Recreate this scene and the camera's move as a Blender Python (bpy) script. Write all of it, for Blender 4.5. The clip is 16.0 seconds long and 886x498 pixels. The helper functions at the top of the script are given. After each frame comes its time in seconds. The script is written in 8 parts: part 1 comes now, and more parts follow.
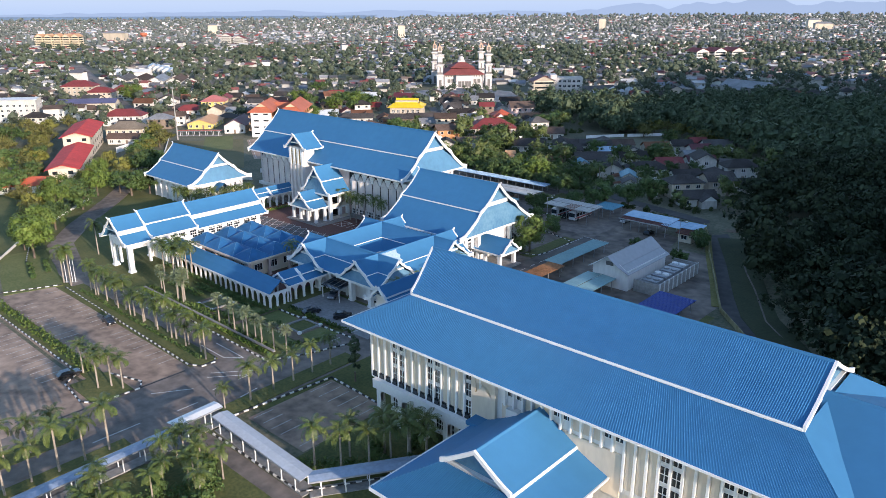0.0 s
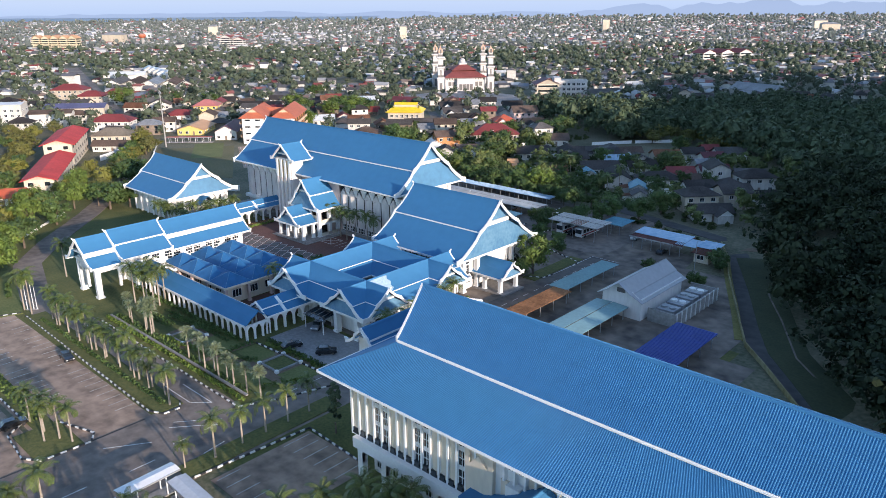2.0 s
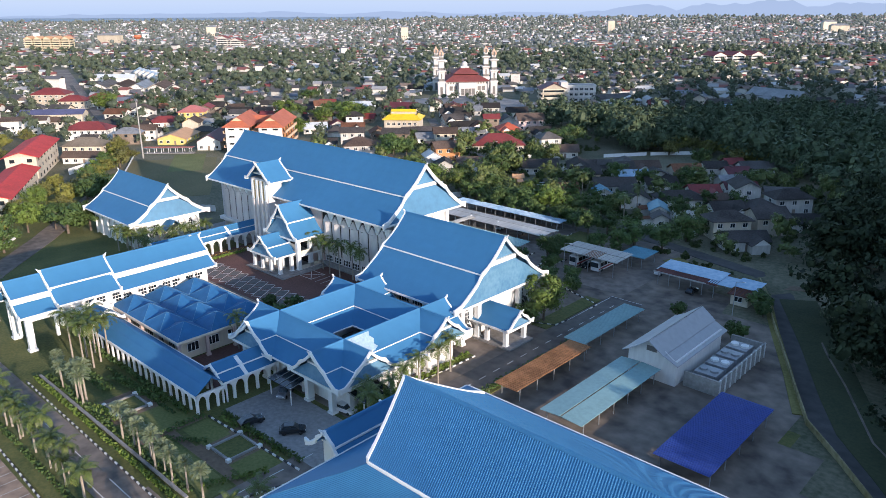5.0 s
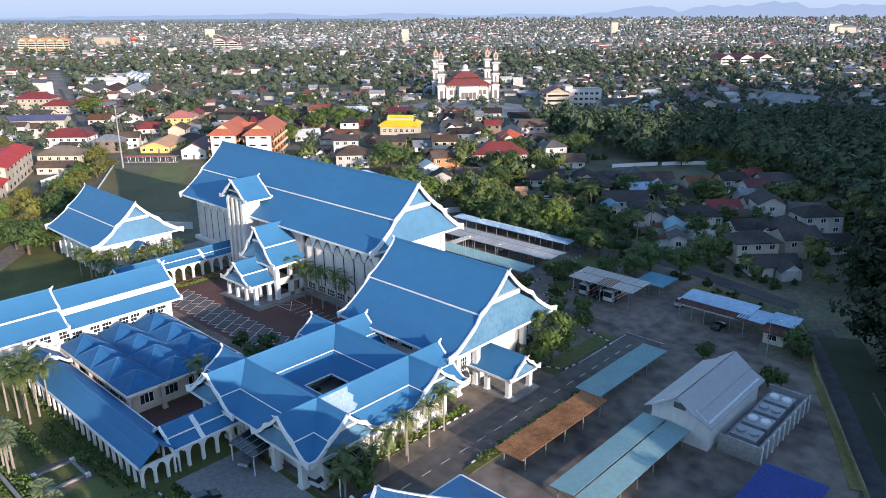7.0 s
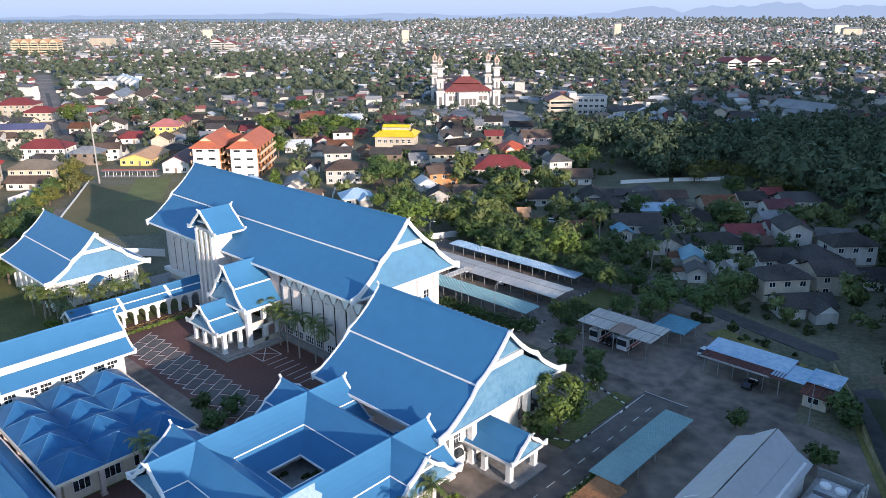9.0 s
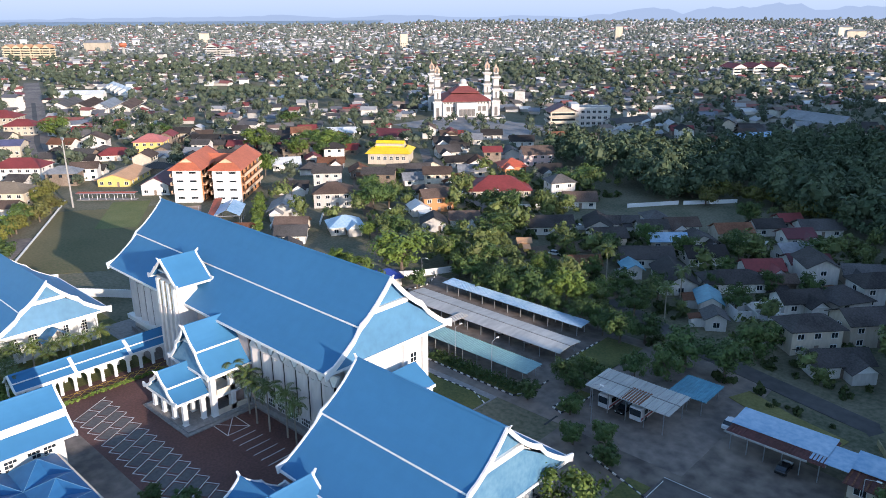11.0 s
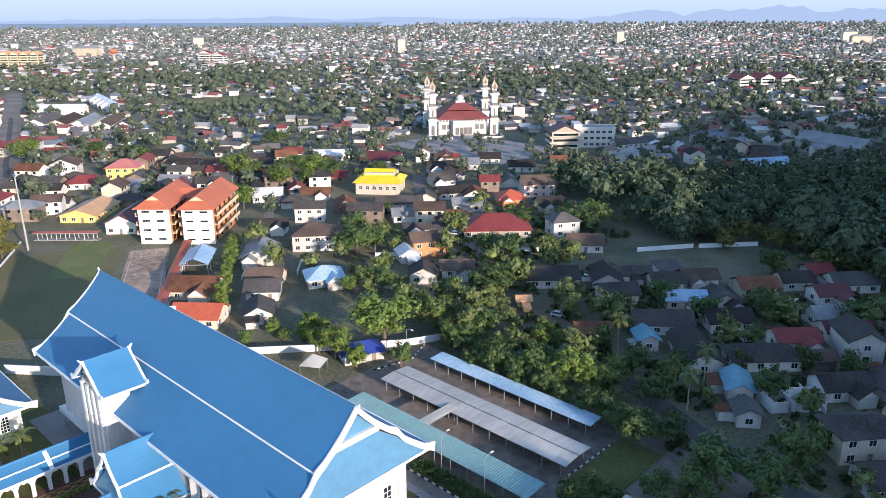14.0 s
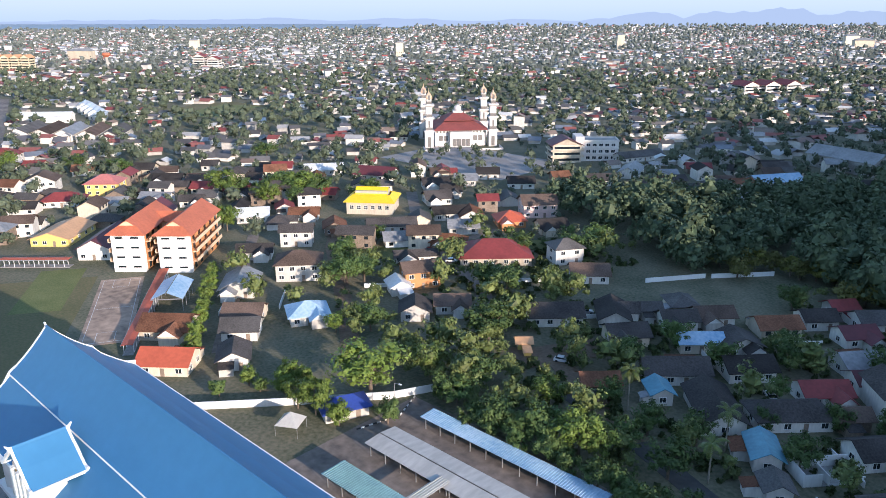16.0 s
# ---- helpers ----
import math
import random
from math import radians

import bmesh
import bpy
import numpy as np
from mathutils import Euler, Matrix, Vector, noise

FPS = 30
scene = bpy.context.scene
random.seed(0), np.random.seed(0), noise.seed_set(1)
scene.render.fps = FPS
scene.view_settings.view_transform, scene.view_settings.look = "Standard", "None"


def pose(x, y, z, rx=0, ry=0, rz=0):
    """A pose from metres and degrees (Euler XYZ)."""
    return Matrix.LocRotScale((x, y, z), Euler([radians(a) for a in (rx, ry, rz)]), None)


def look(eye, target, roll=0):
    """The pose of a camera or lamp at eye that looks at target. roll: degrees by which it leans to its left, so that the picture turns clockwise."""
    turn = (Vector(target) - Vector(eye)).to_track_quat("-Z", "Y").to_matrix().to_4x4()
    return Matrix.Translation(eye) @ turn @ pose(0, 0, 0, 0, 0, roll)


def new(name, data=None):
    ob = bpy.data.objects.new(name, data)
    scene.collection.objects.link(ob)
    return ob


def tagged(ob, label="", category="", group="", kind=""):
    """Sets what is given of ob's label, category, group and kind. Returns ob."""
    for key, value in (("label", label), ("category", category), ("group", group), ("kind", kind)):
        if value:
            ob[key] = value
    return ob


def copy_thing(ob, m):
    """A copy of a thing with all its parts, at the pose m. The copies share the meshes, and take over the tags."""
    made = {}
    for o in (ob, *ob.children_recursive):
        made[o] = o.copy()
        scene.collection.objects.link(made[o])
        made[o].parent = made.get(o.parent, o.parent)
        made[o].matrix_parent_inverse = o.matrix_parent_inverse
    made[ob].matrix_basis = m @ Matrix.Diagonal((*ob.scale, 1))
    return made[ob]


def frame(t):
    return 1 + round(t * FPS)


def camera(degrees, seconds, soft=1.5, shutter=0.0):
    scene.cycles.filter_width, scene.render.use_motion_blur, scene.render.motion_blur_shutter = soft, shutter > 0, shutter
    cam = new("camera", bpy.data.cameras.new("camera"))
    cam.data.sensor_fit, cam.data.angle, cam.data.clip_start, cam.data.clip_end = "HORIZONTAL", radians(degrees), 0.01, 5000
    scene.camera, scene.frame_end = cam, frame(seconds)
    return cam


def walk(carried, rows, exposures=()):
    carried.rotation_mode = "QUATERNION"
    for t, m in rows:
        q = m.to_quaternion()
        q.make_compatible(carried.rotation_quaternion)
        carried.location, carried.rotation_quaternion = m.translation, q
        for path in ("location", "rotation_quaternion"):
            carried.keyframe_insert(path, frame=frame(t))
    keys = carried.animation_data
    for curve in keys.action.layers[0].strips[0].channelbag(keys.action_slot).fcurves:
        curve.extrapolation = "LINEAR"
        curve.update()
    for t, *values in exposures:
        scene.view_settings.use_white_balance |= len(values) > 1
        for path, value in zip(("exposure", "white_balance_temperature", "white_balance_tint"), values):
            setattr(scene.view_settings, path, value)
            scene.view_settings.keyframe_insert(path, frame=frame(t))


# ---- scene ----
cam = camera(61.5, 16.0, soft=0.65)
PATH = [
    (0, (-2.075, -2.08, 66.488), (-3.357, -0.681, 65.859), -0.3),
    (1.5, (-9.473, 8.212, 66.524), (-10.761, 9.607, 65.897), -0.4),
    (3.5, (-21.41, 22.591, 66.813), (-22.701, 23.983, 66.184), -0.3),
    (7, (-44.025, 50.513, 65.866), (-45.323, 51.901, 65.244), -0.3),
    (9, (-57.45, 67.346, 67.955), (-58.75, 68.732, 67.332), -0.2),
    (12.5, (-78.656, 95.234, 75.792), (-79.959, 96.619, 75.173), -0.4),
    (14.5, (-90.675, 110.502, 80.683), (-91.976, 111.889, 80.063), -0.2),
    (16, (-99.698, 121.71, 83.173), (-100.998, 123.099, 82.555), -0.1),
]
walk(cam, [(t, look(eye, target, roll)) for t, eye, target, roll in PATH], exposures=[(0, 1.30, 6150, 15), (11, 1.36, 6120, 15), (16, 1.48, 6100, 15)])

# ---- light: low morning sun behind the camera, clear sky ----
SUN_ELEV, SUN_TO = 12.7, Vector((0.962, -0.166, 0.22))
world = bpy.data.worlds.new("world")
scene.world = world
world.use_nodes = True
_wn = world.node_tree
_bg = _wn.nodes["Background"]
_sky = _wn.nodes.new("ShaderNodeTexSky")
_sky.sky_type = "NISHITA"
_sky.sun_disc = False
_sky.sun_elevation = radians(SUN_ELEV)
_sky.sun_rotation = math.atan2(SUN_TO.x, SUN_TO.y)
_sky.air_density, _sky.dust_density, _sky.ozone_density = 1.0, 0.3, 2.0
_bg.inputs["Strength"].default_value = 0.128
_wn.links.new(_sky.outputs["Color"], _bg.inputs["Color"])
_sd = bpy.data.lights.new("sun", "SUN")
_sd.energy, _sd.angle, _sd.color = 2.75, radians(0.6), (1.0, 0.825, 0.65)
sun = new("sun", _sd)
sun.rotation_mode = "QUATERNION"
sun.rotation_quaternion = SUN_TO.to_track_quat("Z", "Y")
sun.location = (0, 0, 300)

# ---- materials ----
MATS = {}


def mat(name, col, rough=0.7, var=0.15, scale=1.0, fine=12.0, bump=0.0, metal=0.0, spec=0.5, col2=None, island=0.0, rnd=0.0, stretch=None, coat=0.0):
    """A procedural surface: base colour varied by two scales of noise, with optional relief."""
    m = bpy.data.materials.new(name)
    m.use_nodes = True
    n, l = m.node_tree.nodes, m.node_tree.links
    b = n["Principled BSDF"]
    b.inputs["Roughness"].default_value, b.inputs["Metallic"].default_value = rough, metal
    b.inputs["Specular IOR Level"].default_value = spec
    if coat:
        b.inputs["Coat Weight"].default_value = coat
        b.inputs["Coat Roughness"].default_value = 0.15
    geo = n.new("ShaderNodeNewGeometry")
    src = geo.outputs["Position"]
    if stretch:
        mp = n.new("ShaderNodeMapping")
        mp.inputs["Scale"].default_value = stretch
        l.new(src, mp.inputs["Vector"])
        src = mp.outputs["Vector"]
    big, small = n.new("ShaderNodeTexNoise"), n.new("ShaderNodeTexNoise")
    big.inputs["Scale"].default_value, small.inputs["Scale"].default_value = 0.08 * scale, 0.08 * fine
    big.inputs["Detail"].default_value, small.inputs["Detail"].default_value = 4, 3
    l.new(src, big.inputs["Vector"])
    l.new(src, small.inputs["Vector"])
    add = n.new("ShaderNodeMath")
    add.operation = "MULTIPLY_ADD"
    l.new(small.outputs["Fac"], add.inputs[0])
    add.inputs[1].default_value = 0.5
    half = n.new("ShaderNodeMath")
    half.operation = "MULTIPLY"
    l.new(big.outputs["Fac"], half.inputs[0])
    half.inputs[1].default_value = 0.5
    l.new(half.outputs[0], add.inputs[2])
    fac = add.outputs[0]
    ramp = n.new("ShaderNodeValToRGB")
    c = Vector(col)
    lo, hi = (c * (1 - var), c * (1 + var)) if col2 is None else (Vector(col), Vector(col2))
    ramp.color_ramp.elements[0].position, ramp.color_ramp.elements[1].position = 0.36, 0.64
    ramp.color_ramp.elements[0].color = (*[min(v, 1) for v in lo], 1)
    ramp.color_ramp.elements[1].color = (*[min(v, 1) for v in hi], 1)
    l.new(fac, ramp.inputs["Fac"])
    out = ramp.outputs["Color"]
    if island or rnd:
        hsv = n.new("ShaderNodeHueSaturation")
        mr = n.new("ShaderNodeMapRange")
        if island:
            l.new(geo.outputs["Random Per Island"], mr.inputs["Value"])
        else:
            oi = n.new("ShaderNodeObjectInfo")
            l.new(oi.outputs["Random"], mr.inputs["Value"])
        k = island or rnd
        mr.inputs["To Min"].default_value, mr.inputs["To Max"].default_value = 1 - k, 1 + k
        l.new(mr.outputs[0], hsv.inputs["Value"])
        l.new(out, hsv.inputs["Color"])
        out = hsv.outputs["Color"]
    l.new(out, b.inputs["Base Color"])
    if bump:
        bp = n.new("ShaderNodeBump")
        bp.inputs["Strength"].default_value, bp.inputs["Distance"].default_value = 1.0, bump
        l.new(small.outputs["Fac"], bp.inputs["Height"])
        l.new(bp.outputs["Normal"], b.inputs["Normal"])
    MATS[name] = m
    return m


def palette(name, cols, rough=0.6):
    """A surface whose colour is drawn per loose piece from a set of paints."""
    m = mat(name, (0.5, 0.5, 0.5), rough)
    n, l = m.node_tree.nodes, m.node_tree.links
    geo = n.new("ShaderNodeNewGeometry")
    ramp = n.new("ShaderNodeValToRGB")
    ramp.color_ramp.interpolation = "CONSTANT"
    els = ramp.color_ramp.elements
    while len(els) < len(cols):
        els.new(0.5)
    for i, (e, c) in enumerate(zip(els, cols)):
        e.position = i / len(cols)
        e.color = (*c, 1)
    l.new(geo.outputs["Random Per Island"], ramp.inputs["Fac"])
    mix = n.new("ShaderNodeMix")
    mix.data_type, mix.blend_type = "RGBA", "MULTIPLY"
    mix.inputs["Factor"].default_value = 1.0
    old = n["Principled BSDF"].inputs["Base Color"].links[0].from_socket
    l.new(ramp.outputs["Color"], mix.inputs["A"])
    gain = n.new("ShaderNodeMix")
    gain.data_type, gain.blend_type = "RGBA", "MULTIPLY"
    gain.inputs["Factor"].default_value = 1.0
    gain.inputs["B"].default_value = (2, 2, 2, 1)
    l.new(old, gain.inputs["A"])
    l.new(gain.outputs["Result"], mix.inputs["B"])
    l.new(mix.outputs["Result"], n["Principled BSDF"].inputs["Base Color"])
    return m


BLUE = mat("blue_metal_roof", (0.051, 0.180, 0.345), 0.5, 0.055, 0.5, 6, bump=0.006, spec=0.14, stretch=(1, 1, 1))
BLUE_RIB = mat("blue_ribbed_roof", (0.047, 0.174, 0.345), 0.5, 0.08, 0.5, 6, spec=0.16)
GABLE = mat("pale_blue_gable_sheet", (0.06, 0.17, 0.29), 0.5, 0.25, 2.5, 16, col2=(0.13, 0.265, 0.38))
PALEB = mat("plain_pale_blue_sheet", (0.085, 0.215, 0.35), 0.5, 0.12, 1.5, 10)
TRIM = mat("white_trim_paint", (0.78, 0.78, 0.76), 0.55, 0.06, 2, 30)
WALL = mat("white_wall_paint", (0.74, 0.73, 0.70), 0.75, 0.09, 1.5, 20, stretch=(1, 1, 0.25))
CREAMW = mat("cream_wall_paint", (0.66, 0.58, 0.46), 0.75, 0.09, 1.5, 20, stretch=(1, 1, 0.25))
PINKW = mat("pinkish_stone_wall", (0.55, 0.42, 0.37), 0.75, 0.1, 1.5, 20)
GLASS = mat("dark_window_glass", (0.02, 0.028, 0.035), 0.12, 0.3, 3, 30, spec=0.8)
# dark tone for shade in openings and vents; also a shed roof seam
SHADE = mat("recess_shade_and_seam", (0.16, 0.15, 0.14), 0.8, 0.2, 2, 20)
ASPHALT = mat("worn_asphalt", (0.15, 0.108, 0.08), 0.88, 0.35, 0.7, 5, bump=0.01, col2=(0.47, 0.335, 0.24))
ROADM = mat("road_asphalt", (0.105, 0.088, 0.076), 0.85, 0.25, 0.7, 6, bump=0.01, col2=(0.27, 0.22, 0.18))
YARDM = mat("dusty_yard_asphalt", (0.075, 0.062, 0.052), 0.9, 0.45, 0.5, 4, bump=0.01, col2=(0.27, 0.22, 0.175))
# drive asphalt darkened: shade over this road put into its colour
DARKRD = mat("shaded_drive_asphalt", (0.062, 0.056, 0.052), 0.86, 0.3, 0.7, 6, bump=0.01, col2=(0.145, 0.128, 0.112))
LANEM = mat("dark_lane_asphalt", (0.045, 0.043, 0.042), 0.88, 0.3, 0.7, 6, bump=0.01, col2=(0.095, 0.09, 0.083))
PAVE = mat("grey_concrete_paving", (0.26, 0.25, 0.24), 0.85, 0.25, 1.2, 18)
REDPAVE = mat("red_brick_paving", (0.125, 0.06, 0.048), 0.85, 0.3, 1.2, 30)
GRASS = mat("mown_grass", (0.056, 0.078, 0.018), 0.95, 0.4, 1.6, 25, bump=0.08, col2=(0.15, 0.145, 0.042))
FIELDM = mat("sports_field_grass", (0.095, 0.098, 0.035), 0.95, 0.4, 0.5, 16, bump=0.05, col2=(0.18, 0.145, 0.065))
EARTH = mat("bare_earth", (0.17, 0.12, 0.08), 0.95, 0.3, 1.2, 18, bump=0.05)
GROUNDM = mat("scrub_and_earth_ground", (0.062, 0.076, 0.036), 0.95, 0.4, 0.9, 14, bump=0.1, col2=(0.20, 0.175, 0.115))
KERBW = mat("white_kerb_paint", (0.72, 0.70, 0.66), 0.7, 0.12, 3, 30)
KERBB = mat("black_kerb_paint", (0.03, 0.03, 0.03), 0.7, 0.3, 3, 30)
LINEW = mat("white_road_paint", (0.62, 0.61, 0.58), 0.8, 0.25, 6, 40)
FADED = mat("worn_white_bay_paint", (0.50, 0.47, 0.42), 0.85, 0.35, 6, 30)
YELLOWL = mat("yellow_road_paint", (0.55, 0.36, 0.05), 0.8, 0.25, 6, 40)
LEAF = mat("tree_leaves", (0.038, 0.075, 0.020), 0.6, 0.45, 3, 30, col2=(0.098, 0.145, 0.040), rnd=0.25, spec=0.3)
OLIVE = mat("olive_tree_leaves", (0.10, 0.106, 0.020), 0.65, 0.45, 3, 30, col2=(0.195, 0.19, 0.045), rnd=0.25, spec=0.25)
OLIVED = mat("dull_olive_leaves", (0.084, 0.088, 0.026), 0.7, 0.45, 3, 30, col2=(0.17, 0.165, 0.055), rnd=0.25, spec=0.2)
LEAFY = mat("yellowish_tree_leaves", (0.078, 0.125, 0.020), 0.6, 0.4, 3, 30, col2=(0.15, 0.205, 0.042), rnd=0.2, spec=0.3)
PALML = mat("palm_fronds", (0.042, 0.075, 0.017), 0.5, 0.4, 4, 40, col2=(0.13, 0.155, 0.035), rnd=0.2, spec=0.4)
PALMS = mat("silvery_palm_fronds", (0.10, 0.135, 0.065), 0.55, 0.3, 4, 40, col2=(0.215, 0.245, 0.135), rnd=0.15, spec=0.4)
WOODS = mat("woodland_leaves", (0.044, 0.070, 0.037), 0.7, 0.4, 1.8, 8, col2=(0.108, 0.138, 0.078), island=0.25, spec=0.15)
# town leaves greyed a little: thin haze put into their colour
TOWNLEAF = mat("town_tree_leaves", (0.048, 0.068, 0.044), 0.7, 0.4, 1.5, 14, col2=(0.105, 0.125, 0.082), island=0.2, spec=0.2)
# woodland leaves darkened: the hillside's deep shade put into their colour
HILLW = mat("shaded_hill_leaves", (0.013, 0.022, 0.011), 0.75, 0.4, 1.8, 8, col2=(0.046, 0.062, 0.030), island=0.3, spec=0.15)
BARK = mat("grey_brown_bark", (0.13, 0.10, 0.075), 0.9, 0.3, 6, 40, bump=0.02)
PALMT = mat("pale_palm_trunk", (0.30, 0.26, 0.21), 0.85, 0.25, 6, 40)
METAL = mat("painted_steel", (0.35, 0.36, 0.37), 0.45, 0.15, 4, 30, metal=0.4)
CONC = mat("weathered_concrete", (0.33, 0.32, 0.30), 0.85, 0.25, 1.5, 18)
ROOFS = {
    "tin_blue": mat("pale_blue_tin", (0.20, 0.36, 0.52), 0.45, 0.25, 2, 14, col2=(0.42, 0.55, 0.66)),
    "tin_grey": mat("grey_tin", (0.16, 0.165, 0.17), 0.55, 0.25, 2, 14, col2=(0.28, 0.285, 0.29)),
    "tin_white": mat("white_tin", (0.58, 0.60, 0.60), 0.5, 0.12, 2, 14),
    "brown": mat("brown_tile", (0.105, 0.075, 0.06), 0.85, 0.35, 2, 30, bump=0.03, spec=0.12, rnd=0.3),
    "tan": mat("sun_bleached_tile", (0.20, 0.165, 0.125), 0.85, 0.3, 2, 30, bump=0.03, spec=0.12),
    "grey": mat("grey_sheet", (0.098, 0.092, 0.088), 0.8, 0.35, 2, 30, bump=0.03, spec=0.15, rnd=0.3),
    "dark": mat("dark_grey_sheet", (0.058, 0.052, 0.049), 0.85, 0.4, 2, 30, bump=0.03, spec=0.12, rnd=0.4),
    "rust": mat("rusty_sheet", (0.16, 0.075, 0.045), 0.85, 0.4, 3, 30, bump=0.03, spec=0.12, rnd=0.25),
    "red": mat("red_tile", (0.20, 0.036, 0.034), 0.7, 0.2, 2, 14, bump=0.02),
    "bright_red": mat("bright_red_sheet", (0.56, 0.065, 0.055), 0.7, 0.16, 2, 14, spec=0.15),
    "redl": mat("orange_red_tile", (0.46, 0.10, 0.05), 0.7, 0.15, 2, 14, bump=0.02),
    "orange": mat("orange_tile", (0.45, 0.13, 0.065), 0.7, 0.15, 2, 14, bump=0.02),
    "pink": mat("pink_tile", (0.46, 0.16, 0.14), 0.7, 0.15, 2, 14, bump=0.02),
    "maroon": mat("maroon_sheet", (0.12, 0.028, 0.032), 0.6, 0.2, 2, 14),
    "purple": mat("slate_violet_sheet", (0.10, 0.10, 0.18), 0.6, 0.2, 2, 14),
    "teal": mat("teal_sheet", (0.09, 0.26, 0.34), 0.5, 0.2, 2, 14),
    "yellow": mat("bright_yellow_sheet", (0.78, 0.56, 0.015), 0.5, 0.1, 2, 14),
    "peach": mat("peach_tile", (0.58, 0.33, 0.17), 0.7, 0.12, 2, 14),
    "blue": BLUE,
}
WALLS = {
    "white": mat("weathered_white_wall", (0.59, 0.565, 0.52), 0.8, 0.15, 2, 20, rnd=0.2, stretch=(1, 1, 0.3)), "cream": mat("weathered_cream_wall", (0.54, 0.47, 0.37), 0.8, 0.15, 2, 20, rnd=0.2, stretch=(1, 1, 0.3)), "pink": mat("pale_pink_wall", (0.62, 0.46, 0.42), 0.75, 0.1, 2, 14),
    "orange": mat("orange_wall", (0.50, 0.23, 0.09), 0.75, 0.1, 2, 14),
    "brownw": mat("timber_wall", (0.22, 0.17, 0.13), 0.8, 0.3, 3, 20),
    "yellow": mat("yellow_wall", (0.66, 0.50, 0.16), 0.75, 0.1, 2, 14),
    "grey": CONC,
}


# ---- building blocks ----
def thing(name, label, category, group="", kind="", at=(0, 0, 0), rz=0.0):
    ob = new(name)
    ob.empty_display_size = 0.5
    ob.matrix_basis = pose(*at, 0, 0, rz)
    return tagged(ob, label, category, group, kind)


def as_mesh(bm, name, material):
    bmesh.ops.recalc_face_normals(bm, faces=bm.faces)
    me = bpy.data.meshes.new(name)
    bm.to_mesh(me)
    bm.free()
    me.materials.append(material)
    return me


def part(name, bm, material, parent, label=""):
    ob = new(name, bm if isinstance(bm, bpy.types.Mesh) else as_mesh(bm, name, material))
    ob.parent = parent
    if label:
        ob["label"] = label
    return ob


def piece(name, me, parent, m):
    ob = new(name, me)
    ob.parent = parent
    ob.matrix_basis = m
    return ob


def solo(name, bm, material, label, category, group="", kind="", at=(0, 0, 0), rz=0.0):
    ob = new(name, bm if isinstance(bm, bpy.types.Mesh) else as_mesh(bm, name, material))
    ob.matrix_basis = pose(*at, 0, 0, rz)
    return tagged(ob, label, category, group, kind)


def np_mesh(name, verts, faces, material):
    """A mesh from arrays of corners and of equal-sided faces."""
    verts, faces = np.asarray(verts, np.float32), np.asarray(faces, np.int32)
    k = faces.shape[1]
    me = bpy.data.meshes.new(name)
    me.vertices.add(len(verts))
    me.vertices.foreach_set("co", verts.ravel())
    me.loops.add(faces.size)
    me.loops.foreach_set("vertex_index", faces.ravel())
    me.polygons.add(len(faces))
    me.polygons.foreach_set("loop_start", np.arange(0, faces.size, k, dtype=np.int32))
    me.polygons.foreach_set("loop_total", np.full(len(faces), k, np.int32))
    me.update(calc_edges=True)
    me.validate()
    me.shade_flat()
    me.materials.append(material)
    return me


def box(bm, x0, x1, y0, y1, z0, z1):
    v = [bm.verts.new(p) for p in ((x0, y0, z0), (x1, y0, z0), (x1, y1, z0), (x0, y1, z0), (x0, y0, z1), (x1, y0, z1), (x1, y1, z1), (x0, y1, z1))]
    for f in ((0, 3, 2, 1), (4, 5, 6, 7), (0, 1, 5, 4), (1, 2, 6, 5), (2, 3, 7, 6), (3, 0, 4, 7)):
        bm.faces.new([v[i] for i in f])
    return bm


def boxes(*rows):
    bm = bmesh.new()
    for r in rows:
        box(bm, *r)
    return bm


def prism(bm, pts, way):
    """A flat outline of 3D points, thickened along a vector."""
    way = Vector(way)
    a = [bm.verts.new(p) for p in pts]
    b = [bm.verts.new(Vector(p) + way) for p in pts]
    bm.faces.new(a)
    bm.faces.new(b[::-1])
    k = len(pts)
    for i in range(k):
        bm.faces.new((a[i], b[i], b[(i + 1) % k], a[(i + 1) % k]))
    return bm


def band(bm, top, low, thick):
    """A sheet between two rows of points, thickened downwards."""
    k = len(top)
    lv = [[bm.verts.new(p) for p in row] for row in (top, low)]
    dv = [[bm.verts.new((p[0], p[1], p[2] - thick)) for p in row] for row in (top, low)]
    for i in range(k - 1):
        bm.faces.new((lv[0][i], lv[0][i + 1], lv[1][i + 1], lv[1][i]))
        bm.faces.new((dv[0][i + 1], dv[0][i], dv[1][i], dv[1][i + 1]))
    for r in (0, 1):
        for i in range(k - 1):
            bm.faces.new((lv[r][i], dv[r][i], dv[r][i + 1], lv[r][i + 1]))
    for i in (0, k - 1):
        bm.faces.new((lv[0][i], lv[1][i], dv[1][i], dv[0][i]))


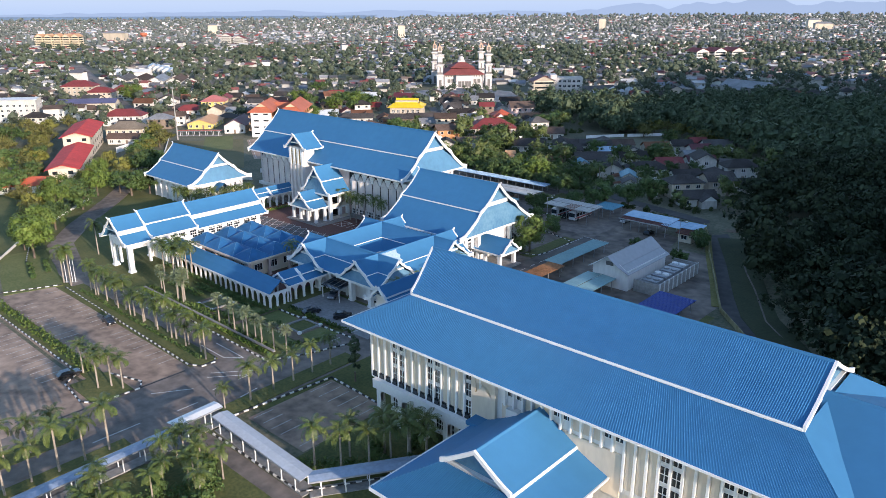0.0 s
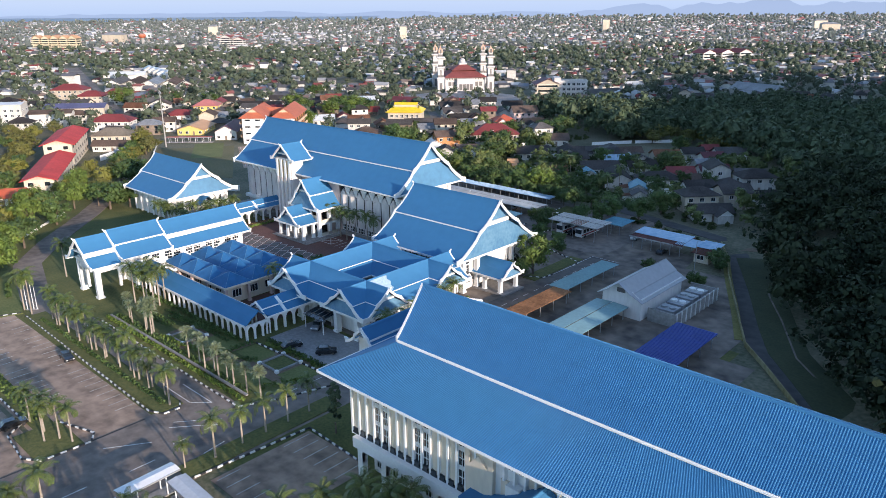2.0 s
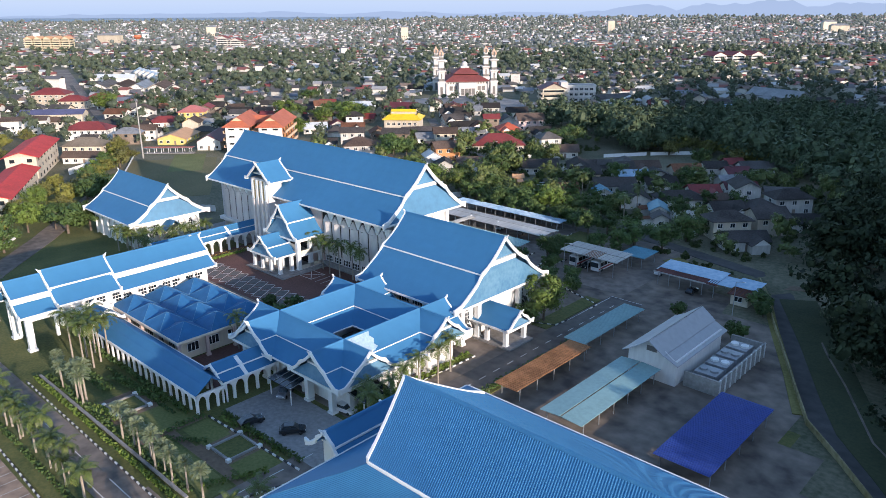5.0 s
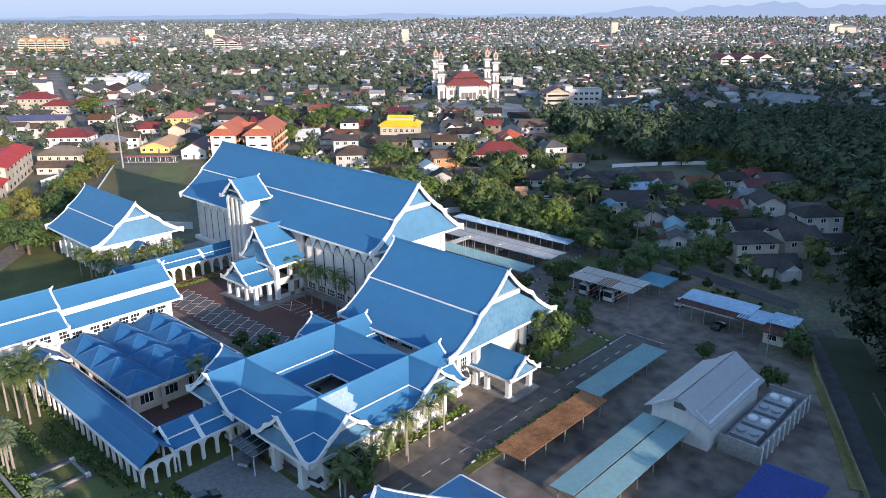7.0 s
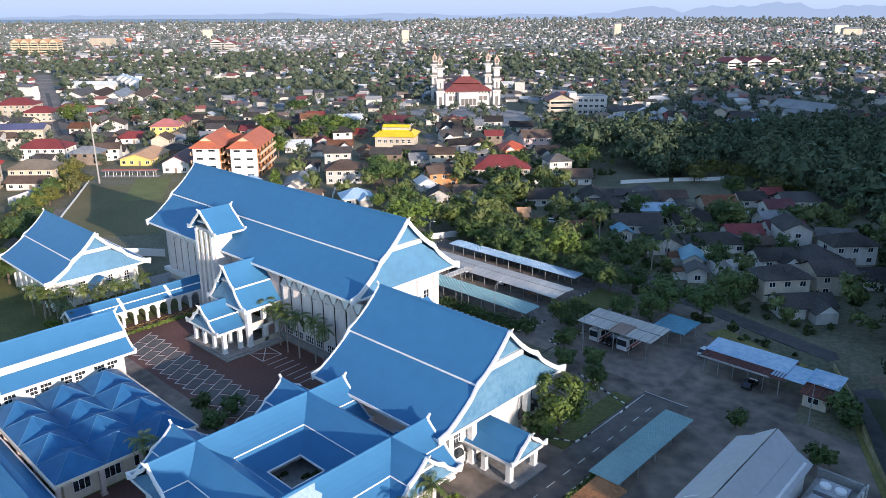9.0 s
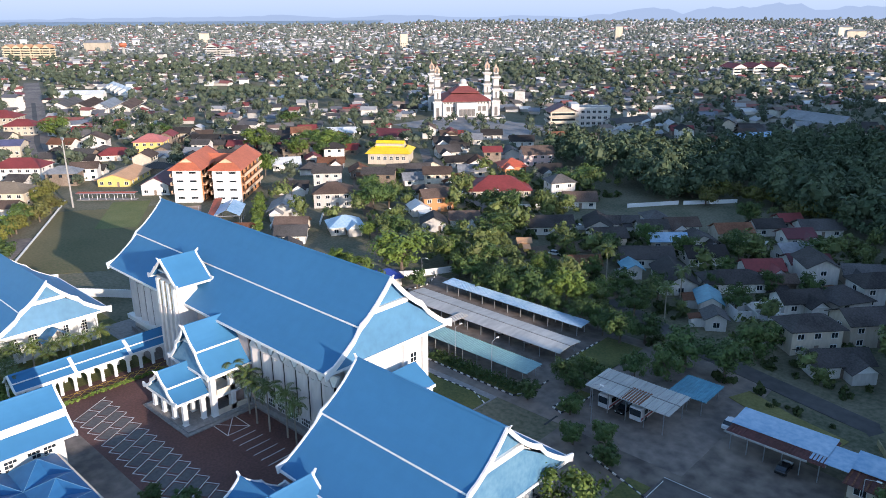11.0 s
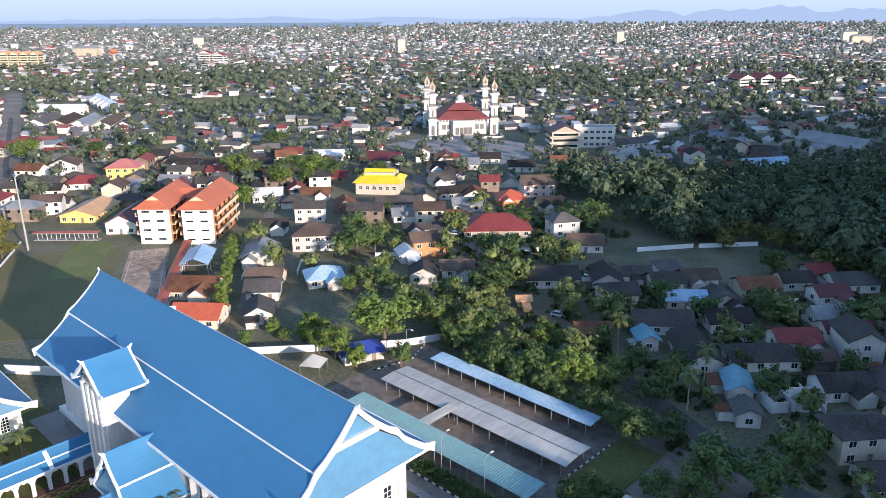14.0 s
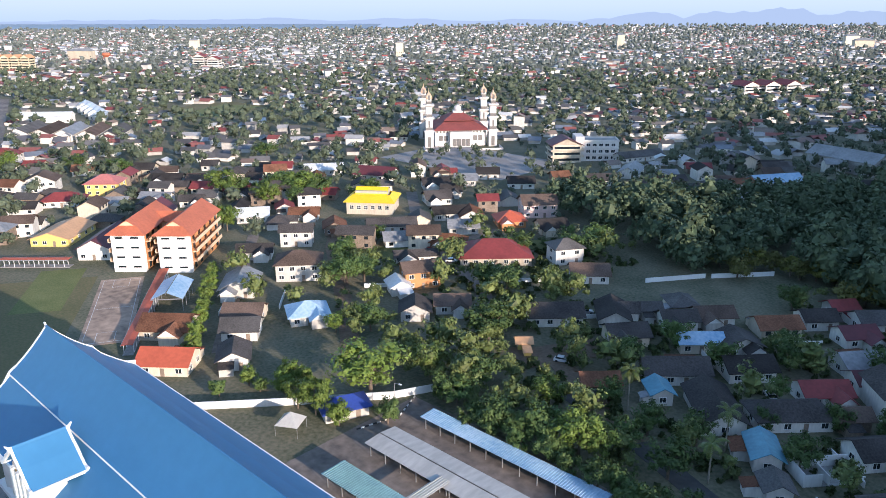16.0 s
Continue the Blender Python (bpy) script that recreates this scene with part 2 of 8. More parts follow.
def rows_sheet(bm, rows, thick):
    """One connected sheet through rows of points, thickened downwards."""
    up = [[bm.verts.new(p) for p in r] for r in rows]
    dn = [[bm.verts.new((p[0], p[1], p[2] - thick)) for p in r] for r in rows]
    m, k = len(rows), len(rows[0])
    for i in range(m - 1):
        for j in range(k - 1):
            bm.faces.new((up[i][j], up[i][j + 1], up[i + 1][j + 1], up[i + 1][j]))
            bm.faces.new((dn[i][j + 1], dn[i][j], dn[i + 1][j], dn[i + 1][j + 1]))
    for i in (0, m - 1):
        for j in range(k - 1):
            bm.faces.new((up[i][j], dn[i][j], dn[i][j + 1], up[i][j + 1]))
    for j in (0, k - 1):
        for i in range(m - 1):
            bm.faces.new((up[i][j], up[i + 1][j], dn[i + 1][j], dn[i][j]))


def ribbon(bm, top, low, way):
    """One connected board between two lines of points, thickened along a vector."""
    way = Vector(way)
    q = [[bm.verts.new(Vector(p) + w) for p in r] for r in (top, low) for w in (Vector((0, 0, 0)), way)]
    t0, t1, l0, l1 = q
    n = len(top)
    for i in range(n - 1):
        bm.faces.new((t0[i], t0[i + 1], l0[i + 1], l0[i]))
        bm.faces.new((t1[i + 1], t1[i], l1[i], l1[i + 1]))
        bm.faces.new((t0[i], t1[i], t1[i + 1], t0[i + 1]))
        bm.faces.new((l0[i + 1], l1[i + 1], l1[i], l0[i]))
    for i in (0, n - 1):
        bm.faces.new((t0[i], l0[i], l1[i], t1[i]))


def stack(bm, steps):
    """A square tower of stepped widths: (half width, height) from the foot up, one connected skin."""
    rings = [[bm.verts.new((sx * w, sy * w, z)) for sx, sy in ((-1, -1), (1, -1), (1, 1), (-1, 1))] for w, z in steps]
    for a, b in zip(rings, rings[1:]):
        for i in range(4):
            bm.faces.new((a[i], a[(i + 1) % 4], b[(i + 1) % 4], b[i]))
    bm.faces.new(rings[0][::-1])
    bm.faces.new(rings[-1])


def tube(bm, a, b, r0, r1=None, sides=8):
    a, b = Vector(a), Vector(b)
    r1 = r0 if r1 is None else r1
    q = (b - a).to_track_quat("Z", "Y")
    ring = lambda c, r: [bm.verts.new(c + q @ Vector((r * math.cos(2 * math.pi * i / sides), r * math.sin(2 * math.pi * i / sides), 0))) for i in range(sides)]
    va, vb = ring(a, r0), ring(b, r1)
    for i in range(sides):
        bm.faces.new((va[i], va[(i + 1) % sides], vb[(i + 1) % sides], vb[i]))
    bm.faces.new(va[::-1])
    bm.faces.new(vb)


def curve_down(d0, z0, d1, z1, sag, k=5):
    """A slope from ridge to eave that hangs a little, as these roofs do."""
    return [(d0 + (d1 - d0) * i / k, z0 + (z1 - z0) * i / k - sag * 4 * (i / k) * (1 - i / k)) for i in range(k + 1)]


def malay_roof(parent, axis, c, a0, a1, zr, dm, zm, de, ze, name="roof", sag=0.5, ends=(1, 1), ribs=0.0, barge=0.75, hip=(0, 0), skirt=True, finial=True, bandw=0.09, beam=0.62, prow=(0.0, 0.0), eave=0.34, bands=(1, -1), drop=0.25, gmat=None):
    """A two-tiered gable roof: upper and lower sheets each side, the white band between, white gable boards with finials, gable panels.
    axis: along which the ridge runs; c: the ridge's place across; a0, a1: its ends. dm, zm: the tier's edge; de, ze: the eave."""
    P = (lambda a, d, z: (a, c + d, z)) if axis == "x" else (lambda a, d, z: (c + d, a, z))
    up, lowr = curve_down(0, zr, dm, zm, sag), curve_down(dm - 0.25, zm - drop, de, ze, sag * 0.6)
    if bandw <= 0:
        lowr = curve_down(dm, zm, de, ze, sag * 0.6)
    mt = BLUE_RIB if ribs else BLUE
    for s in (1, -1):
        for nm, prof, hp in (("upper_roof_sheet", up, (0, 0)), ("lower_roof_sheet", lowr, hip)):
            bm = bmesh.new()
            d0, d1 = prof[0][0], prof[-1][0]
            if ribs:
                k = int((a1 - a0) / ribs)
                rows = []
                for d, z in prof:
                    f = (d - d0) / (d1 - d0)
                    lean = 1 - f if nm == "upper_roof_sheet" else 0.0
                    e0, e1 = a0 - hp[0] * f - lean * prow[0], a1 + hp[1] * f + lean * prow[1]
                    row = []
                    for i in range(k):
                        for u, h in ((0.0, 0.0), (0.5, 0.0), (0.62, 0.04), (0.88, 0.04)):
                            row.append(P(e0 + (e1 - e0) * (i + u) / k, s * d, z + h))
                    row.append(P(e1, s * d, z))
                    rows.append(row)
                vv = [[bm.verts.new(p) for p in r] for r in rows]
                for r in range(len(vv) - 1):
                    for i in range(len(vv[0]) - 1):
                        bm.faces.new((vv[r][i], vv[r][i + 1], vv[r + 1][i + 1], vv[r + 1][i]))
            else:
                rows_sheet(bm, [[P(a0 - hp[0] * (d - d0) / (d1 - d0), s * d, z), P(a1 + hp[1] * (d - d0) / (d1 - d0), s * d, z)] for d, z in prof], 0.15)
            part(nm, bm, mt, parent)
        bm = bmesh.new()
        q = [(s * (dm - 0.06), zm - drop - 0.06), (s * (dm + bandw), zm - drop - 0.06 - bandw * 0.6), (s * (dm + bandw), zm - drop * 0.5 - bandw * 0.5), (s * (dm - 0.06), zm + 0.03)]
        if bandw > 0 and s in bands:
            prism(bm, [P(a0 - 0.05, d, z) for d, z in q], (a1 - a0 + 0.1, 0, 0) if axis == "x" else (0, a1 - a0 + 0.1, 0))
            part("tier_band", bm, TRIM, parent, "white band between the roof tiers")
        bm = bmesh.new()
        e0, e1 = a0 - hip[0], a1 + hip[1]
        q = [(s * (de - 0.05), ze - eave), (s * (de + 0.18), ze - eave), (s * (de + 0.18), ze + 0.05), (s * (de - 0.05), ze + 0.05)]
        prism(bm, [P(e0, d, z) for d, z in q], (e1 - e0, 0, 0) if axis == "x" else (0, e1 - e0, 0))
        part("eave_board", bm, TRIM, parent)
    bm = bmesh.new()
    r0, r1 = a0 - prow[0], a1 + prow[1]
    prism(bm, [P(r0, -0.28, zr - 0.12), P(r0, 0.28, zr - 0.12), P(r0, 0.1, zr + 0.16), P(r0, -0.1, zr + 0.16)], (r1 - r0, 0, 0) if axis == "x" else (0, r1 - r0, 0))
    part("ridge_cap", bm, mt, parent)
    for e, (a, on) in enumerate(((a0, ends[0]), (a1, ends[1]))):
        if not on:
            continue
        o = -1 if e == 0 else 1
        w = 0.35 * o
        way = (w, 0, 0) if axis == "x" else (0, w, 0)
        for s in (1, -1):
            bm = bmesh.new()
            full = up + ([] if hip[e] else lowr[1:])
            n = len(full)
            # board rides above the sheet, swells at the tier and kicks up at its foot
            lift = [0.16 + (0.45 if (finial and i == n - 1) else 0.0) + 0.18 * max(0, 1 - abs(d - dm) / 1.2) for i, (d, z) in enumerate(full)]
            topv = [P(a + o * prow[e] * max(0, 1 - d / dm), s * (d + (0.5 if finial and i == n - 1 else 0)), z + h) for i, ((d, z), h) in enumerate(zip(full, lift))]
            lowv = [P(a + o * prow[e] * max(0, 1 - d / dm), s * (d + (0.3 if finial and i == n - 1 else 0)), z - barge * 0.62) for i, (d, z) in enumerate(full)]
            ribbon(bm, topv, lowv, way)
            part("gable_board", bm, TRIM, parent, "white curved gable board")
        if finial:
            bm = bmesh.new()
            q = [P(a - 0.6 * o, 0, zr), P(a + 0.35 * o, 0, zr - 0.5), P(a + 0.9 * o, 0, zr + 0.5), P(a + 0.78 * o, 0, zr + 0.55), P(a + 0.3 * o, 0, zr + 0.15)]
            prism(bm, [Vector(p) - Vector((0, 0.15, 0) if axis == "x" else (0.15, 0, 0)) for p in q], (0, 0.3, 0) if axis == "x" else (0.3, 0, 0))
            part("finial", bm, TRIM, parent)
        # gable panel, cross beam, lower skirt
        g = a - o * 1.1
        fb = beam if (skirt and not hip[e]) else 1.0
        db, zb = dm * fb, zr + (zm - zr) * fb - sag * 4 * fb * (1 - fb)
        bm = bmesh.new()
        prism(bm, [P(g, 0, zr - 0.5), P(g, db, zb - 0.4), P(g, -db, zb - 0.4)], (0.12, 0, 0) if axis == "x" else (0, 0.12, 0))
        part("gable_panel", bm, gmat or GABLE, parent)
        bm = bmesh.new()
        b0, b1 = g - 0.1 * o, g + 0.6 * o
        hb = max(0.3, 0.062 * de)
        prism(bm, [P(b0, -db, zb - 0.35 - hb), P(b0, db, zb - 0.35 - hb), P(b0, db, zb - 0.35), P(b0, -db, zb - 0.35)], (b1 - b0, 0, 0) if axis == "x" else (0, b1 - b0, 0))
        part("gable_beam", bm, TRIM, parent)
        if skirt and not hip[e]:
            bm = bmesh.new()
            w2 = de - 0.5
            band(bm, [P(g + 0.3 * o, -db, zb - 0.5 - hb), P(g + 0.3 * o, db, zb - 0.5 - hb)], [P(a - 0.05 * o, -w2, ze - 0.1), P(a - 0.05 * o, w2, ze - 0.1)], 0.15)
            part("gable_skirt", bm, gmat or GABLE, parent, "pale blue sheeted gable skirt")
            bm = bmesh.new()
            q0 = a + 0.02 * o
            prism(bm, [P(q0, -w2, ze - 0.42), P(q0, w2, ze - 0.42), P(q0, w2, ze + 0.02), P(q0, -w2, ze + 0.02)], (0.16 * o, 0, 0) if axis == "x" else (0, 0.16 * o, 0))
            part("skirt_board", bm, TRIM, parent)


def hipped_end(parent, axis, c, a, o, zm, dm, de, ze, reach, ribs=0.0):
    """The sloping end of a lower tier."""
    P = (lambda u, d, z: (u, c + d, z)) if axis == "x" else (lambda u, d, z: (c + d, u, z))
    bm = bmesh.new()
    band(bm, [P(a, -dm, zm), P(a, dm, zm)], [P(a + o * reach, -de, ze), P(a + o * reach, de, ze)], 0.15)
    part("end_roof_sheet", bm, BLUE, parent)
    if ribs:
        bm = bmesh.new()
        n = int(2 * dm / ribs)
        k = de / dm
        for i in range(n):
            d = -dm + 2 * dm * (i + 0.3) / n
            prism(bm, [P(a, d, zm), P(a, d + ribs * 0.4, zm), P(a, d + ribs * 0.4, zm + 0.13), P(a, d, zm + 0.13)], Vector(P(a + o * reach, d, ze)) - Vector(P(a, d, zm)))
        for s in (-1, 1):
            for i in range(int((de - dm) / ribs)):
                d = dm + ribs * (i + 0.3)
                f = (d - dm) / (de - dm)
                p0, p1 = Vector(P(a + o * reach * f, s * d, zm + (ze - zm) * f)), Vector(P(a + o * reach, s * d, ze))
                w = Vector(P(a, s * (d + ribs * 0.4), 0)) - Vector(P(a, s * d, 0))
                prism(bm, [p0, p0 + w, p0 + w + Vector((0, 0, 0.13)), p0 + Vector((0, 0, 0.13))], p1 - p0)
        part("roof_rib", bm, BLUE_RIB, parent)
    bm = bmesh.new()
    q = [P(a + o * reach, -de, ze - 0.34), P(a + o * reach, de, ze - 0.34), P(a + o * reach, de, ze + 0.05), P(a + o * reach, -de, ze + 0.05)]
    prism(bm, q, (0.2 * o, 0, 0) if axis == "x" else (0, 0.2 * o, 0))
    part("eave_board", bm, TRIM, parent)


def arch_bay(w, z0, z1, th, legs=0.35, pointed=True):
    """One bay of an arcade along x: two half columns and a pointed arch over the gap, from z0 to z1."""
    bm = bmesh.new()
    h = z1 - z0
    spring = z0 + h * 0.55
    for s in (-1, 1):
        box(bm, min(s * w / 2, s * (w / 2 - legs)), max(s * w / 2, s * (w / 2 - legs)), -th / 2, th / 2, z0, spring)
        pts = [(s * w / 2, -th / 2, spring), (s * w / 2, -th / 2, z1), (0, -th / 2, z1), (0, -th / 2, z1 - h * 0.12)]
        for i in range(1, 4):
            u = i / 4
            x = (w / 2 - legs) * math.sin(u * math.pi / 2)
            pts.append((s * x, -th / 2, z1 - h * 0.12 - (z1 - h * 0.12 - spring) * (1 - math.cos(u * math.pi / 2)) ** 0.8))
        pts.append((s * (w / 2 - legs), -th / 2, spring))
        prism(bm, pts, (0, th, 0))
    return bm


def sheet(name, material, label, x0, x1, y0, y1, z, cat="paving", kind="structure"):
    return solo(name, boxes((x0, x1, y0, y1, z - 0.25, z)), material, label, cat, kind=kind)

# ---- ground: one sheet to the horizon, flat but for the wooded hill on the sun's side ----
def smooth(a, b, v):
    u = max(0.0, min(1.0, (v - a) / (b - a)))
    return u * u * (3 - 2 * u)


def height(x, y):
    near = smooth(104, 150, y) * smooth(-45, 75, x) * (1 - smooth(600, 900, y)) * (1 - smooth(420, 700, x))
    knoll = smooth(-95, -15, x + 0.25 * (260 - y)) * smooth(190, 300, y) * (1 - smooth(420, 640, y)) * (1 - smooth(500, 800, x))
    # unseen ridge added east of the flight, climbing northwards to shade wood and village
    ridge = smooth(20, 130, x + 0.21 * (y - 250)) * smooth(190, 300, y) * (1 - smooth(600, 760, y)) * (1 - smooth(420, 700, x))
    low = (34.0 + 16.0 * smooth(180, 250, y)) * near * (0.9 + 0.1 * math.sin(x * 0.03)) + 14.0 * knoll * (1 - near)
    # low unseen spur added to shade the ground before the porch
    shade_spur = 18.0 * smooth(10, 60, x) * smooth(62, 100, y) * (1 - smooth(200, 260, y)) * (1 - smooth(420, 700, x))
    return max(low + (5.0 + 38.0 * smooth(345, 440, y)) * ridge, shade_spur)


def ground_axis(lo, hi, mid0, mid1, fine, coarse):
    out, v = [], lo
    while v < hi:
        out.append(v)
        v += fine if mid0 <= v < mid1 else coarse
    return out + [hi]


gx = ground_axis(-4700, 2600, -420, 500, 20, 140)
gy = ground_axis(-900, 4600, -100, 700, 20, 140)
gv = [(x, y, height(x, y)) for y in gy for x in gx]
gf = [(j * len(gx) + i, j * len(gx) + i + 1, (j + 1) * len(gx) + i + 1, (j + 1) * len(gx) + i) for j in range(len(gy) - 1) for i in range(len(gx) - 1)]
ground = solo("ground", np_mesh("ground", gv, gf, GROUNDM), None, "scrubby green and brown ground between the houses", "ground", kind="structure")

# brighter turf: bright mown plots, and grass lightened where the sun lies
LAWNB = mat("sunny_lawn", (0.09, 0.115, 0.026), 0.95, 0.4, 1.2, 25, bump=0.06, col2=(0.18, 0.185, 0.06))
# paved surfaces of the compound, each a slab a little proud of what lies below it
sheet("lawn", GRASS, "mown lawns of the government compound", -330, -60, 60, 150, 0.02, "lawn")
LOT_A = sheet("parking_lot", ASPHALT, "worn grey-brown parking lot with painted bays", -192, -125, 44, 60, 0.06, "parking lot")
LOT_B = sheet("parking_lot", ASPHALT, "worn parking lot with painted bays by the palms", -195, -125, 10, 43.2, 0.06, "parking lot")
ROAD_X = sheet("road_cross", ROADM, "grey asphalt road across the compound", -125, -103, -30, 72.2, 0.065, "road")
sheet("road_cross_2", ROADM, "grey asphalt road across the compound", -115.6, -103, 72.2, 102, 0.065, "road")
ROAD_M = sheet("road_main", ROADM, "grey asphalt drive along the palm row", -200, -124, 65.8, 71.5, 0.07, "road")
sheet("road_low", ROADM, "grey drive beside the covered walkway", -103, -40, 39, 50, 0.07, "road")
LOT_C = sheet("parking_lot", ASPHALT, "small parking lot beside the office block", -101, -86, 57, 75, 0.06, "parking lot")
sheet("forecourt", PAVE, "pale concrete forecourt before the offices", -136, -109, 91.2, 103, 0.07, "paving")
PLAZA = sheet("plaza", REDPAVE, "red-brown brick plaza before the great hall", -214, -152, 112, 150, 0.06, "plaza")
ROAD_E = sheet("road_east", DARKRD, "asphalt drive behind the offices", -114, -105.5, 102, 182, 0.075, "road")
sheet("yard", YARDM, "dusty grey service yard", -135, -62, 104, 206, 0.05, "yard")
sheet("yard_edge", YARDM, "dusty grey edge of the service yard", -62, -46, 104, 134, 0.048, "yard")
sheet("yard_edge", YARDM, "dusty grey edge of the service yard", -62, -55, 134, 145, 0.048, "yard")
sheet("road_back", ROADM, "asphalt drive past the carports", -206, -112, 184, 226, 0.055, "road")
sheet("hall_apron", PAVE, "pale paving round the great hall", -240, -150, 146, 184, 0.05, "paving")
solo("sports_field", boxes((-37, 37, -18, 18, -0.2, 0.07)), FIELDM, "green and brown school sports field", "field", kind="structure", at=(-316, 176, 0), rz=-33)
# brighter green patch: sunlight on the field's end put into its colour
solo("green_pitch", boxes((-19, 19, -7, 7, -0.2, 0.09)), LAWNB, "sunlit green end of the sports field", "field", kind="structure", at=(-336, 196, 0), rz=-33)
COURT = solo("court", boxes((-26, 26, -6.5, 6.5, -0.2, 0.08)), ASPHALT, "grey school court with painted lines", "court", kind="structure", at=(-307, 203, 0), rz=-30)
sheet("inner_court", REDPAVE, "red-brown paved inner court", -158, -143, 93.6, 113, 0.065, "plaza")


STRIPS = [0.08]
DRYG = mat("dry_yellow_grass", (0.13, 0.125, 0.035), 0.95, 0.3, 2, 25, bump=0.05, col2=(0.24, 0.21, 0.07))


def strip(name, material, label, pts, w, z=0.07, cat="road"):
    """A road or path that follows a line."""
    STRIPS[0] += 0.006
    z = STRIPS[0]
    bm = bmesh.new()
    P = [Vector((*p, 0)) for p in pts]
    lv, rv = [], []
    for i, p in enumerate(P):
        d = (P[min(i + 1, len(P) - 1)] - P[max(i - 1, 0)]).normalized()
        n = Vector((-d.y, d.x, 0)) * (w / 2)
        for row, q in ((lv, p + n), (rv, p - n)):
            row.append(Vector((q.x, q.y, height(q.x, q.y) + z)))
    band(bm, lv, rv, 0.3)
    return solo(name, bm, material, label, cat, kind="structure")


strip("road_outer", LANEM, "narrow asphalt lane along the compound wall", [(-28, 118), (-40, 134), (-48.5, 145), (-55, 152), (-59.3, 157), (-63.5, 165.7), (-73.2, 185.7), (-83.7, 208.8), (-93, 220), (-128, 229), (-160, 243), (-185, 252)], 5.0)
strip("road_branch", EARTH, "short dirt branch of the lane", [(-88, 213), (-78, 217.5), (-64, 226)], 3.0, 0.08)
strip("lane", EARTH, "pale dirt lane between the village houses", [(-225, 224), (-234, 231), (-255, 247), (-276, 262), (-306, 283), (-330, 305)], 5)
strip("lane", ROADM, "narrow grey village lane", [(-222, 272), (-240, 289), (-262, 298), (-284, 311), (-309, 330), (-345, 362)], 5)
strip("lane", ROADM, "narrow grey village lane", [(-290, 316), (-281, 317), (-276, 326), (-275.5, 341)], 4)
strip("grass_lot", GRASS, "green grass lot between the village lanes", [(-298, 284), (-286, 292), (-274, 299)], 13)
strip("grass_lot", GRASS, "green grass lot beside the village lane", [(-262, 330), (-250, 337)], 12)
strip("lane", EARTH, "pale dirt lane by the village trees", [(-205, 258), (-192, 262), (-176, 252), (-160, 243)], 6)
strip("lane", ROADM, "narrow grey lane beside the school", [(-258, 208), (-282, 226), (-306, 245), (-340, 272)], 4)
strip("road_west", ROADM, "asphalt road past the compound's lawns", [(-182, 66), (-200, 68), (-224, 75), (-240, 87), (-263, 108), (-290, 130), (-330, 160)], 7)
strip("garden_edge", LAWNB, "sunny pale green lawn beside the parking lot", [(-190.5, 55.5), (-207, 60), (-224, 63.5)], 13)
strip("dirt_clearing", EARTH, "pale trodden clearing between the village houses", [(-200, 257), (-194, 268), (-189, 277)], 10)
strip("dirt_clearing", EARTH, "bare sandy patch below the white wall", [(-166, 317), (-157, 328)], 7)
strip("road_far", ROADM, "straight grey town road", [(-415, 185), (-470, 214), (-520, 231), (-590, 254.7), (-719, 298.3), (-900, 359.5)], 14)
strip("road_median", LANEM, "dark median of the straight town road", [(-490, 222), (-520, 231), (-590, 254.7), (-719, 298.3)], 3, 0.09)
strip("grass_lot", LAWNB, "open green field among the town's trees", [(-655, 425), (-672, 455), (-690, 490)], 40)
strip("grass_strip", DRYG, "yellow-green grass strip beside the lane", [(-116, 216.5), (-106, 212.5), (-96, 210)], 5.5)
strip("grass_strip", DRYG, "narrow yellow-green grass strip beside the lane", [(-86.5, 206), (-77.5, 187), (-69, 170), (-62.5, 156)], 1.8)
# bank grass darkened: the hill's shade put into its colour
BANKM = mat("shaded_bank_grass", (0.03, 0.042, 0.016), 0.95, 0.4, 2, 25, bump=0.06, col2=(0.06, 0.07, 0.028))
strip("grass_bank", BANKM, "grass bank below the wooded hill, darkened as in its shade", [(-80, 208), (-68.5, 187), (-58, 166), (-52.5, 156), (-45, 147), (-34, 133), (-22, 117)], 8.0)
strip("bank_drain", ROADM, "thin pale drain along the foot of the hill", [(-71.5, 194), (-66, 183), (-59.5, 171.8), (-50.8, 155), (-42.7, 146)], 0.4)
sheet("clearing", FIELDM, "pale green open field in the town", -720, -640, 420, 500, 0.06, "field")
sheet("clearing", FIELDM, "brown-green open field in the town", -660, -600, 170, 215, 0.06, "field")

# ---- the blue-roofed compound ----
def columns(parent, spots, z0, z1, r=0.35, square=True, name="column", material=None):
    bm = boxes((-r, r, -r, r, z0, z1), (-r * 1.35, r * 1.35, -r * 1.35, r * 1.35, z0, z0 + 0.5), (-r * 1.3, r * 1.3, -r * 1.3, r * 1.3, z1 - 0.35, z1))
    me = as_mesh(bm, name, material or TRIM)
    for x, y in spots:
        piece(name, me, parent, pose(x, y, 0))


def arcade(parent, x0, y0, x1, y1, w, z0, z1, th=0.4, legs=0.3, material=None):
    """A row of pointed arches between two points."""
    a, b = Vector((x0, y0, 0)), Vector((x1, y1, 0))
    n = max(1, round((b - a).length / w))
    me = as_mesh(arch_bay((b - a).length / n, z0, z1, th, legs), "arch", material or TRIM)
    rz = math.degrees(math.atan2(y1 - y0, x1 - x0))
    for i in range(n):
        p = a.lerp(b, (i + 0.5) / n)
        piece("arch", me, parent, pose(p.x, p.y, 0, 0, 0, rz))


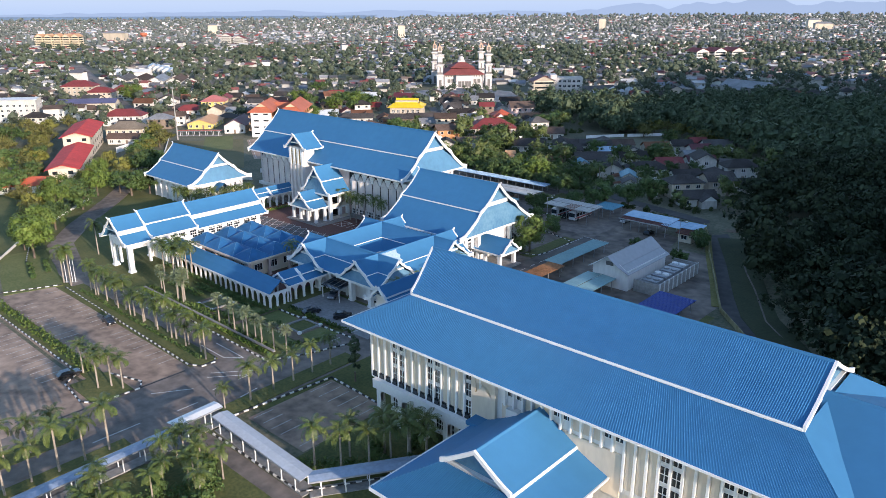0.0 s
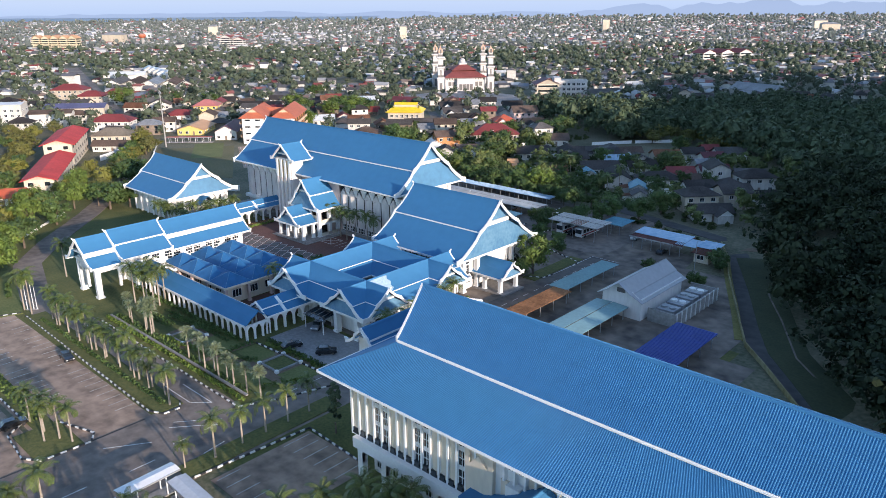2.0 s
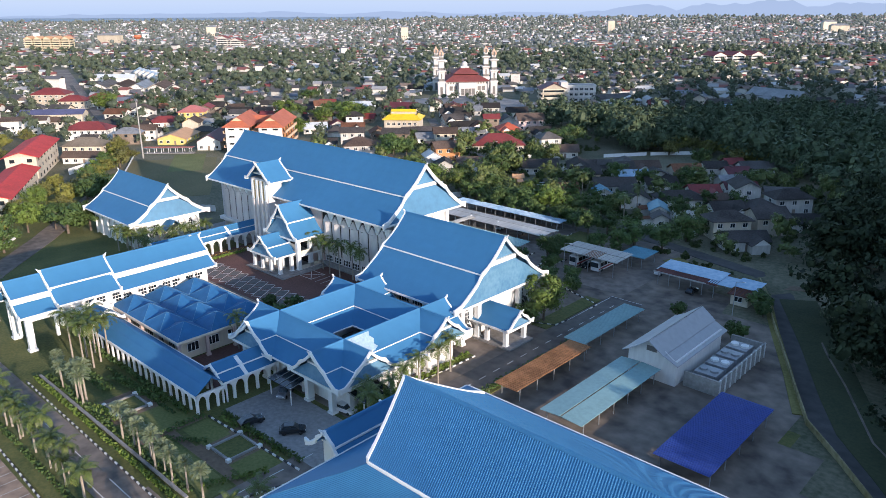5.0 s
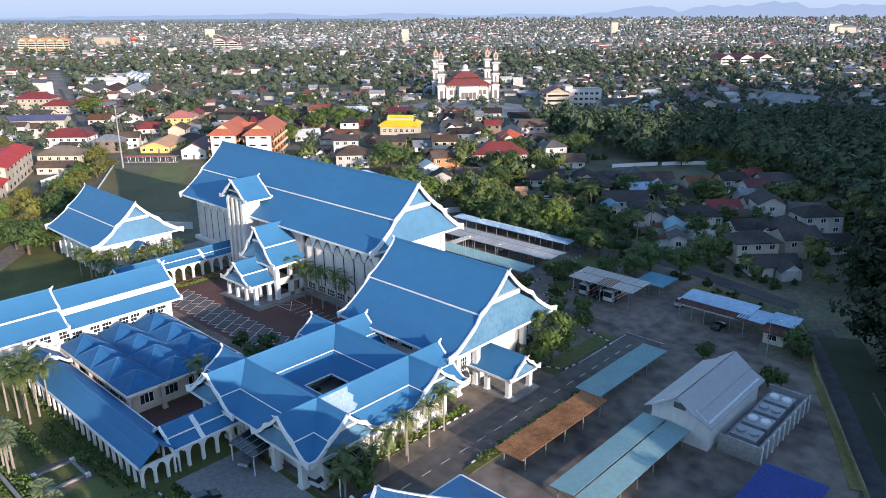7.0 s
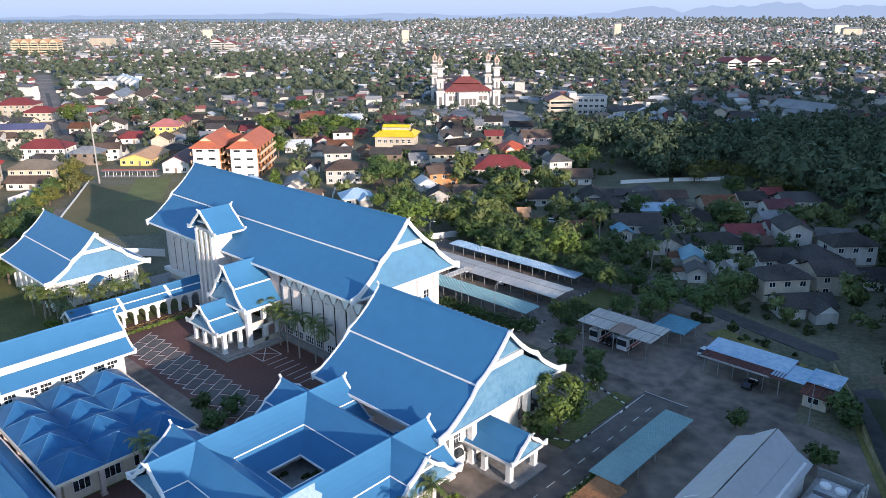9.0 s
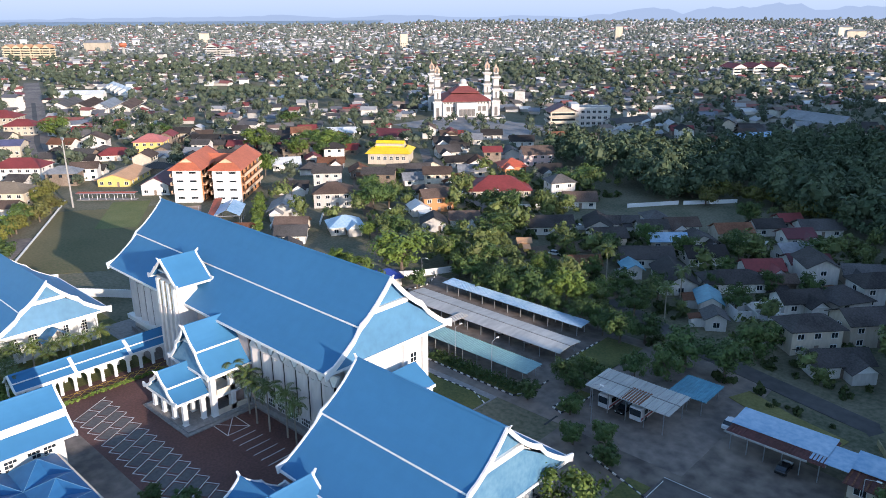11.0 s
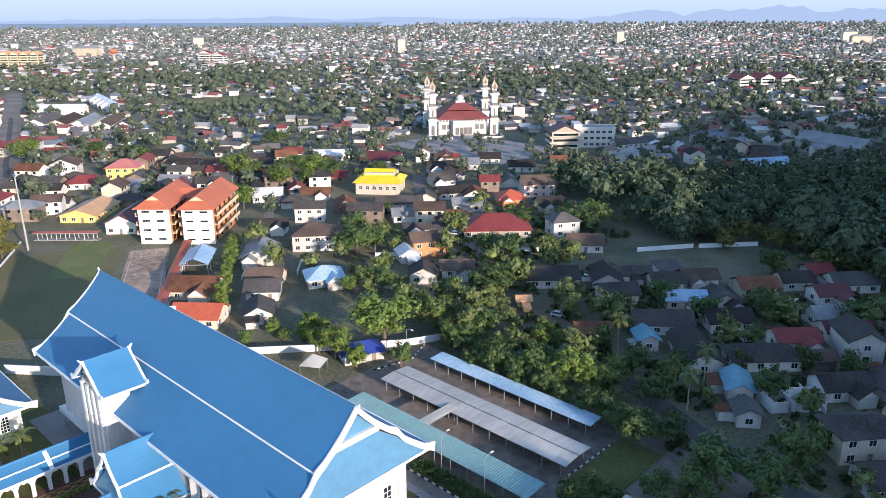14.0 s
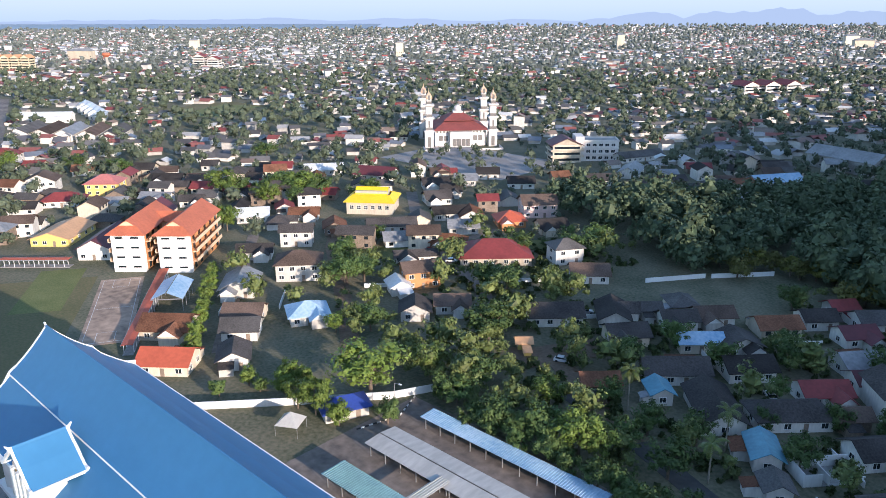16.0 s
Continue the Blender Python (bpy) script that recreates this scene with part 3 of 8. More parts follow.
def window_mesh(w, h, nx=2, ny=2):
    """A framed window that stands in the xz plane and looks along -y."""
    bm = bmesh.new()
    f = 0.09
    for i in range(nx + 1):
        x = -w / 2 + w * i / nx
        box(bm, x - f / 2, x + f / 2, -0.10, 0.0, 0, h)
    for j in range(ny + 1):
        z = h * j / ny
        box(bm, -w / 2 - f / 2, w / 2 + f / 2, -0.09, 0.0, z - f / 2, z + f / 2)
    return as_mesh(bm, "window_frame", TRIM)


def pane_mesh(w, h):
    return as_mesh(boxes((-w / 2, w / 2, -0.03, 0.02, 0, h)), "pane", GLASS)


def windows(parent, spots, w, h, nx=2, ny=2, rz=0):
    """Windows at (x, y, z of sill), each a pane with its frame under it."""
    fm, pm = window_mesh(w, h, nx, ny), pane_mesh(w, h)
    for x, y, z in spots:
        p = piece("window", pm, parent, pose(x, y, z, 0, 0, rz))
        piece("window_frame", fm, p, Matrix.Identity(4))


# office block
blk = thing("office_block", "long white office block with a ribbed blue two-tier roof", "building", "blue-roofed compound")
part("wall", boxes((-86.5, -14, 72.5, 99.5, 6.9, 16.6), (-85, -14, 75, 98, 0.0, 6.9)), WALL, blk)
part("ledge", boxes((-85.2, -64.6, 71.2, 72.6, 5.9, 7.5), (-87.4, -86.4, 74, 99, 5.9, 7.5)), TRIM, blk)
malay_roof(blk, "x", 86.2, -81.3, -21.2, 26.6, 9.3, 22.0, 16.6, 16.9, sag=0.25, ribs=0.27, hip=(9.1, 8.2), skirt=False, finial=False, barge=0.6, bandw=0.1, prow=(3.9, 0.0), eave=0.22)
hipped_end(blk, "x", 86.2, -81.3, -1, 21.6, 9.05, 16.6, 16.9, 9.1)
hipped_end(blk, "x", 86.2, -21.2, 1, 21.6, 9.05, 16.6, 16.9, 8.2)
fin = as_mesh(boxes((-0.17, 0.17, -0.22, 0.3, 7.3, 16.5)), "pilaster", TRIM)
fin_short = as_mesh(boxes((-0.15, 0.15, -0.5, 0.3, 12.6, 16.5)), "short_pilaster", TRIM)
panel = bmesh.new()
prism(panel, [(-0.6, 0.1, 7.8), (-0.45, -0.1, 7.8), (0, -0.2, 7.8), (0.45, -0.1, 7.8), (0.6, 0.1, 7.8)], (0, 0, 8.6))
panel = as_mesh(panel, "facade_panel", CREAMW)
low_panel = as_mesh(boxes((-0.7, 0.7, -0.05, 0.2, 13.0, 16.3)), "upper_panel", CREAMW)
# near-black blocks stand for the shade inside the ledge's notches
notch = as_mesh(boxes((-0.5, 0.3, -0.34, 0.1, 0.0, 0.95), (-0.62, 0.62, -0.345, 0.1, 0.0, 0.3)), "ledge_opening", GLASS)
for i in range(14):
    piece("ledge_opening", notch, blk, pose(-84.65 + 1.55 * i - 0.78, 72.4, 7.5))
wins = []
for i in range(45):
    x = -86.2 + i * 1.55
    if x > -17:
        break
    west, east = x < -62.5, x > -40
    if west or east:
        piece("pilaster", fin, blk, pose(x, 72.3, 0))
    elif x > -59:
        piece("short_pilaster", fin_short, blk, pose(x, 72.3, 0))
    pair = i % 5 in (3, 4)
    u = x + 0.78
    if west or east:
        if pair:
            wins += [(u, 72.44, z) for z in (8.3, 11.1, 13.9)]
        else:
            piece("facade_panel", panel, blk, pose(u, 72.4, 0))
    elif x > -59:
        if pair:
            wins.append((u, 72.44, 14.0))
        else:
            piece("upper_panel", low_panel, blk, pose(u, 72.45, 0))
windows(blk, wins, 1.25, 2.25, 2, 2)
for j in range(9):
    piece("pilaster", fin, blk, pose(-86.8, 75 + 2.9 * j, 0, 0, 0, -90))
part("recessed_wall", boxes((-59, -40, 72.25, 72.5, 6.0, 12.4)), CREAMW, blk)
columns(blk, [(x, 72.6) for x in (-84.8, -79.8, -74.8, -69.8, -65.2)] + [(-84.5, 84), (-84.5, 96)], 0, 5.9, 0.5)
arcade(blk, -84.8, 72.4, -64.8, 72.4, 5.0, 3.0, 5.9, 0.5, 0.5)
windows(blk, [(x, 74.95, 1.0) for x in (-83.4, -81.2, -78.4, -76.2, -73.4, -71.2, -68.6, -66.6)], 1.7, 3.0, 3, 3)
bm = bmesh.new()
prism(bm, [(-64.0, 71.9, 0), (-60.0, 71.9, 0), (-60.0, 71.9, 15.0), (-60.8, 71.9, 15.0), (-60.8, 71.9, 12.6), (-62.25, 71.9, 14.2), (-63.7, 71.9, 12.6), (-63.7, 71.9, 15.0), (-64.5, 71.9, 15.0)], (0, 0.6, 0))
part("portal_frame", bm, CREAMW, blk)
part("portal_panel", boxes((-63.9, -60.2, 72.3, 72.48, 0, 14.6)), CREAMW, blk)
part("portal_head", boxes((-64.6, -59.9, 72.1, 72.4, 14.2, 16.2)), CREAMW, blk)
part("balcony", boxes((-57.6, -55.6, 71.3, 72.4, 10.4, 12.6)), WALL, blk)
# lower eastern continuation of the block
malay_roof(blk, "x", 87.2, -21.9, 24.0, 22.1, 8.5, 19.4, 17.0, 16.5, sag=0.05, ends=(0, 1), bandw=0)
part("east_wall", boxes((-14, 22, 72.5, 99.5, 0.0, 16.4)), WALL, blk)
# front wing of the block
wing = thing("entrance_wing", "blue gabled entrance wing of the office block", "building", "blue-roofed compound")
malay_roof(wing, "y", -52.2, 58.3, 72.2, 14.6, 5.7, 11.0, 10.6, 8.5, sag=0.1, ends=(1, 0), hip=(8.0, 0), skirt=False, barge=0.8, finial=False, bandw=0.16, bands=(1,), eave=0.25)
hipped_end(wing, "y", -52.2, 58.3, -1, 10.65, 5.45, 10.6, 8.5, 8.0, ribs=0.27)
part("wall", boxes((-61.2, -43.2, 52, 71.4, 0, 8.2)), WALL, wing)
part("rear_roof", boxes((-63.5, -57.6, 69.6, 72.2, 8.5, 9.1)), BLUE, wing)
# turret at the west end
tur = thing("stair_turret", "small blue-gabled white turret", "building", "blue-roofed compound")
malay_roof(tur, "y", -93.2, 80.6, 92.5, 18.8, 1.6, 17.3, 3.4, 15.8, sag=0.1, barge=0.5, skirt=False)
part("wall", boxes((-95.6, -90.8, 82, 92, 0, 16.1)), WALL, tur)

ROOFG = mat("dark_grey_awning_sheet", (0.07, 0.072, 0.075), 0.6, 0.2, 2, 14)
# great hall
hall = thing("great_hall", "great white hall with a tall blue two-tier roof", "building", "blue-roofed compound")
malay_roof(hall, "x", 162.6, -235.1, -156.2, 29.1, 7.2, 22.4, 14.4, 16.3, sag=0.5, barge=1.5, gmat=PALEB)
HALLW = mat("dusty_pink_white_paint", (0.62, 0.575, 0.55), 0.8, 0.12, 1.5, 20, stretch=(1, 1, 0.25))
part("wall", boxes((-232.5, -158.8, 151.2, 174, 0.0, 16.6)), HALLW, hall)
part("plinth", boxes((-233, -158.3, 150.4, 175, 0.0, 1.2)), PAVE, hall)
part("stone_panel", boxes((-201.5, -182.9, 150.7, 151.3, 1.2, 15.2)), PINKW, hall)
bm = bmesh.new()
for q in (-1, 1):
    prism(bm, [(0, -0.95, 0), (q * 1.55, -0.35, 0), (q * 1.55, 0, 0), (0, 0, 0)], (0, 0, 8.9))
    prism(bm, [(0, 0, 8.9), (q * 1.55, 0, 8.9), (0, 0, 10.9)], (0, -0.6, 0))
lanc = as_mesh(bm, "lancet_panel", HALLW)
bm = bmesh.new()
prism(bm, [(-0.3, 0, 9.2), (0.3, 0, 9.2), (1.35, 0, 11.4), (-1.35, 0, 11.4)], (0, -0.5, 0))
spand = as_mesh(bm, "spandrel", TRIM)
# near-black sheet behind the lancets stands for the shade in their gaps
DARKIN = mat("recess_shade_black", (0.035, 0.033, 0.032), 0.9, 0.2, 2, 20, spec=0.1)
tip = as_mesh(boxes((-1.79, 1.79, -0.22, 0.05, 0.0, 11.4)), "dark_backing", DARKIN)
for x0, n, zb, dx_ in ((-181.0, 7, 3.4, 3.57), (-229.6, 6, 4.6, 3.3)):
    for i in range(n):
        x = x0 + i * dx_
        piece("lancet_panel", lanc, hall, pose(x, 151.2, zb) @ Matrix.Diagonal((dx_ / 3.57, 1, 1, 1)))
        piece("spandrel", spand, hall, pose(x + dx_ / 2, 151.2, zb) @ Matrix.Diagonal((dx_ / 3.57, 1, 1, 1)))
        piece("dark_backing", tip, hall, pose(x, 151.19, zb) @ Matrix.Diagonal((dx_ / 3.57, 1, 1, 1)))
part("frieze", boxes((-232.8, -158.5, 150.6, 151.2, 15.2, 16.7)), TRIM, hall)
part("floor_band", boxes((-232.8, -211, 149.8, 151.2, 3.6, 4.6)), TRIM, hall)
windows(hall, [(-181.0 + 3.57 * i, 151.1, 1.4) for i in range(7)], 2.6, 1.6, 4, 2)
part("gable_wall", boxes((-158.8, -157.8, 154, 171, 0, 15.5)), WALL, hall)
columns(hall, [(-157.5, y) for y in (153.6, 158.4, 166.6, 171.4)], 0, 15.4, 0.42)
windows(hall, [(-157.75, y, 9.6) for y in (155.9, 169.1)], 1.5, 2.8, 2, 3, 90)
# stair tower on the hall
tower = thing("stair_tower", "cream stair tower with a small blue gabled roof", "tower", "blue-roofed compound")
malay_roof(tower, "y", -204.9, 146.3, 153.6, 25.1, 2.7, 22.7, 5.5, 20.4, sag=0.1, barge=0.7, skirt=False, bandw=0)
part("wall", boxes((-208.7, -201.1, 146.9, 151.4, 0, 20.8)), HALLW, tower)
fin2 = as_mesh(boxes((-0.45, 0.45, -0.5, 0.0, 1.0, 14.8)), "fin", HALLW)
fin3 = as_mesh(boxes((-0.42, 0.42, -0.5, 0.0, 14.9, 20.4)), "upper_fin", TRIM)
ochre = as_mesh(boxes((-0.5, 0.5, -0.12, 0.0, 14.9, 20.2)), "ochre_panel", mat("ochre_render", (0.40, 0.28, 0.13), 0.8, 0.2, 2, 20))
for i in range(4):
    piece("fin", fin2, tower, pose(-208.0 + 2.05 * i, 146.9, 0))
    piece("upper_fin", fin3, tower, pose(-208.0 + 2.05 * i, 146.9, 0))
    if i < 3:
        piece("ochre_panel", ochre, tower, pose(-206.98 + 2.05 * i, 146.9, 0))
# portico of the hall, two stepped gables
por = thing("portico", "blue stepped-gable portico on white columns", "portico", "blue-roofed compound")
malay_roof(por, "y", -189.4, 141.8, 151, 17.0, 3.4, 12.9, 6.8, 8.8, sag=0.4, barge=0.8)
malay_roof(por, "y", -190.2, 136.2, 143, 9.6, 2.7, 7.2, 5.8, 4.9, sag=0.3, barge=0.7)
columns(por, [(x, y) for x in (-195.0, -183.6) for y in (143, 146.8, 150)], 0, 8.6, 0.5)
columns(por, [(x, y) for x in (-195.6, -192.0, -188.2, -184.4) for y in (137.6, 141.2)], 0, 4.9, 0.4)
part("floor_slab", boxes((-195.6, -183.0, 142.6, 150.6, 3.9, 4.4)), TRIM, por)
part("upper_slab", boxes((-195.6, -183.0, 142.6, 150.6, 7.9, 8.4)), TRIM, por)
for q in ((-183.3, -183.1, 143.4, 150.4, 4.4, 5.5), (-183.3, -183.1, 143.4, 150.4, 0.45, 1.5), (-195.5, -183.0, 142.7, 142.9, 4.4, 5.4)):
    part("parapet", boxes(q), CREAMW, por)
part("step", boxes((-197.7, -181.0, 135.9, 150.6, 0, 0.25), (-197.0, -181.8, 136.6, 150.5, 0.25, 0.45)), PAVE, por)
part("back_wall", boxes((-194, -184.9, 148.2, 150.6, 0.45, 7.9)), PINKW, por)
# dark sheets on the back wall stand for shade within the portico
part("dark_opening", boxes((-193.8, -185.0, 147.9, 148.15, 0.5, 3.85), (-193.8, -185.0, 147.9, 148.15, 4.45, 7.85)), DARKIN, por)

# pavilion
pav = thing("pavilion", "white pavilion under a blue two-tier gable roof", "building", "blue-roofed compound")
malay_roof(pav, "x", 133.1, -261.4, -231.2, 17.4, 5.8, 12.2, 12.2, 7.7, sag=0.4, barge=1.4, gmat=PALEB)
part("wall", boxes((-258.6, -234.2, 123, 143.2, 0, 8.0)), WALL, pav)
arcade(pav, -258.4, 122.6, -234, 122.6, 4.0, 0, 7.6)
arcade(pav, -233.6, 123, -233.6, 143.2, 4.0, 0, 7.6)
windows(pav, [(-234.15, y, 2.4) for y in (126, 130, 136, 140)], 2.2, 3.2, 4, 5, 90)
part("porch_roof", (lambda b: (band(b, [(-233, 133, 7.0), (-228.5, 133, 7.4)], [(-233, 130, 4.6), (-228.5, 130, 4.6)], 0.15), band(b, [(-233, 133, 7.0), (-228.5, 133, 7.4)], [(-233, 136, 4.6), (-228.5, 136, 4.6)], 0.15), b)[-1])(bmesh.new()), BLUE, pav)

# gatehouse, three stepped lengths of roof
gate = thing("gatehouse", "long white gatehouse with stepped blue roofs", "building", "blue-roofed compound")
for a0, a1, dz in ((75.8, 83.2, 0.0), (83.2, 96.0, 0.55), (96.0, 118.6, 0.0)):
    malay_roof(gate, "y", -189.6, a0, a1, 14.2 + dz, 3.4, 11.3 + dz, 6.8, 8.2 + dz, sag=0.2, barge=0.7, skirt=False, bandw=0.1 if dz else 1.0)
part("wall", boxes((-194.4, -184.6, 88, 117.4, 0, 9.0), (-194.4, -184.6, 77.4, 88, 6.3, 9.0)), WALL, gate)
columns(gate, [(x, y) for x in (-194, -185) for y in (77.8, 87.6)], 0, 8.6, 0.6)
arcade(gate, -184.5, 77.8, -184.5, 88, 5.0, 2.0, 8.8, 0.6)
arcade(gate, -194.6, 77.4, -184.4, 77.4, 5.0, 2.0, 8.8, 0.6)
# dark boxes set on the wall stand for the shade in its vent holes
hole = as_mesh(boxes((-0.27, 0.27, -0.05, 0.1, 0, 0.56)), "vent_block", GLASS)
for i in range(5):
    for side in (-1, 1):
        for c in range(3):
            for r in range(4 - c):
                piece("vent_block", hole, gate, pose(-184.6, 91.2 + 5.7 * i + side * (0.55 + 0.62 * c), 7.0 - 0.72 * r, 0, 0, 90))

# connecting gallery from gatehouse to hall
gal = thing("gallery", "covered gallery with blue stepped roofs and white arches", "gallery", "blue-roofed compound")
for a0, a1 in ((119, 130), (130, 141), (141, 151)):
    malay_roof(gal, "y", -215.5, a0, a1, 6.4, 1.6, 5.3, 3.2, 4.1, sag=0.1, barge=0.4, skirt=False, finial=False, bandw=0.12, drop=0.1)
arcade(gal, -212.9, 119, -212.9, 151, 2.7, 0, 4.1)
arcade(gal, -218.1, 119, -218.1, 151, 2.7, 0, 4.1)

# mid hall
mid = thing("assembly_hall", "white assembly hall under a broad blue two-tier roof", "building", "blue-roofed compound")
malay_roof(mid, "x", 149.9, -150.2, -121.2, 20.8, 7.4, 14.6, 15.4, 8.7, sag=0.6, barge=1.1)
part("wall", boxes((-148, -123.6, 137, 163, 0, 9.3)), WALL, mid)
bm = bmesh.new()
prism(bm, [(-124.2, 137, 9.2), (-124.2, 163, 9.2), (-124.2, 156.5, 13.8), (-124.2, 143.3, 13.8)], (0.5, 0, 0))
part("gable_wall", bm, WALL, mid)
windows(mid, [(-123.55, y, 3.6) for y in (140.2, 158.5)], 2.6, 2.6, 5, 3, 90)
columns(mid, [(-122.6, y) for y in (138, 143.2, 157, 162)], 0, 8.8, 0.5)
windows(mid, [(x, 136.95, 6.0) for x in (-146, -142, -138, -134, -130, -126)], 3.0, 1.6, 4, 1)
for name_, rad, z0, out, m_ in (("fanlight", 1.3, 6.5, 0.06, GLASS), ("fan_hood", 1.65, 6.9, 0.35, TRIM), ("door_arch", 2.3, 1.6, 0.06, GLASS), ("arched_awning", 2.5, 2.2, 0.7, ROOFG)):
    for y in (140.2, 158.5):
        bm = bmesh.new()
        rim = [(math.cos(math.pi * k / 10), math.sin(math.pi * k / 10)) for k in range(11)]
        if name_ in ("fanlight", "door_arch"):
            prism(bm, [(-123.6, y + rad * c, z0 + 0.9 * rad * s) for c, s in rim], (out, 0, 0))
        else:
            for (c0, s0), (c1, s1) in zip(rim, rim[1:]):
                prism(bm, [(-123.6, y + rad * c, z0 + rad * s) for c, s in ((c0, s0), (c1, s1), (c1 * 0.9, s1 * 0.9), (c0 * 0.9, s0 * 0.9))], (out, 0, 0))
        part(name_, bm, m_, mid)
pp = thing("porch", "blue-roofed porch on white columns", "porch", "blue-roofed compound")
malay_roof(pp, "x", 146.2, -123.5, -114.0, 7.5, 2.0, 5.8, 4.0, 4.2, sag=0.2, barge=0.6, bandw=0)
columns(pp, [(x, y) for x in (-120, -115.2) for y in (143.2, 149.2)], 0, 4.4, 0.42)
part("step", boxes((-122.8, -113.4, 142.2, 150.2, 0, 0.4)), PAVE, pp)

# administration building round a small court
adm = thing("administration_building", "white two-storey offices with crossing blue gable roofs round a court", "building", "blue-roofed compound")
for c in (109.2, 128.2):
    malay_roof(adm, "x", c, -150.2, -117.8, 10.7, 3.4, 8.0, 6.6, 5.6, sag=0.25, barge=0.8, bandw=0.1, drop=0.05, eave=0.18)
for c in (-143.6, -124.6):
    malay_roof(adm, "y", c, 102.2, 135.2, 10.7, 3.4, 8.0, 6.6, 5.6, sag=0.25, barge=0.8, bandw=0.1, drop=0.05, eave=0.18)
part("wall", boxes((-148, -120, 105.5, 112, 0, 6), (-148, -120, 125.5, 132, 0, 6), (-147, -140, 112, 125.5, 0, 6), (-128, -121, 112, 125.5, 0, 6)), WALL, adm)
part("court_floor", boxes((-140, -128, 112, 125.5, 0.0, 2.6)), CONC, adm)
columns(adm, [(-127.8, 103.4), (-121.2, 103.4), (-119.6, 106), (-119.6, 112), (-119.6, 125), (-119.6, 131), (-147, 103.4), (-140.5, 103.4)], 0, 6, 0.5)
arcade(adm, -140, 104.6, -128, 104.6, 3.0, 0, 5.8)
arcade(adm, -119.2, 113, -119.2, 125, 3.0, 0, 5.8)
windows(adm, [(x, 105.45, 3.4) for x in (-145.5, -142, -138, -134, -130, -126, -122.5)], 1.8, 1.5, 3, 2)
windows(adm, [(-119.95, y, 3.4) for y in (107.5, 110, 114, 118, 122, 127, 130)], 1.6, 1.5, 3, 2, 90)
# irregular pale patch on the upper east slope
PATCH = mat("pale_patch_sheet", (0.33, 0.46, 0.56), 0.6, 0.2, 4, 30)
bm = bmesh.new()
lp = lambda y, d: (-124.6 + d, y, 10.7 + (8.0 - 10.7) * d / 3.4 - 0.25 * 4 * (d / 3.4) * (1 - d / 3.4) + 0.06)
west = [(109.6, 0.12), (109.9, 0.8), (110.1, 1.4), (111.0, 2.1), (111.6, 2.7), (112.4, 3.2)]
east = [(114.9, 0.12), (114.4, 0.8), (115.0, 1.4), (114.3, 2.1), (114.7, 2.7), (113.6, 3.2)]
rows_sheet(bm, [[lp(*a), lp(*b)] for a, b in zip(west, east)], 0.03)
part("bleached_patch", bm, PATCH, adm, "pale whitish patch of roof sheet")
# prayer hall with rows of small pyramid roofs
sur = thing("prayer_hall", "low hall roofed with rows of small blue pyramids", "building", "blue-roofed compound")
part("wall", boxes((-182.5, -158.5, 96, 114.6, 0, 4.4)), CREAMW, sur)
part("eave_board", boxes((-185, -156.4, 94.2, 116.2, 4.5, 4.95)), CREAMW, sur)
dx, dy = 28.2 / 4, 21.4 / 3
DEEPB = mat("deep_blue_sheet", (0.032, 0.13, 0.285), 0.5, 0.16, 0.6, 8, bump=0.02, spec=0.14)


def pyramid_bay(w0, w1):
    """One pyramid of a roof strip, open to its neighbours by a low saddle at either end."""
    b = bmesh.new()
    a, c = dx / 2, dy / 2
    pts = [(-a, -c, 0), (a, -c, 0), (a, c, 0), (-a, c, 0), (a, 0, w1), (-a, 0, w0), (0, 0, 2.3)]
    v = [b.verts.new(p) for p in pts]
    for f in ((0, 1, 6), (1, 4, 6), (4, 2, 6), (2, 3, 6), (3, 5, 6), (5, 0, 6), (5, 3, 2, 4, 1, 0)):
        b.faces.new([v[k] for k in f])
    return as_mesh(b, "pyramid_roof", DEEPB)


caps = bmesh.new()
for sx in (-1, 1):
    for sy in (-1, 1):
        tube(caps, (sx * dx / 2, sy * dy / 2, 0.02), (0, 0, 2.32), 0.04, 0.04, 5)
caps = as_mesh(caps, "hip_cap", PALEB)
bays_ = [pyramid_bay(0.02, 1.1), pyramid_bay(1.1, 1.1), pyramid_bay(1.1, 1.1), pyramid_bay(1.1, 0.02)]
for i in range(4):
    for j in range(3):
        p = piece("pyramid_roof", bays_[i], sur, pose(-185 + 0.2 + dx * (i + 0.5), 94.5 + dy * (j + 0.5), 4.96))
        piece("hip_cap", caps, p, Matrix.Identity(4))
windows(sur, [(x, 95.95, 1.4) for x in (-180, -175.5, -171, -166.5, -162)], 2.4, 1.8, 3, 1)
windows(sur, [(-158.45, y, 1.4) for y in (98.5, 103, 107.5, 112)], 2.4, 1.8, 3, 1, 90)
columns(sur, [(-156.9, y) for y in (94.8, 100.8, 107, 113)] + [(x, 94.8) for x in (-184, -178, -172, -165)], 0, 4.4, 0.3, material=PINKW)
# front arcade
arc = thing("front_arcade", "long low blue-roofed arcade with white pointed arches", "arcade", "blue-roofed compound")
malay_roof(arc, "x", 90.6, -178.5, -137.6, 6.0, 1.6, 4.9, 3.4, 3.6, sag=0.1, ends=(0, 0), bandw=0)
for a0, a1, dz in ((-184, -178.5, 0.7), (-189, -184, 1.6)):
    malay_roof(arc, "x", 90.6, a0, a1, 6.0 + dz, 1.6, 4.9 + dz, 3.4, 3.6 + dz, sag=0.1, barge=0.5, skirt=False, bandw=0)
arcade(arc, -184, 87.6, -138, 87.6, 2.3, 0, 3.5, 0.35, 0.22)
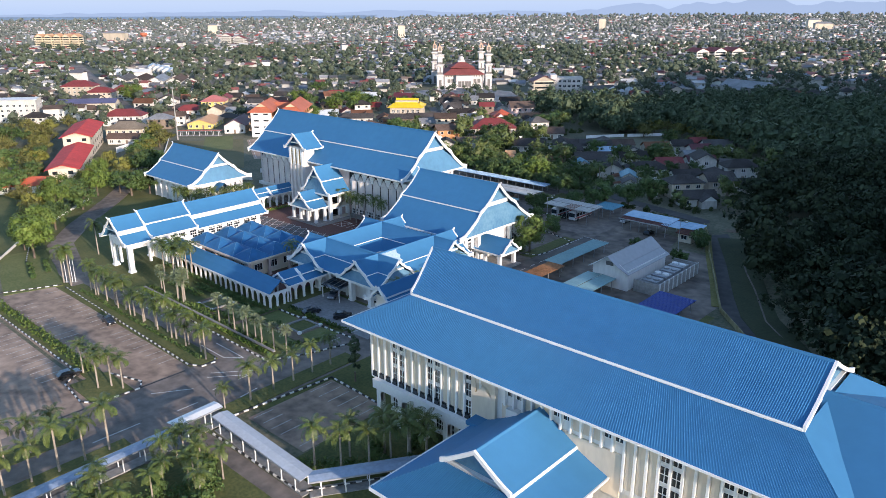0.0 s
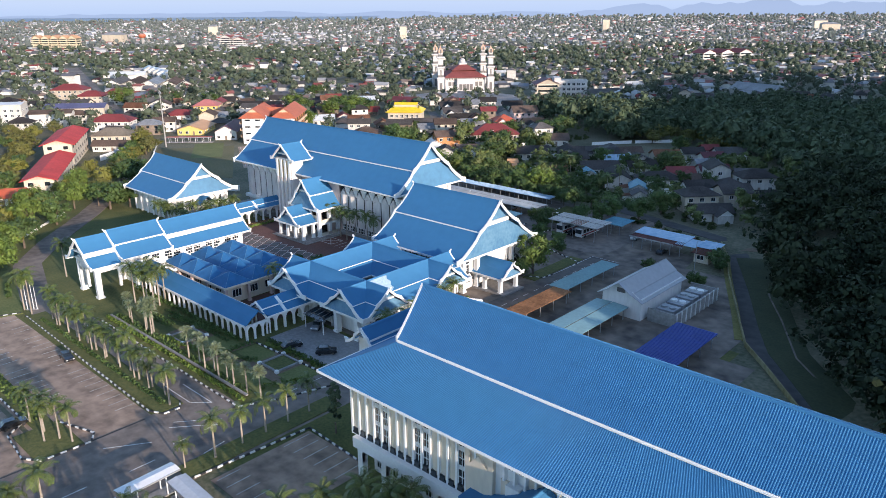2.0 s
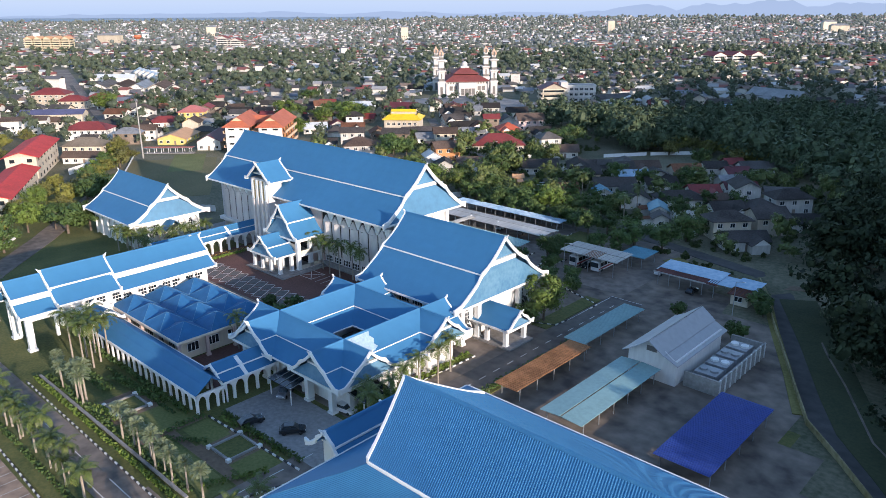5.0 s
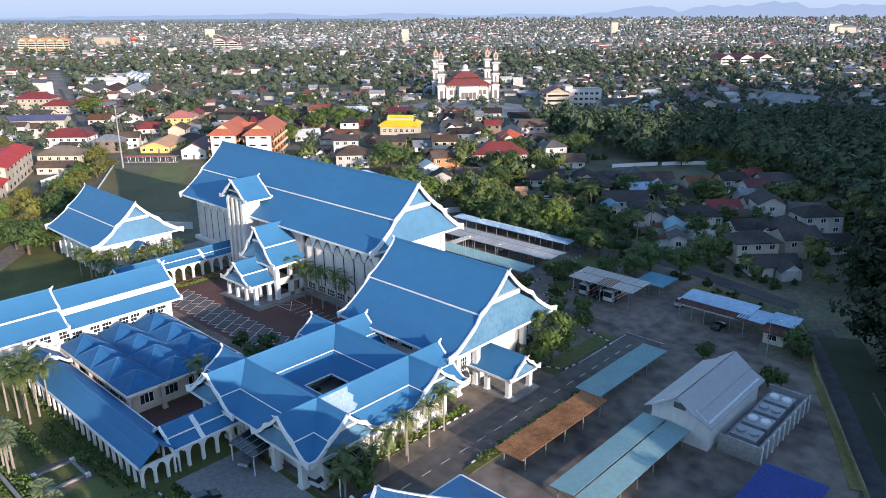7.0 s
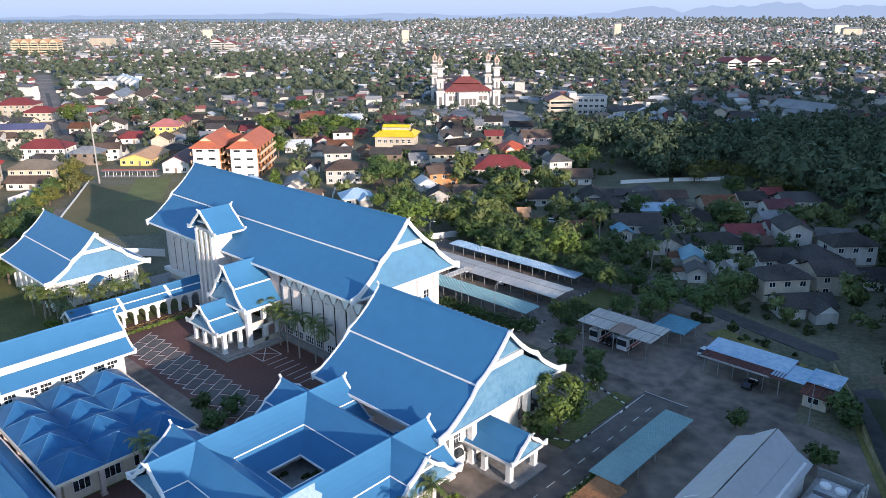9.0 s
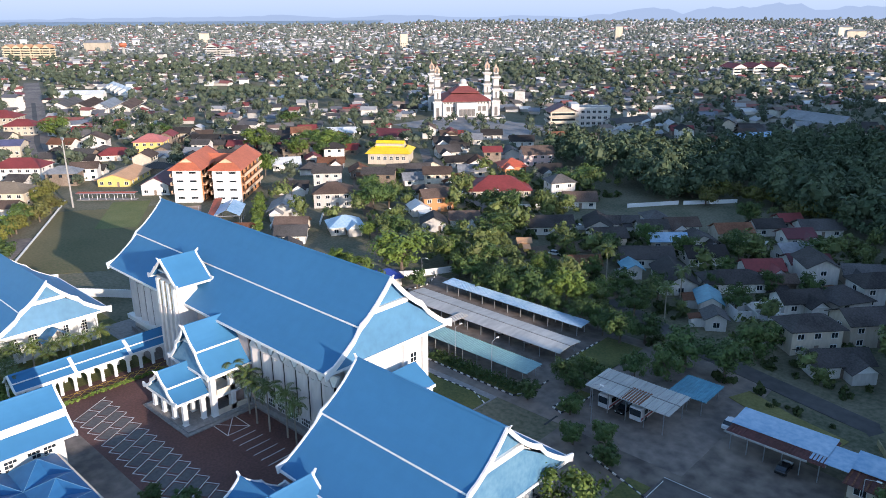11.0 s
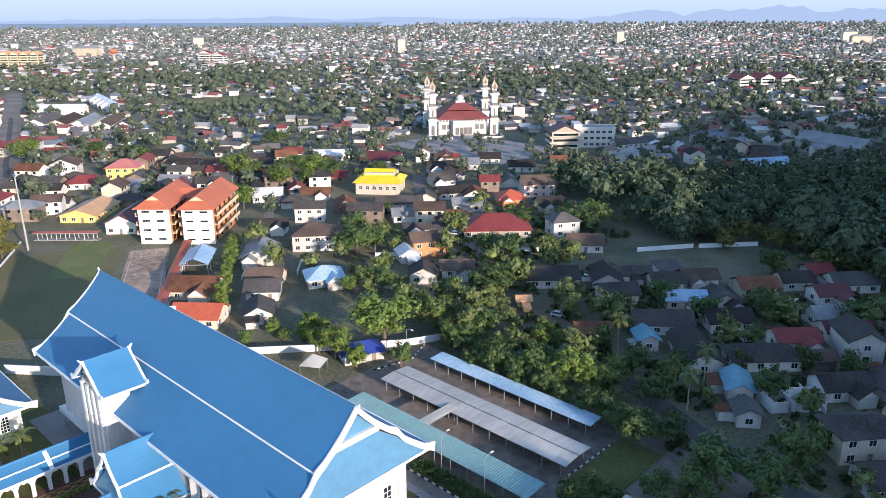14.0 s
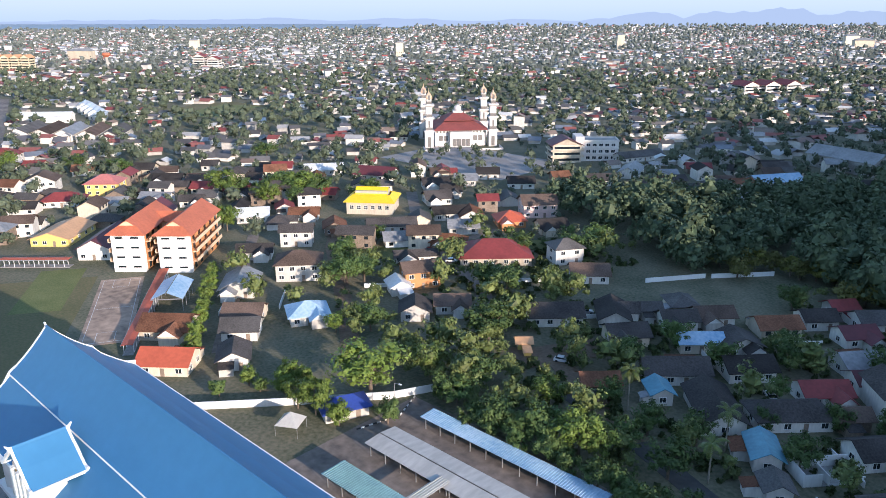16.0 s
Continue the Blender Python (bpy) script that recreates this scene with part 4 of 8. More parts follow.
arcade(arc, -184, 93.4, -143, 93.4, 1.9, 0, 3.5, 0.35, 0.22)
arcade(arc, -137.9, 87.6, -137.9, 93.4, 1.9, 0, 3.5, 0.35, 0.22)
g2 = thing("side_gallery", "short blue-roofed gallery on white arches", "gallery", "blue-roofed compound")
for a0, a1, dz in ((92.6, 97.4, 0.3), (97.4, 104.5, 0.3)):
    malay_roof(g2, "y", -141.2, a0, a1, 6.2 + dz, 1.8, 5.0 + dz, 3.6, 3.7 + dz, sag=0.1, barge=0.4, skirt=False, finial=False, bandw=0.12, drop=0.1)
arcade(g2, -138.2, 92.6, -138.2, 104.5, 2.6, 0, 3.9, 0.4, 0.25)

# lower porch roof on the hall's east gable
hp = thing("side_porch", "small blue-roofed porch on the hall's gable wall", "porch", "blue-roofed compound")
bm = bmesh.new()
band(bm, [(-155.2, 155.0, 12.2), (-155.2, 167.0, 12.2)], [(-150.6, 154.6, 9.2), (-150.6, 167.4, 9.2)], 0.15)
band(bm, [(-155.2, 155.0, 12.2), (-155.2, 167.0, 12.2)], [(-157.6, 155.0, 10.6), (-157.6, 167.0, 10.6)], 0.15)
part("roof_sheet", bm, BLUE, hp)
part("wall", boxes((-157.8, -151.4, 155.8, 166.4, 0, 9.3)), WALL, hp)
part("eave_board", boxes((-150.7, -150.5, 154.6, 167.4, 8.8, 9.25)), TRIM, hp)
columns(hp, [(-151.2, y) for y in (155.6, 166.6)], 0, 9.2, 0.4)

# ---- yard, carports and sheds ----
def canopy(name, label, x0, x1, y0, y1, z, material, posts=6, tilt=0.0, mid=False, group="carports", along="x", category="canopy"):
    """An open shelter: a thin sheet roof on steel posts with purlins."""
    t = thing(name, label, category, group)
    bm = bmesh.new()
    if mid:
        if along == "x":
            ym = (y0 + y1) / 2
            band(bm, [(x0, y0, z), (x1, y0, z)], [(x0, ym - 0.15, z + tilt), (x1, ym - 0.15, z + tilt)], 0.08)
            band(bm, [(x0, ym + 0.15, z + tilt), (x1, ym + 0.15, z + tilt)], [(x0, y1, z), (x1, y1, z)], 0.08)
        else:
            xm = (x0 + x1) / 2
            band(bm, [(x0, y0, z), (x0, y1, z)], [(xm - 0.15, y0, z + tilt), (xm - 0.15, y1, z + tilt)], 0.08)
            band(bm, [(xm + 0.15, y0, z + tilt), (xm + 0.15, y1, z + tilt)], [(x1, y0, z), (x1, y1, z)], 0.08)
    else:
        # one ribbed sheet
        run = y1 - y0 if along == "y" else x1 - x0
        prof = [(0.0, 0.0)] + [(0.55 * i + a, b) for i in range(int(run / 0.55)) for a, b in ((0.34, 0.0), (0.38, 0.09), (0.50, 0.09), (0.54, 0.0))] + [(run, 0.0), (run, -0.08), (0.0, -0.08)]
        if along == "y":
            prism(bm, [(x0, y0 + u, z + tilt * u / run + h) for u, h in prof], (x1 - x0, 0, 0))
        else:
            prism(bm, [(x0 + u, y0, z + h) for u, h in prof], (0, y1 - y0, tilt))
    part("roof_sheet", bm, material, t)
    pm = as_mesh(boxes((-0.07, 0.07, -0.07, 0.07, 0, z - 0.05)), "post", METAL)
    n = posts
    for i in range(n):
        u = (i + 0.3) / (n - 0.4)
        if along == "x":
            for y in (y0 + 0.5, y1 - 0.5):
                piece("post", pm, t, pose(x0 + (x1 - x0) * u, y, 0))
        else:
            for x in (x0 + 0.5, x1 - 0.5):
                piece("post", pm, t, pose(x, y0 + (y1 - y0) * u, 0))
    part("edge_beam", boxes((x0, x1, y0 + 0.4, y0 + 0.6, z - 0.3, z - 0.1), (x0, x1, y1 - 0.6, y1 - 0.4, z - 0.3, z - 0.1)), METAL, t)
    return t


ORANGE_TIN = mat("rusted_orange_sheet", (0.29, 0.145, 0.07), 0.75, 0.35, 3, 20, spec=0.15)
TEAL_TIN = mat("pale_teal_sheet", (0.22, 0.37, 0.38), 0.55, 0.12, 2, 20)
SHEDT = mat("plain_pale_grey_sheet", (0.40, 0.41, 0.42), 0.55, 0.08, 1, 10)
RUSTD = mat("dark_rust_red_sheet", (0.11, 0.04, 0.034), 0.85, 0.35, 3, 20, bump=0.03)
PALE_TIN = mat("pale_metal_sheet", (0.40, 0.385, 0.35), 0.6, 0.15, 2, 14, col2=(0.56, 0.54, 0.49), stretch=(1, 0.25, 1))
ROYAL = mat("royal_blue_sheet", (0.03, 0.06, 0.27), 0.45, 0.15, 3, 20)
canopy("carport", "long pale metal carport with a split roof", -197.0, -149.0, 203.2, 211.4, 2.7, PALE_TIN, 12, 0.35, True)
canopy("carport", "long teal metal carport", -195.2, -148.6, 191.2, 196.6, 2.7, TEAL_TIN, 12, 0.2)
canopy("carport", "long blue-grey carport under the trees", -196, -153.1, 217.5, 221.6, 2.7, ROOFS["tin_blue"], 11, 0.2)
canopy("carport", "small pale cross-roof between the carports", -178.6, -176.0, 196.4, 205.0, 3.0, PALE_TIN, 2, 0.1)
canopy("carport", "teal sheet carport beside the drive", -106.2, -101.2, 150.5, 174.4, 2.7, TEAL_TIN, 5, 0.0, along="y")
canopy("carport", "rusted orange sheet carport beside the drive", -104.6, -99.6, 126.5, 150.3, 2.75, ORANGE_TIN, 5, 0.0, along="y")
canopy("carport", "pale teal split-roof carport", -93.3, -85.2, 124.5, 150.8, 2.7, TEAL_TIN, 6, 0.25, True, along="y")
canopy("carport", "royal blue sheet carport", -73.4, -64.6, 125.4, 150, 2.7, ROYAL, 5, 0.2, along="y")
shedb = canopy("bus_shed", "rusty pale bus shed with parked buses", -136.0, -119.0, 192.6, 201, 4.4, PALE_TIN, 5, 0.3)
canopy("lean_to", "small blue lean-to beside the bus shed", -124.5, -117.2, 203.4, 211.5, 3.2, ROOFS["teal"], 3, 0.1)
part("rust_patch", (lambda b: (band(b, [(-128.6, 192.7, 4.47), (-124.6, 192.7, 4.47)], [(-128.6, 197.6, 4.64), (-124.6, 197.6, 4.64)], 0.05), b)[-1])(bmesh.new()), ROOFS["rust"], shedb, "rusty sheets")
sx = as_mesh(boxes((-0.05, 0.05, 0, 8.2, 0.03, 0.09)), "seam", CONC)
for i in range(9):
    piece("seam", sx, shedb, Matrix.Translation((-135 + 1.9 * i, 192.7, 4.42)) @ Matrix.Rotation(math.atan2(0.3, 8.4), 4, "X"))
part("cross_seam", boxes((-136, -119, 196.7, 196.9, 4.58, 4.66)), SHADE, shedb)
st = canopy("stall_row", "long shed with a pale blue and rust-red sheet roof", -110.6, -94.8, 196.6, 205.0, 3.4, RUSTD, 6, 0.5)
part("pale_roof_sheet", (lambda b: (band(b, [(-110.8, 199.4, 3.74), (-95.2, 199.4, 3.74)], [(-110.8, 205.4, 4.12), (-95.2, 205.4, 4.12)], 0.08), b)[-1])(bmesh.new()), ROOFS["tin_blue"], st)
part("low_roof_sheet", (lambda b: (band(b, [(-97.6, 197.6, 3.5), (-91.6, 197.6, 3.5)], [(-97.6, 203.6, 3.86), (-91.6, 203.6, 3.86)], 0.08), b)[-1])(bmesh.new()), ROOFS["tin_blue"], st)
lath = as_mesh(boxes((-0.09, 0.09, 0.0, 2.9, 0.03, 0.1)), "lath", RUSTD)
for i in range(22):
    piece("lath", lath, st, Matrix.Translation((-110.3 + 0.58 * i, 196.6, 3.42)) @ Matrix.Rotation(math.atan2(0.5, 8.4), 4, "X"))
part("eave_rail", boxes((-110.8, -97.4, 196.4, 196.6, 3.2, 3.5)), CONC, st)
ch = thing("guard_hut", "small hut with a rusty slatted roof", "hut")
part("wall", boxes((-91.2, -87.2, 196.4, 199.8, 0, 2.6)), CREAMW, ch)
part("roof", (lambda b: (band(b, [(-91.8, 195.4, 2.8), (-86.4, 195.4, 2.8)], [(-91.8, 199.8, 3.2), (-86.4, 199.8, 3.2)], 0.1), b)[-1])(bmesh.new()), RUSTD, ch)
part("blue_roof", (lambda b: (band(b, [(-91.9, 199.2, 3.5), (-86.3, 199.2, 3.5)], [(-91.9, 204.6, 4.0), (-86.3, 204.6, 4.0)], 0.1), b)[-1])(bmesh.new()), ROOFS["tin_blue"], ch)
lath = as_mesh(boxes((-0.12, 0.12, 0.0, 4.3, 0.02, 0.12)), "lath", ROOFS["rust"])
for i in range(6):
    piece("lath", lath, ch, Matrix.Translation((-91.4 + 0.95 * i, 195.4, 2.82)) @ Matrix.Rotation(math.atan2(0.4, 4.4), 4, "X"))
windows(ch, [(-89.4, 196.35, 1.0)], 1.8, 1.2, 2, 1)

# plant shed with air handlers
shed = thing("plant_shed", "white plant shed with a grey sheet gable roof", "shed")
part("wall", boxes((-92, -82.4, 151, 170.5, 0, 5)), WALL, shed)
bm = bmesh.new()
for s in (-1, 1):
    band(bm, [(-87.4 + 0.1 * s, 149.4, 8.2), (-87.4 + 0.1 * s, 171.6, 8.2)], [(-87.4 + 3 * s, 149.6, 6.0), (-87.4 + 3 * s, 171.6, 6.0)], 0.12)
    band(bm, [(-87.4 + 2.8 * s, 150.0, 5.95), (-87.4 + 2.8 * s, 171.6, 5.95)], [(-87.4 + 5.6 * s, 150.2, 4.5), (-87.4 + 5.6 * s, 171.6, 4.5)], 0.12)
part("roof", bm, SHEDT, shed)
bm = bmesh.new()
prism(bm, [(-92, 151.0, 5), (-82.8, 151.0, 5), (-87.4, 151.0, 8.0)], (0, 0.2, 0))
part("gable_wall", bm, WALL, shed)
part("vent", boxes((-88.4, -86.4, 150.9, 151.0, 5.6, 6.6)), SHADE, shed)
sl = as_mesh(boxes((-0.9, 0.9, -0.06, 0.06, 0.1, 2.9)), "fence_panel", CONC)
pen = thing("plant_enclosure", "concrete enclosure of air handlers beside the shed", "enclosure")
part("wall", boxes((-81.6, -75.0, 152.6, 153.0, 0, 3.0), (-75.4, -75.0, 153, 174, 0, 3.0), (-81.6, -75.0, 173.6, 174, 0, 3.0)), CONC, pen)
part("floor_slab", boxes((-81.6, -75.4, 153, 173.6, 0, 1.4)), CONC, pen)
ps = as_mesh(boxes((-0.12, 0.12, -0.12, 0.12, 0, 3.25)), "post", TRIM)
for i in range(10):
    piece("post", ps, pen, pose(-74.95, 153 + 2.3 * i, 0))
for i in range(4):
    ac = thing("air_handler", "grey air-cooled chiller with round fans", "machine", "chillers", at=(-78.4, 156.0 + 4.6 * i, 1.4))
    part("body", boxes((-2.0, 2.0, -1.8, 1.8, 0, 1.5)), METAL, ac)
    for s in (-1, 1):
        bm = bmesh.new()
        tube(bm, (s * 1.0, 0, 1.5), (s * 1.0, 0, 1.85), 0.8, 0.75, 14)
        part("fan_cowl", bm, TRIM if i % 2 else METAL, ac)

# ---- houses ----
WINDOW_M = {}


def house(x, y, rz, w, d, floors, roof, wall, kind="gable", ridge="w", h=None, plain=False, rise=None):
    """A town house: walls, an overhanging roof (gabled or hipped), windows and a door. Its front looks along -y before it is turned."""
    words = {"tin_blue": "pale blue tin", "tin_grey": "grey tin", "tin_white": "white tin", "redl": "orange-red", "brownw": "timber"}
    t = thing("house", f"{'two-storey' if floors > 1 else 'single-storey'} {words.get(wall, wall)} house with a {words.get(roof, roof)} {kind} roof", "house", "town houses", at=(x, y, 0), rz=rz)
    hz = h or floors * 2.8 + (0.0 if plain else 0.2)
    rh = rise or 0.24 * min(w, d) + 0.5
    o = 0.8
    bm = boxes((-w / 2, w / 2, -d / 2, d / 2, -0.3, hz))
    if kind == "gable":
        for s in (-1, 1):
            if ridge == "w":
                prism(bm, [(s * w / 2, -d / 2, hz), (s * w / 2, d / 2, hz), (s * w / 2, 0, hz + rh - 0.3)], (-0.2 * s, 0, 0))
            else:
                prism(bm, [(-w / 2, s * d / 2, hz), (w / 2, s * d / 2, hz), (0, s * d / 2, hz + rh - 0.3)], (0, -0.2 * s, 0))
    part("wall", bm, WALLS[wall], t)
    bm = bmesh.new()
    W, D = (w / 2 + o, d / 2 + o)
    ez, rz_ = hz - 0.1, hz + rh
    if kind == "hip":
        k = abs(w - d) / 2
        a, b = ((-k, 0, rz_), (k, 0, rz_)) if w >= d else ((0, -k, rz_), (0, k, rz_))
        c = [(-W, -D, ez), (W, -D, ez), (W, D, ez), (-W, D, ez)]
        if w >= d:
            for top, low in (((a, b), (c[0], c[1])), ((b, a), (c[2], c[3])), ((a, a), (c[3], c[0])), ((b, b), (c[1], c[2]))):
                band(bm, [Vector(p) for p in top], low, 0.15)
        else:
            for top, low in (((a, b), (c[3], c[0])[::-1]), ((b, a), (c[1], c[2])[::-1]), ((a, a), (c[0], c[1])), ((b, b), (c[2], c[3]))):
                band(bm, [Vector(p) for p in top], low, 0.15)
    elif ridge == "w":
        for s in (-1, 1):
            band(bm, [(-W, 0, rz_), (W, 0, rz_)], [(-W, s * D, ez), (W, s * D, ez)], 0.15)
    else:
        for s in (-1, 1):
            band(bm, [(0, -D, rz_), (0, D, rz_)], [(s * W, -D, ez), (s * W, D, ez)], 0.15)
    bmesh.ops.dissolve_degenerate(bm, dist=1e-4, edges=bm.edges)
    part("roof", bm, ROOFS[roof], t)
    if y < 400 and floors == 1 and w < 15 and rise is None:
        k = int(abs(x * 7 + y * 3)) % 4
        aw, ad, s = w * (0.45 + 0.1 * k), 2.6 + 0.5 * k, (-1 if k % 2 else 1)
        u = (w - aw) / 2 * (1 if k > 1 else -1)
        if k % 2 and w > 8:
            # porch wing under a cross gable
            pw, pd, pr = w * 0.42, 3.2, 0.3 * w * 0.42 + 0.5
            u = w * (0.22 if k > 1 else -0.22)
            y1 = d / 2 + pd
            part("porch_wall", boxes((u - pw / 2, u + pw / 2, -y1, -d / 2, -0.3, hz - 0.3)), WALLS[wall], t)
            bm = bmesh.new()
            prism(bm, [(u - pw / 2, -y1, hz - 0.3), (u + pw / 2, -y1, hz - 0.3), (u, -y1, hz - 0.5 + pr)], (0, 0.2, 0))
            part("porch_gable", bm, TRIM, t)
            bm = bmesh.new()
            for q in (-1, 1):
                band(bm, [(u, -y1 - 0.6, hz + pr - 0.3), (u, -d * 0.1, hz + pr - 0.3)], [(u + q * (pw / 2 + 0.6), -y1 - 0.6, hz - 0.5), (u + q * (pw / 2 + 0.6), -d * 0.1, hz - 0.5)], 0.12)
            part("porch_roof", bm, ROOFS[roof], t)
        else:
            part("annex_wall", boxes((u - aw / 2 + 0.3, u + aw / 2 - 0.3, min(s * d / 2, s * (d / 2 + ad - 0.5)), max(s * d / 2, s * (d / 2 + ad - 0.5)), -0.3, hz - 0.9)), WALLS[wall], t)
            bm = bmesh.new()
            band(bm, [(u - aw / 2, s * (d / 2 - 0.1), hz - 0.25), (u + aw / 2, s * (d / 2 - 0.1), hz - 0.25)], [(u - aw / 2, s * (d / 2 + ad), hz - 0.9), (u + aw / 2, s * (d / 2 + ad), hz - 0.9)], 0.08)
            part("annex_roof", bm, ROOFS[("tin_grey", "dark", "rust", roof)[k]], t)
    if "w" not in WINDOW_M:
        WINDOW_M["w"] = as_mesh(boxes((-0.7, 0.7, -0.05, 0.05, 0, 1.2)), "window", GLASS)
        WINDOW_M["f"] = as_mesh(boxes((-0.8, 0.8, -0.09, -0.03, -0.1, 0.0), (-0.8, 0.8, -0.09, -0.03, 1.2, 1.3), (-0.04, 0.04, -0.09, -0.03, 0, 1.2), (-0.8, -0.7, -0.09, -0.03, 0, 1.2), (0.7, 0.8, -0.09, -0.03, 0, 1.2)), "window_frame", TRIM)
        WINDOW_M["d"] = as_mesh(boxes((-0.5, 0.5, -0.06, 0.05, 0, 2.1)), "door", WALLS["brownw"])
    n = max(1, int(w / 3.4))
    for f in range(floors):
        for i in range(n):
            u = -w / 2 + w * (i + 0.5) / n
            if plain and i not in (0, n - 1, n // 2):
                continue
            if f == 0 and i == n // 2 and plain:
                continue
            if f == 0 and i == n // 2:
                piece("door", WINDOW_M["d"], t, pose(u, -d / 2, 0))
            else:
                p = piece("window", WINDOW_M["w"], t, pose(u, -d / 2, 0.9 + 2.8 * f))
                if not plain:
                    piece("window_frame", WINDOW_M["f"], p, Matrix.Identity(4))
        if plain:
            continue
        for i in range(max(1, int(d / 4.5))):
            u = -d / 2 + d * (i + 0.5) / max(1, int(d / 4.5))
            for s in (-1, 1):
                p = piece("window", WINDOW_M["w"], t, pose(s * w / 2, u, 0.9 + 2.8 * f, 0, 0, 90 * s))
                piece("window_frame", WINDOW_M["f"], p, Matrix.Identity(4))
    return t


house(-259.0, 236.5, 60, 10.4, 9, 1, 'tin_blue', 'white', 'hip', 'w')
house(-289.8, 256.5, 49, 13.9, 11, 2, 'brown', 'white', 'hip', 'w')
house(-292.2, 236.1, 48, 10.0, 14, 1, 'tin_grey', 'white', 'gable', 'd')
house(-271.3, 224.1, 43, 10.1, 8, 1, 'brown', 'cream', 'gable', 'w')
house(-263.1, 217.9, 47, 9.2, 8, 1, 'grey', 'white', 'gable', 'w')
house(-250.3, 207.6, 55, 7.0, 9, 1, 'dark', 'white', 'gable', 'd')
house(-278.4, 205.6, 40, 12.5, 10, 1, 'rust', 'cream', 'gable', 'w')
house(-318.1, 276.5, 46, 11.3, 7, 2, 'dark', 'white', 'gable', 'w')
house(-358.0, 283.7, 54, 12.3, 9, 1, 'tin_white', 'white', 'gable', 'w')
house(-358.4, 299.6, 57, 7.0, 8, 1, 'red', 'white', 'gable', 'd')
house(-320.5, 296.0, 53, 8.0, 10, 1, 'rust', 'brownw', 'gable', 'd')
house(-316.6, 257.5, 49, 11.5, 7, 1, 'dark', 'white', 'gable', 'w')
house(-305.7, 312.3, 52, 18.4, 8, 1, 'dark', 'white', 'gable', 'w')
house(-255.2, 277.3, 60, 11.3, 8, 2, 'brown', 'orange', 'gable', 'w')
house(-271.6, 291.9, 52, 14.5, 5, 1, 'dark', 'white', 'gable', 'w')
house(-254.5, 312.9, 45, 24.0, 16, 1, 'red', 'cream', 'hip', 'w')
house(-277.1, 350.2, 51, 11.0, 11, 1, 'redl', 'orange', 'hip', 'w')
house(-277.7, 370.0, 50, 14.1, 11, 2, 'brown', 'pink', 'gable', 'w')
house(-227.0, 446.8, 33, 12.4, 9, 1, 'tin_white', 'white', 'gable', 'w')
house(-207.3, 433.1, 43, 11.4, 12, 1, 'dark', 'white', 'gable', 'd')
house(-449.6, 263.5, 47, 14.8, 12, 2, 'pink', 'yellow', 'hip', 'w')
house(-441.3, 241.1, 56, 17.2, 10, 1, 'red', 'white', 'hip', 'w')
house(-476.2, 244.9, 56, 13.9, 12, 2, 'brown', 'white', 'gable', 'd')
house(-408.1, 359.9, 51, 19.2, 9, 1, 'tin_white', 'white', 'gable', 'w')
house(-380.0, 371.3, 28, 20.3, 12, 1, 'maroon', 'white', 'gable', 'w')
house(-288.2, 466.2, 19, 9.7, 20, 1, 'tin_grey', 'white', 'gable', 'd')
house(-322.6, 356.1, 58, 11.3, 10, 1, 'dark', 'white', 'gable', 'w')
house(-301.5, 341.2, 57, 13.9, 8, 1, 'dark', 'white', 'gable', 'w')
house(-337.3, 391.8, 43, 10.2, 9, 1, 'tin_grey', 'white', 'gable', 'w')
house(-342.0, 376.2, 52, 13.7, 9, 1, 'dark', 'white', 'gable', 'w')
house(-338.8, 410.8, 43, 10.6, 9, 1, 'dark', 'white', 'gable', 'w')
house(-313.6, 405.5, 43, 12.2, 9, 1, 'dark', 'white', 'gable', 'w')
house(-455.0, 459.1, 42, 11.1, 9, 1, 'dark', 'white', 'gable', 'w')
house(-305.4, 503.9, 69, 29.1, 9, 1, 'grey', 'white', 'gable', 'w')
house(-245.5, 446.7, 50, 16.9, 9, 1, 'dark', 'white', 'gable', 'w')
house(-265.5, 435.7, 50, 16.5, 9, 1, 'dark', 'white', 'gable', 'w')
house(-288.3, 436.8, 43, 13.7, 9, 1, 'dark', 'white', 'gable', 'w')
house(-224.6, 491.7, 56, 24.9, 10, 1, 'tin_blue', 'white', 'gable', 'w')
house(-445.1, 292.9, 43, 13.9, 9, 1, 'dark', 'white', 'gable', 'w')
house(-433.8, 303.2, 43, 11.1, 9, 1, 'brown', 'white', 'gable', 'w')
house(-479.3, 296.6, 42, 11.9, 9, 1, 'dark', 'cream', 'gable', 'w')
house(-114.0, 247.3, 49, 11.5, 7.5, 2, 'dark', 'cream', 'hip', 'w')
house(-106.6, 258.5, 50, 9.8, 8, 2, 'dark', 'cream', 'gable', 'w')
house(-106.0, 239.4, 46, 12, 7, 1, 'dark', 'white', 'gable', 'w')
house(-98.2, 270.3, 42, 9.2, 7, 1, 'dark', 'white', 'gable', 'w')
house(-109.8, 286.4, 47, 12.5, 8, 2, 'dark', 'white', 'hip', 'w')
house(-430.0, 193.5, 44, 21.5, 12, 2, 'red', 'white', 'hip', 'w')
house(-383.5, 172.5, 44, 18.0, 11, 2, 'tan', 'cream', 'hip', 'w')
house(-371.0, 165.0, 44, 15.0, 7, 1, 'brown', 'white', 'gable', 'w')
house(-587.0, 234.3, 45, 23.0, 14, 3, 'red', 'cream', 'hip', 'w')
house(-560.0, 238.0, 45, 18.0, 12, 2, 'red', 'cream', 'hip', 'w')
house(-300.8, 93.4, 56, 16.8, 8, 1, 'redl', 'white', 'gable', 'w')

house(-235, 327.5, 57, 10, 8.5, 2, 'grey', 'white', 'hip', 'w')
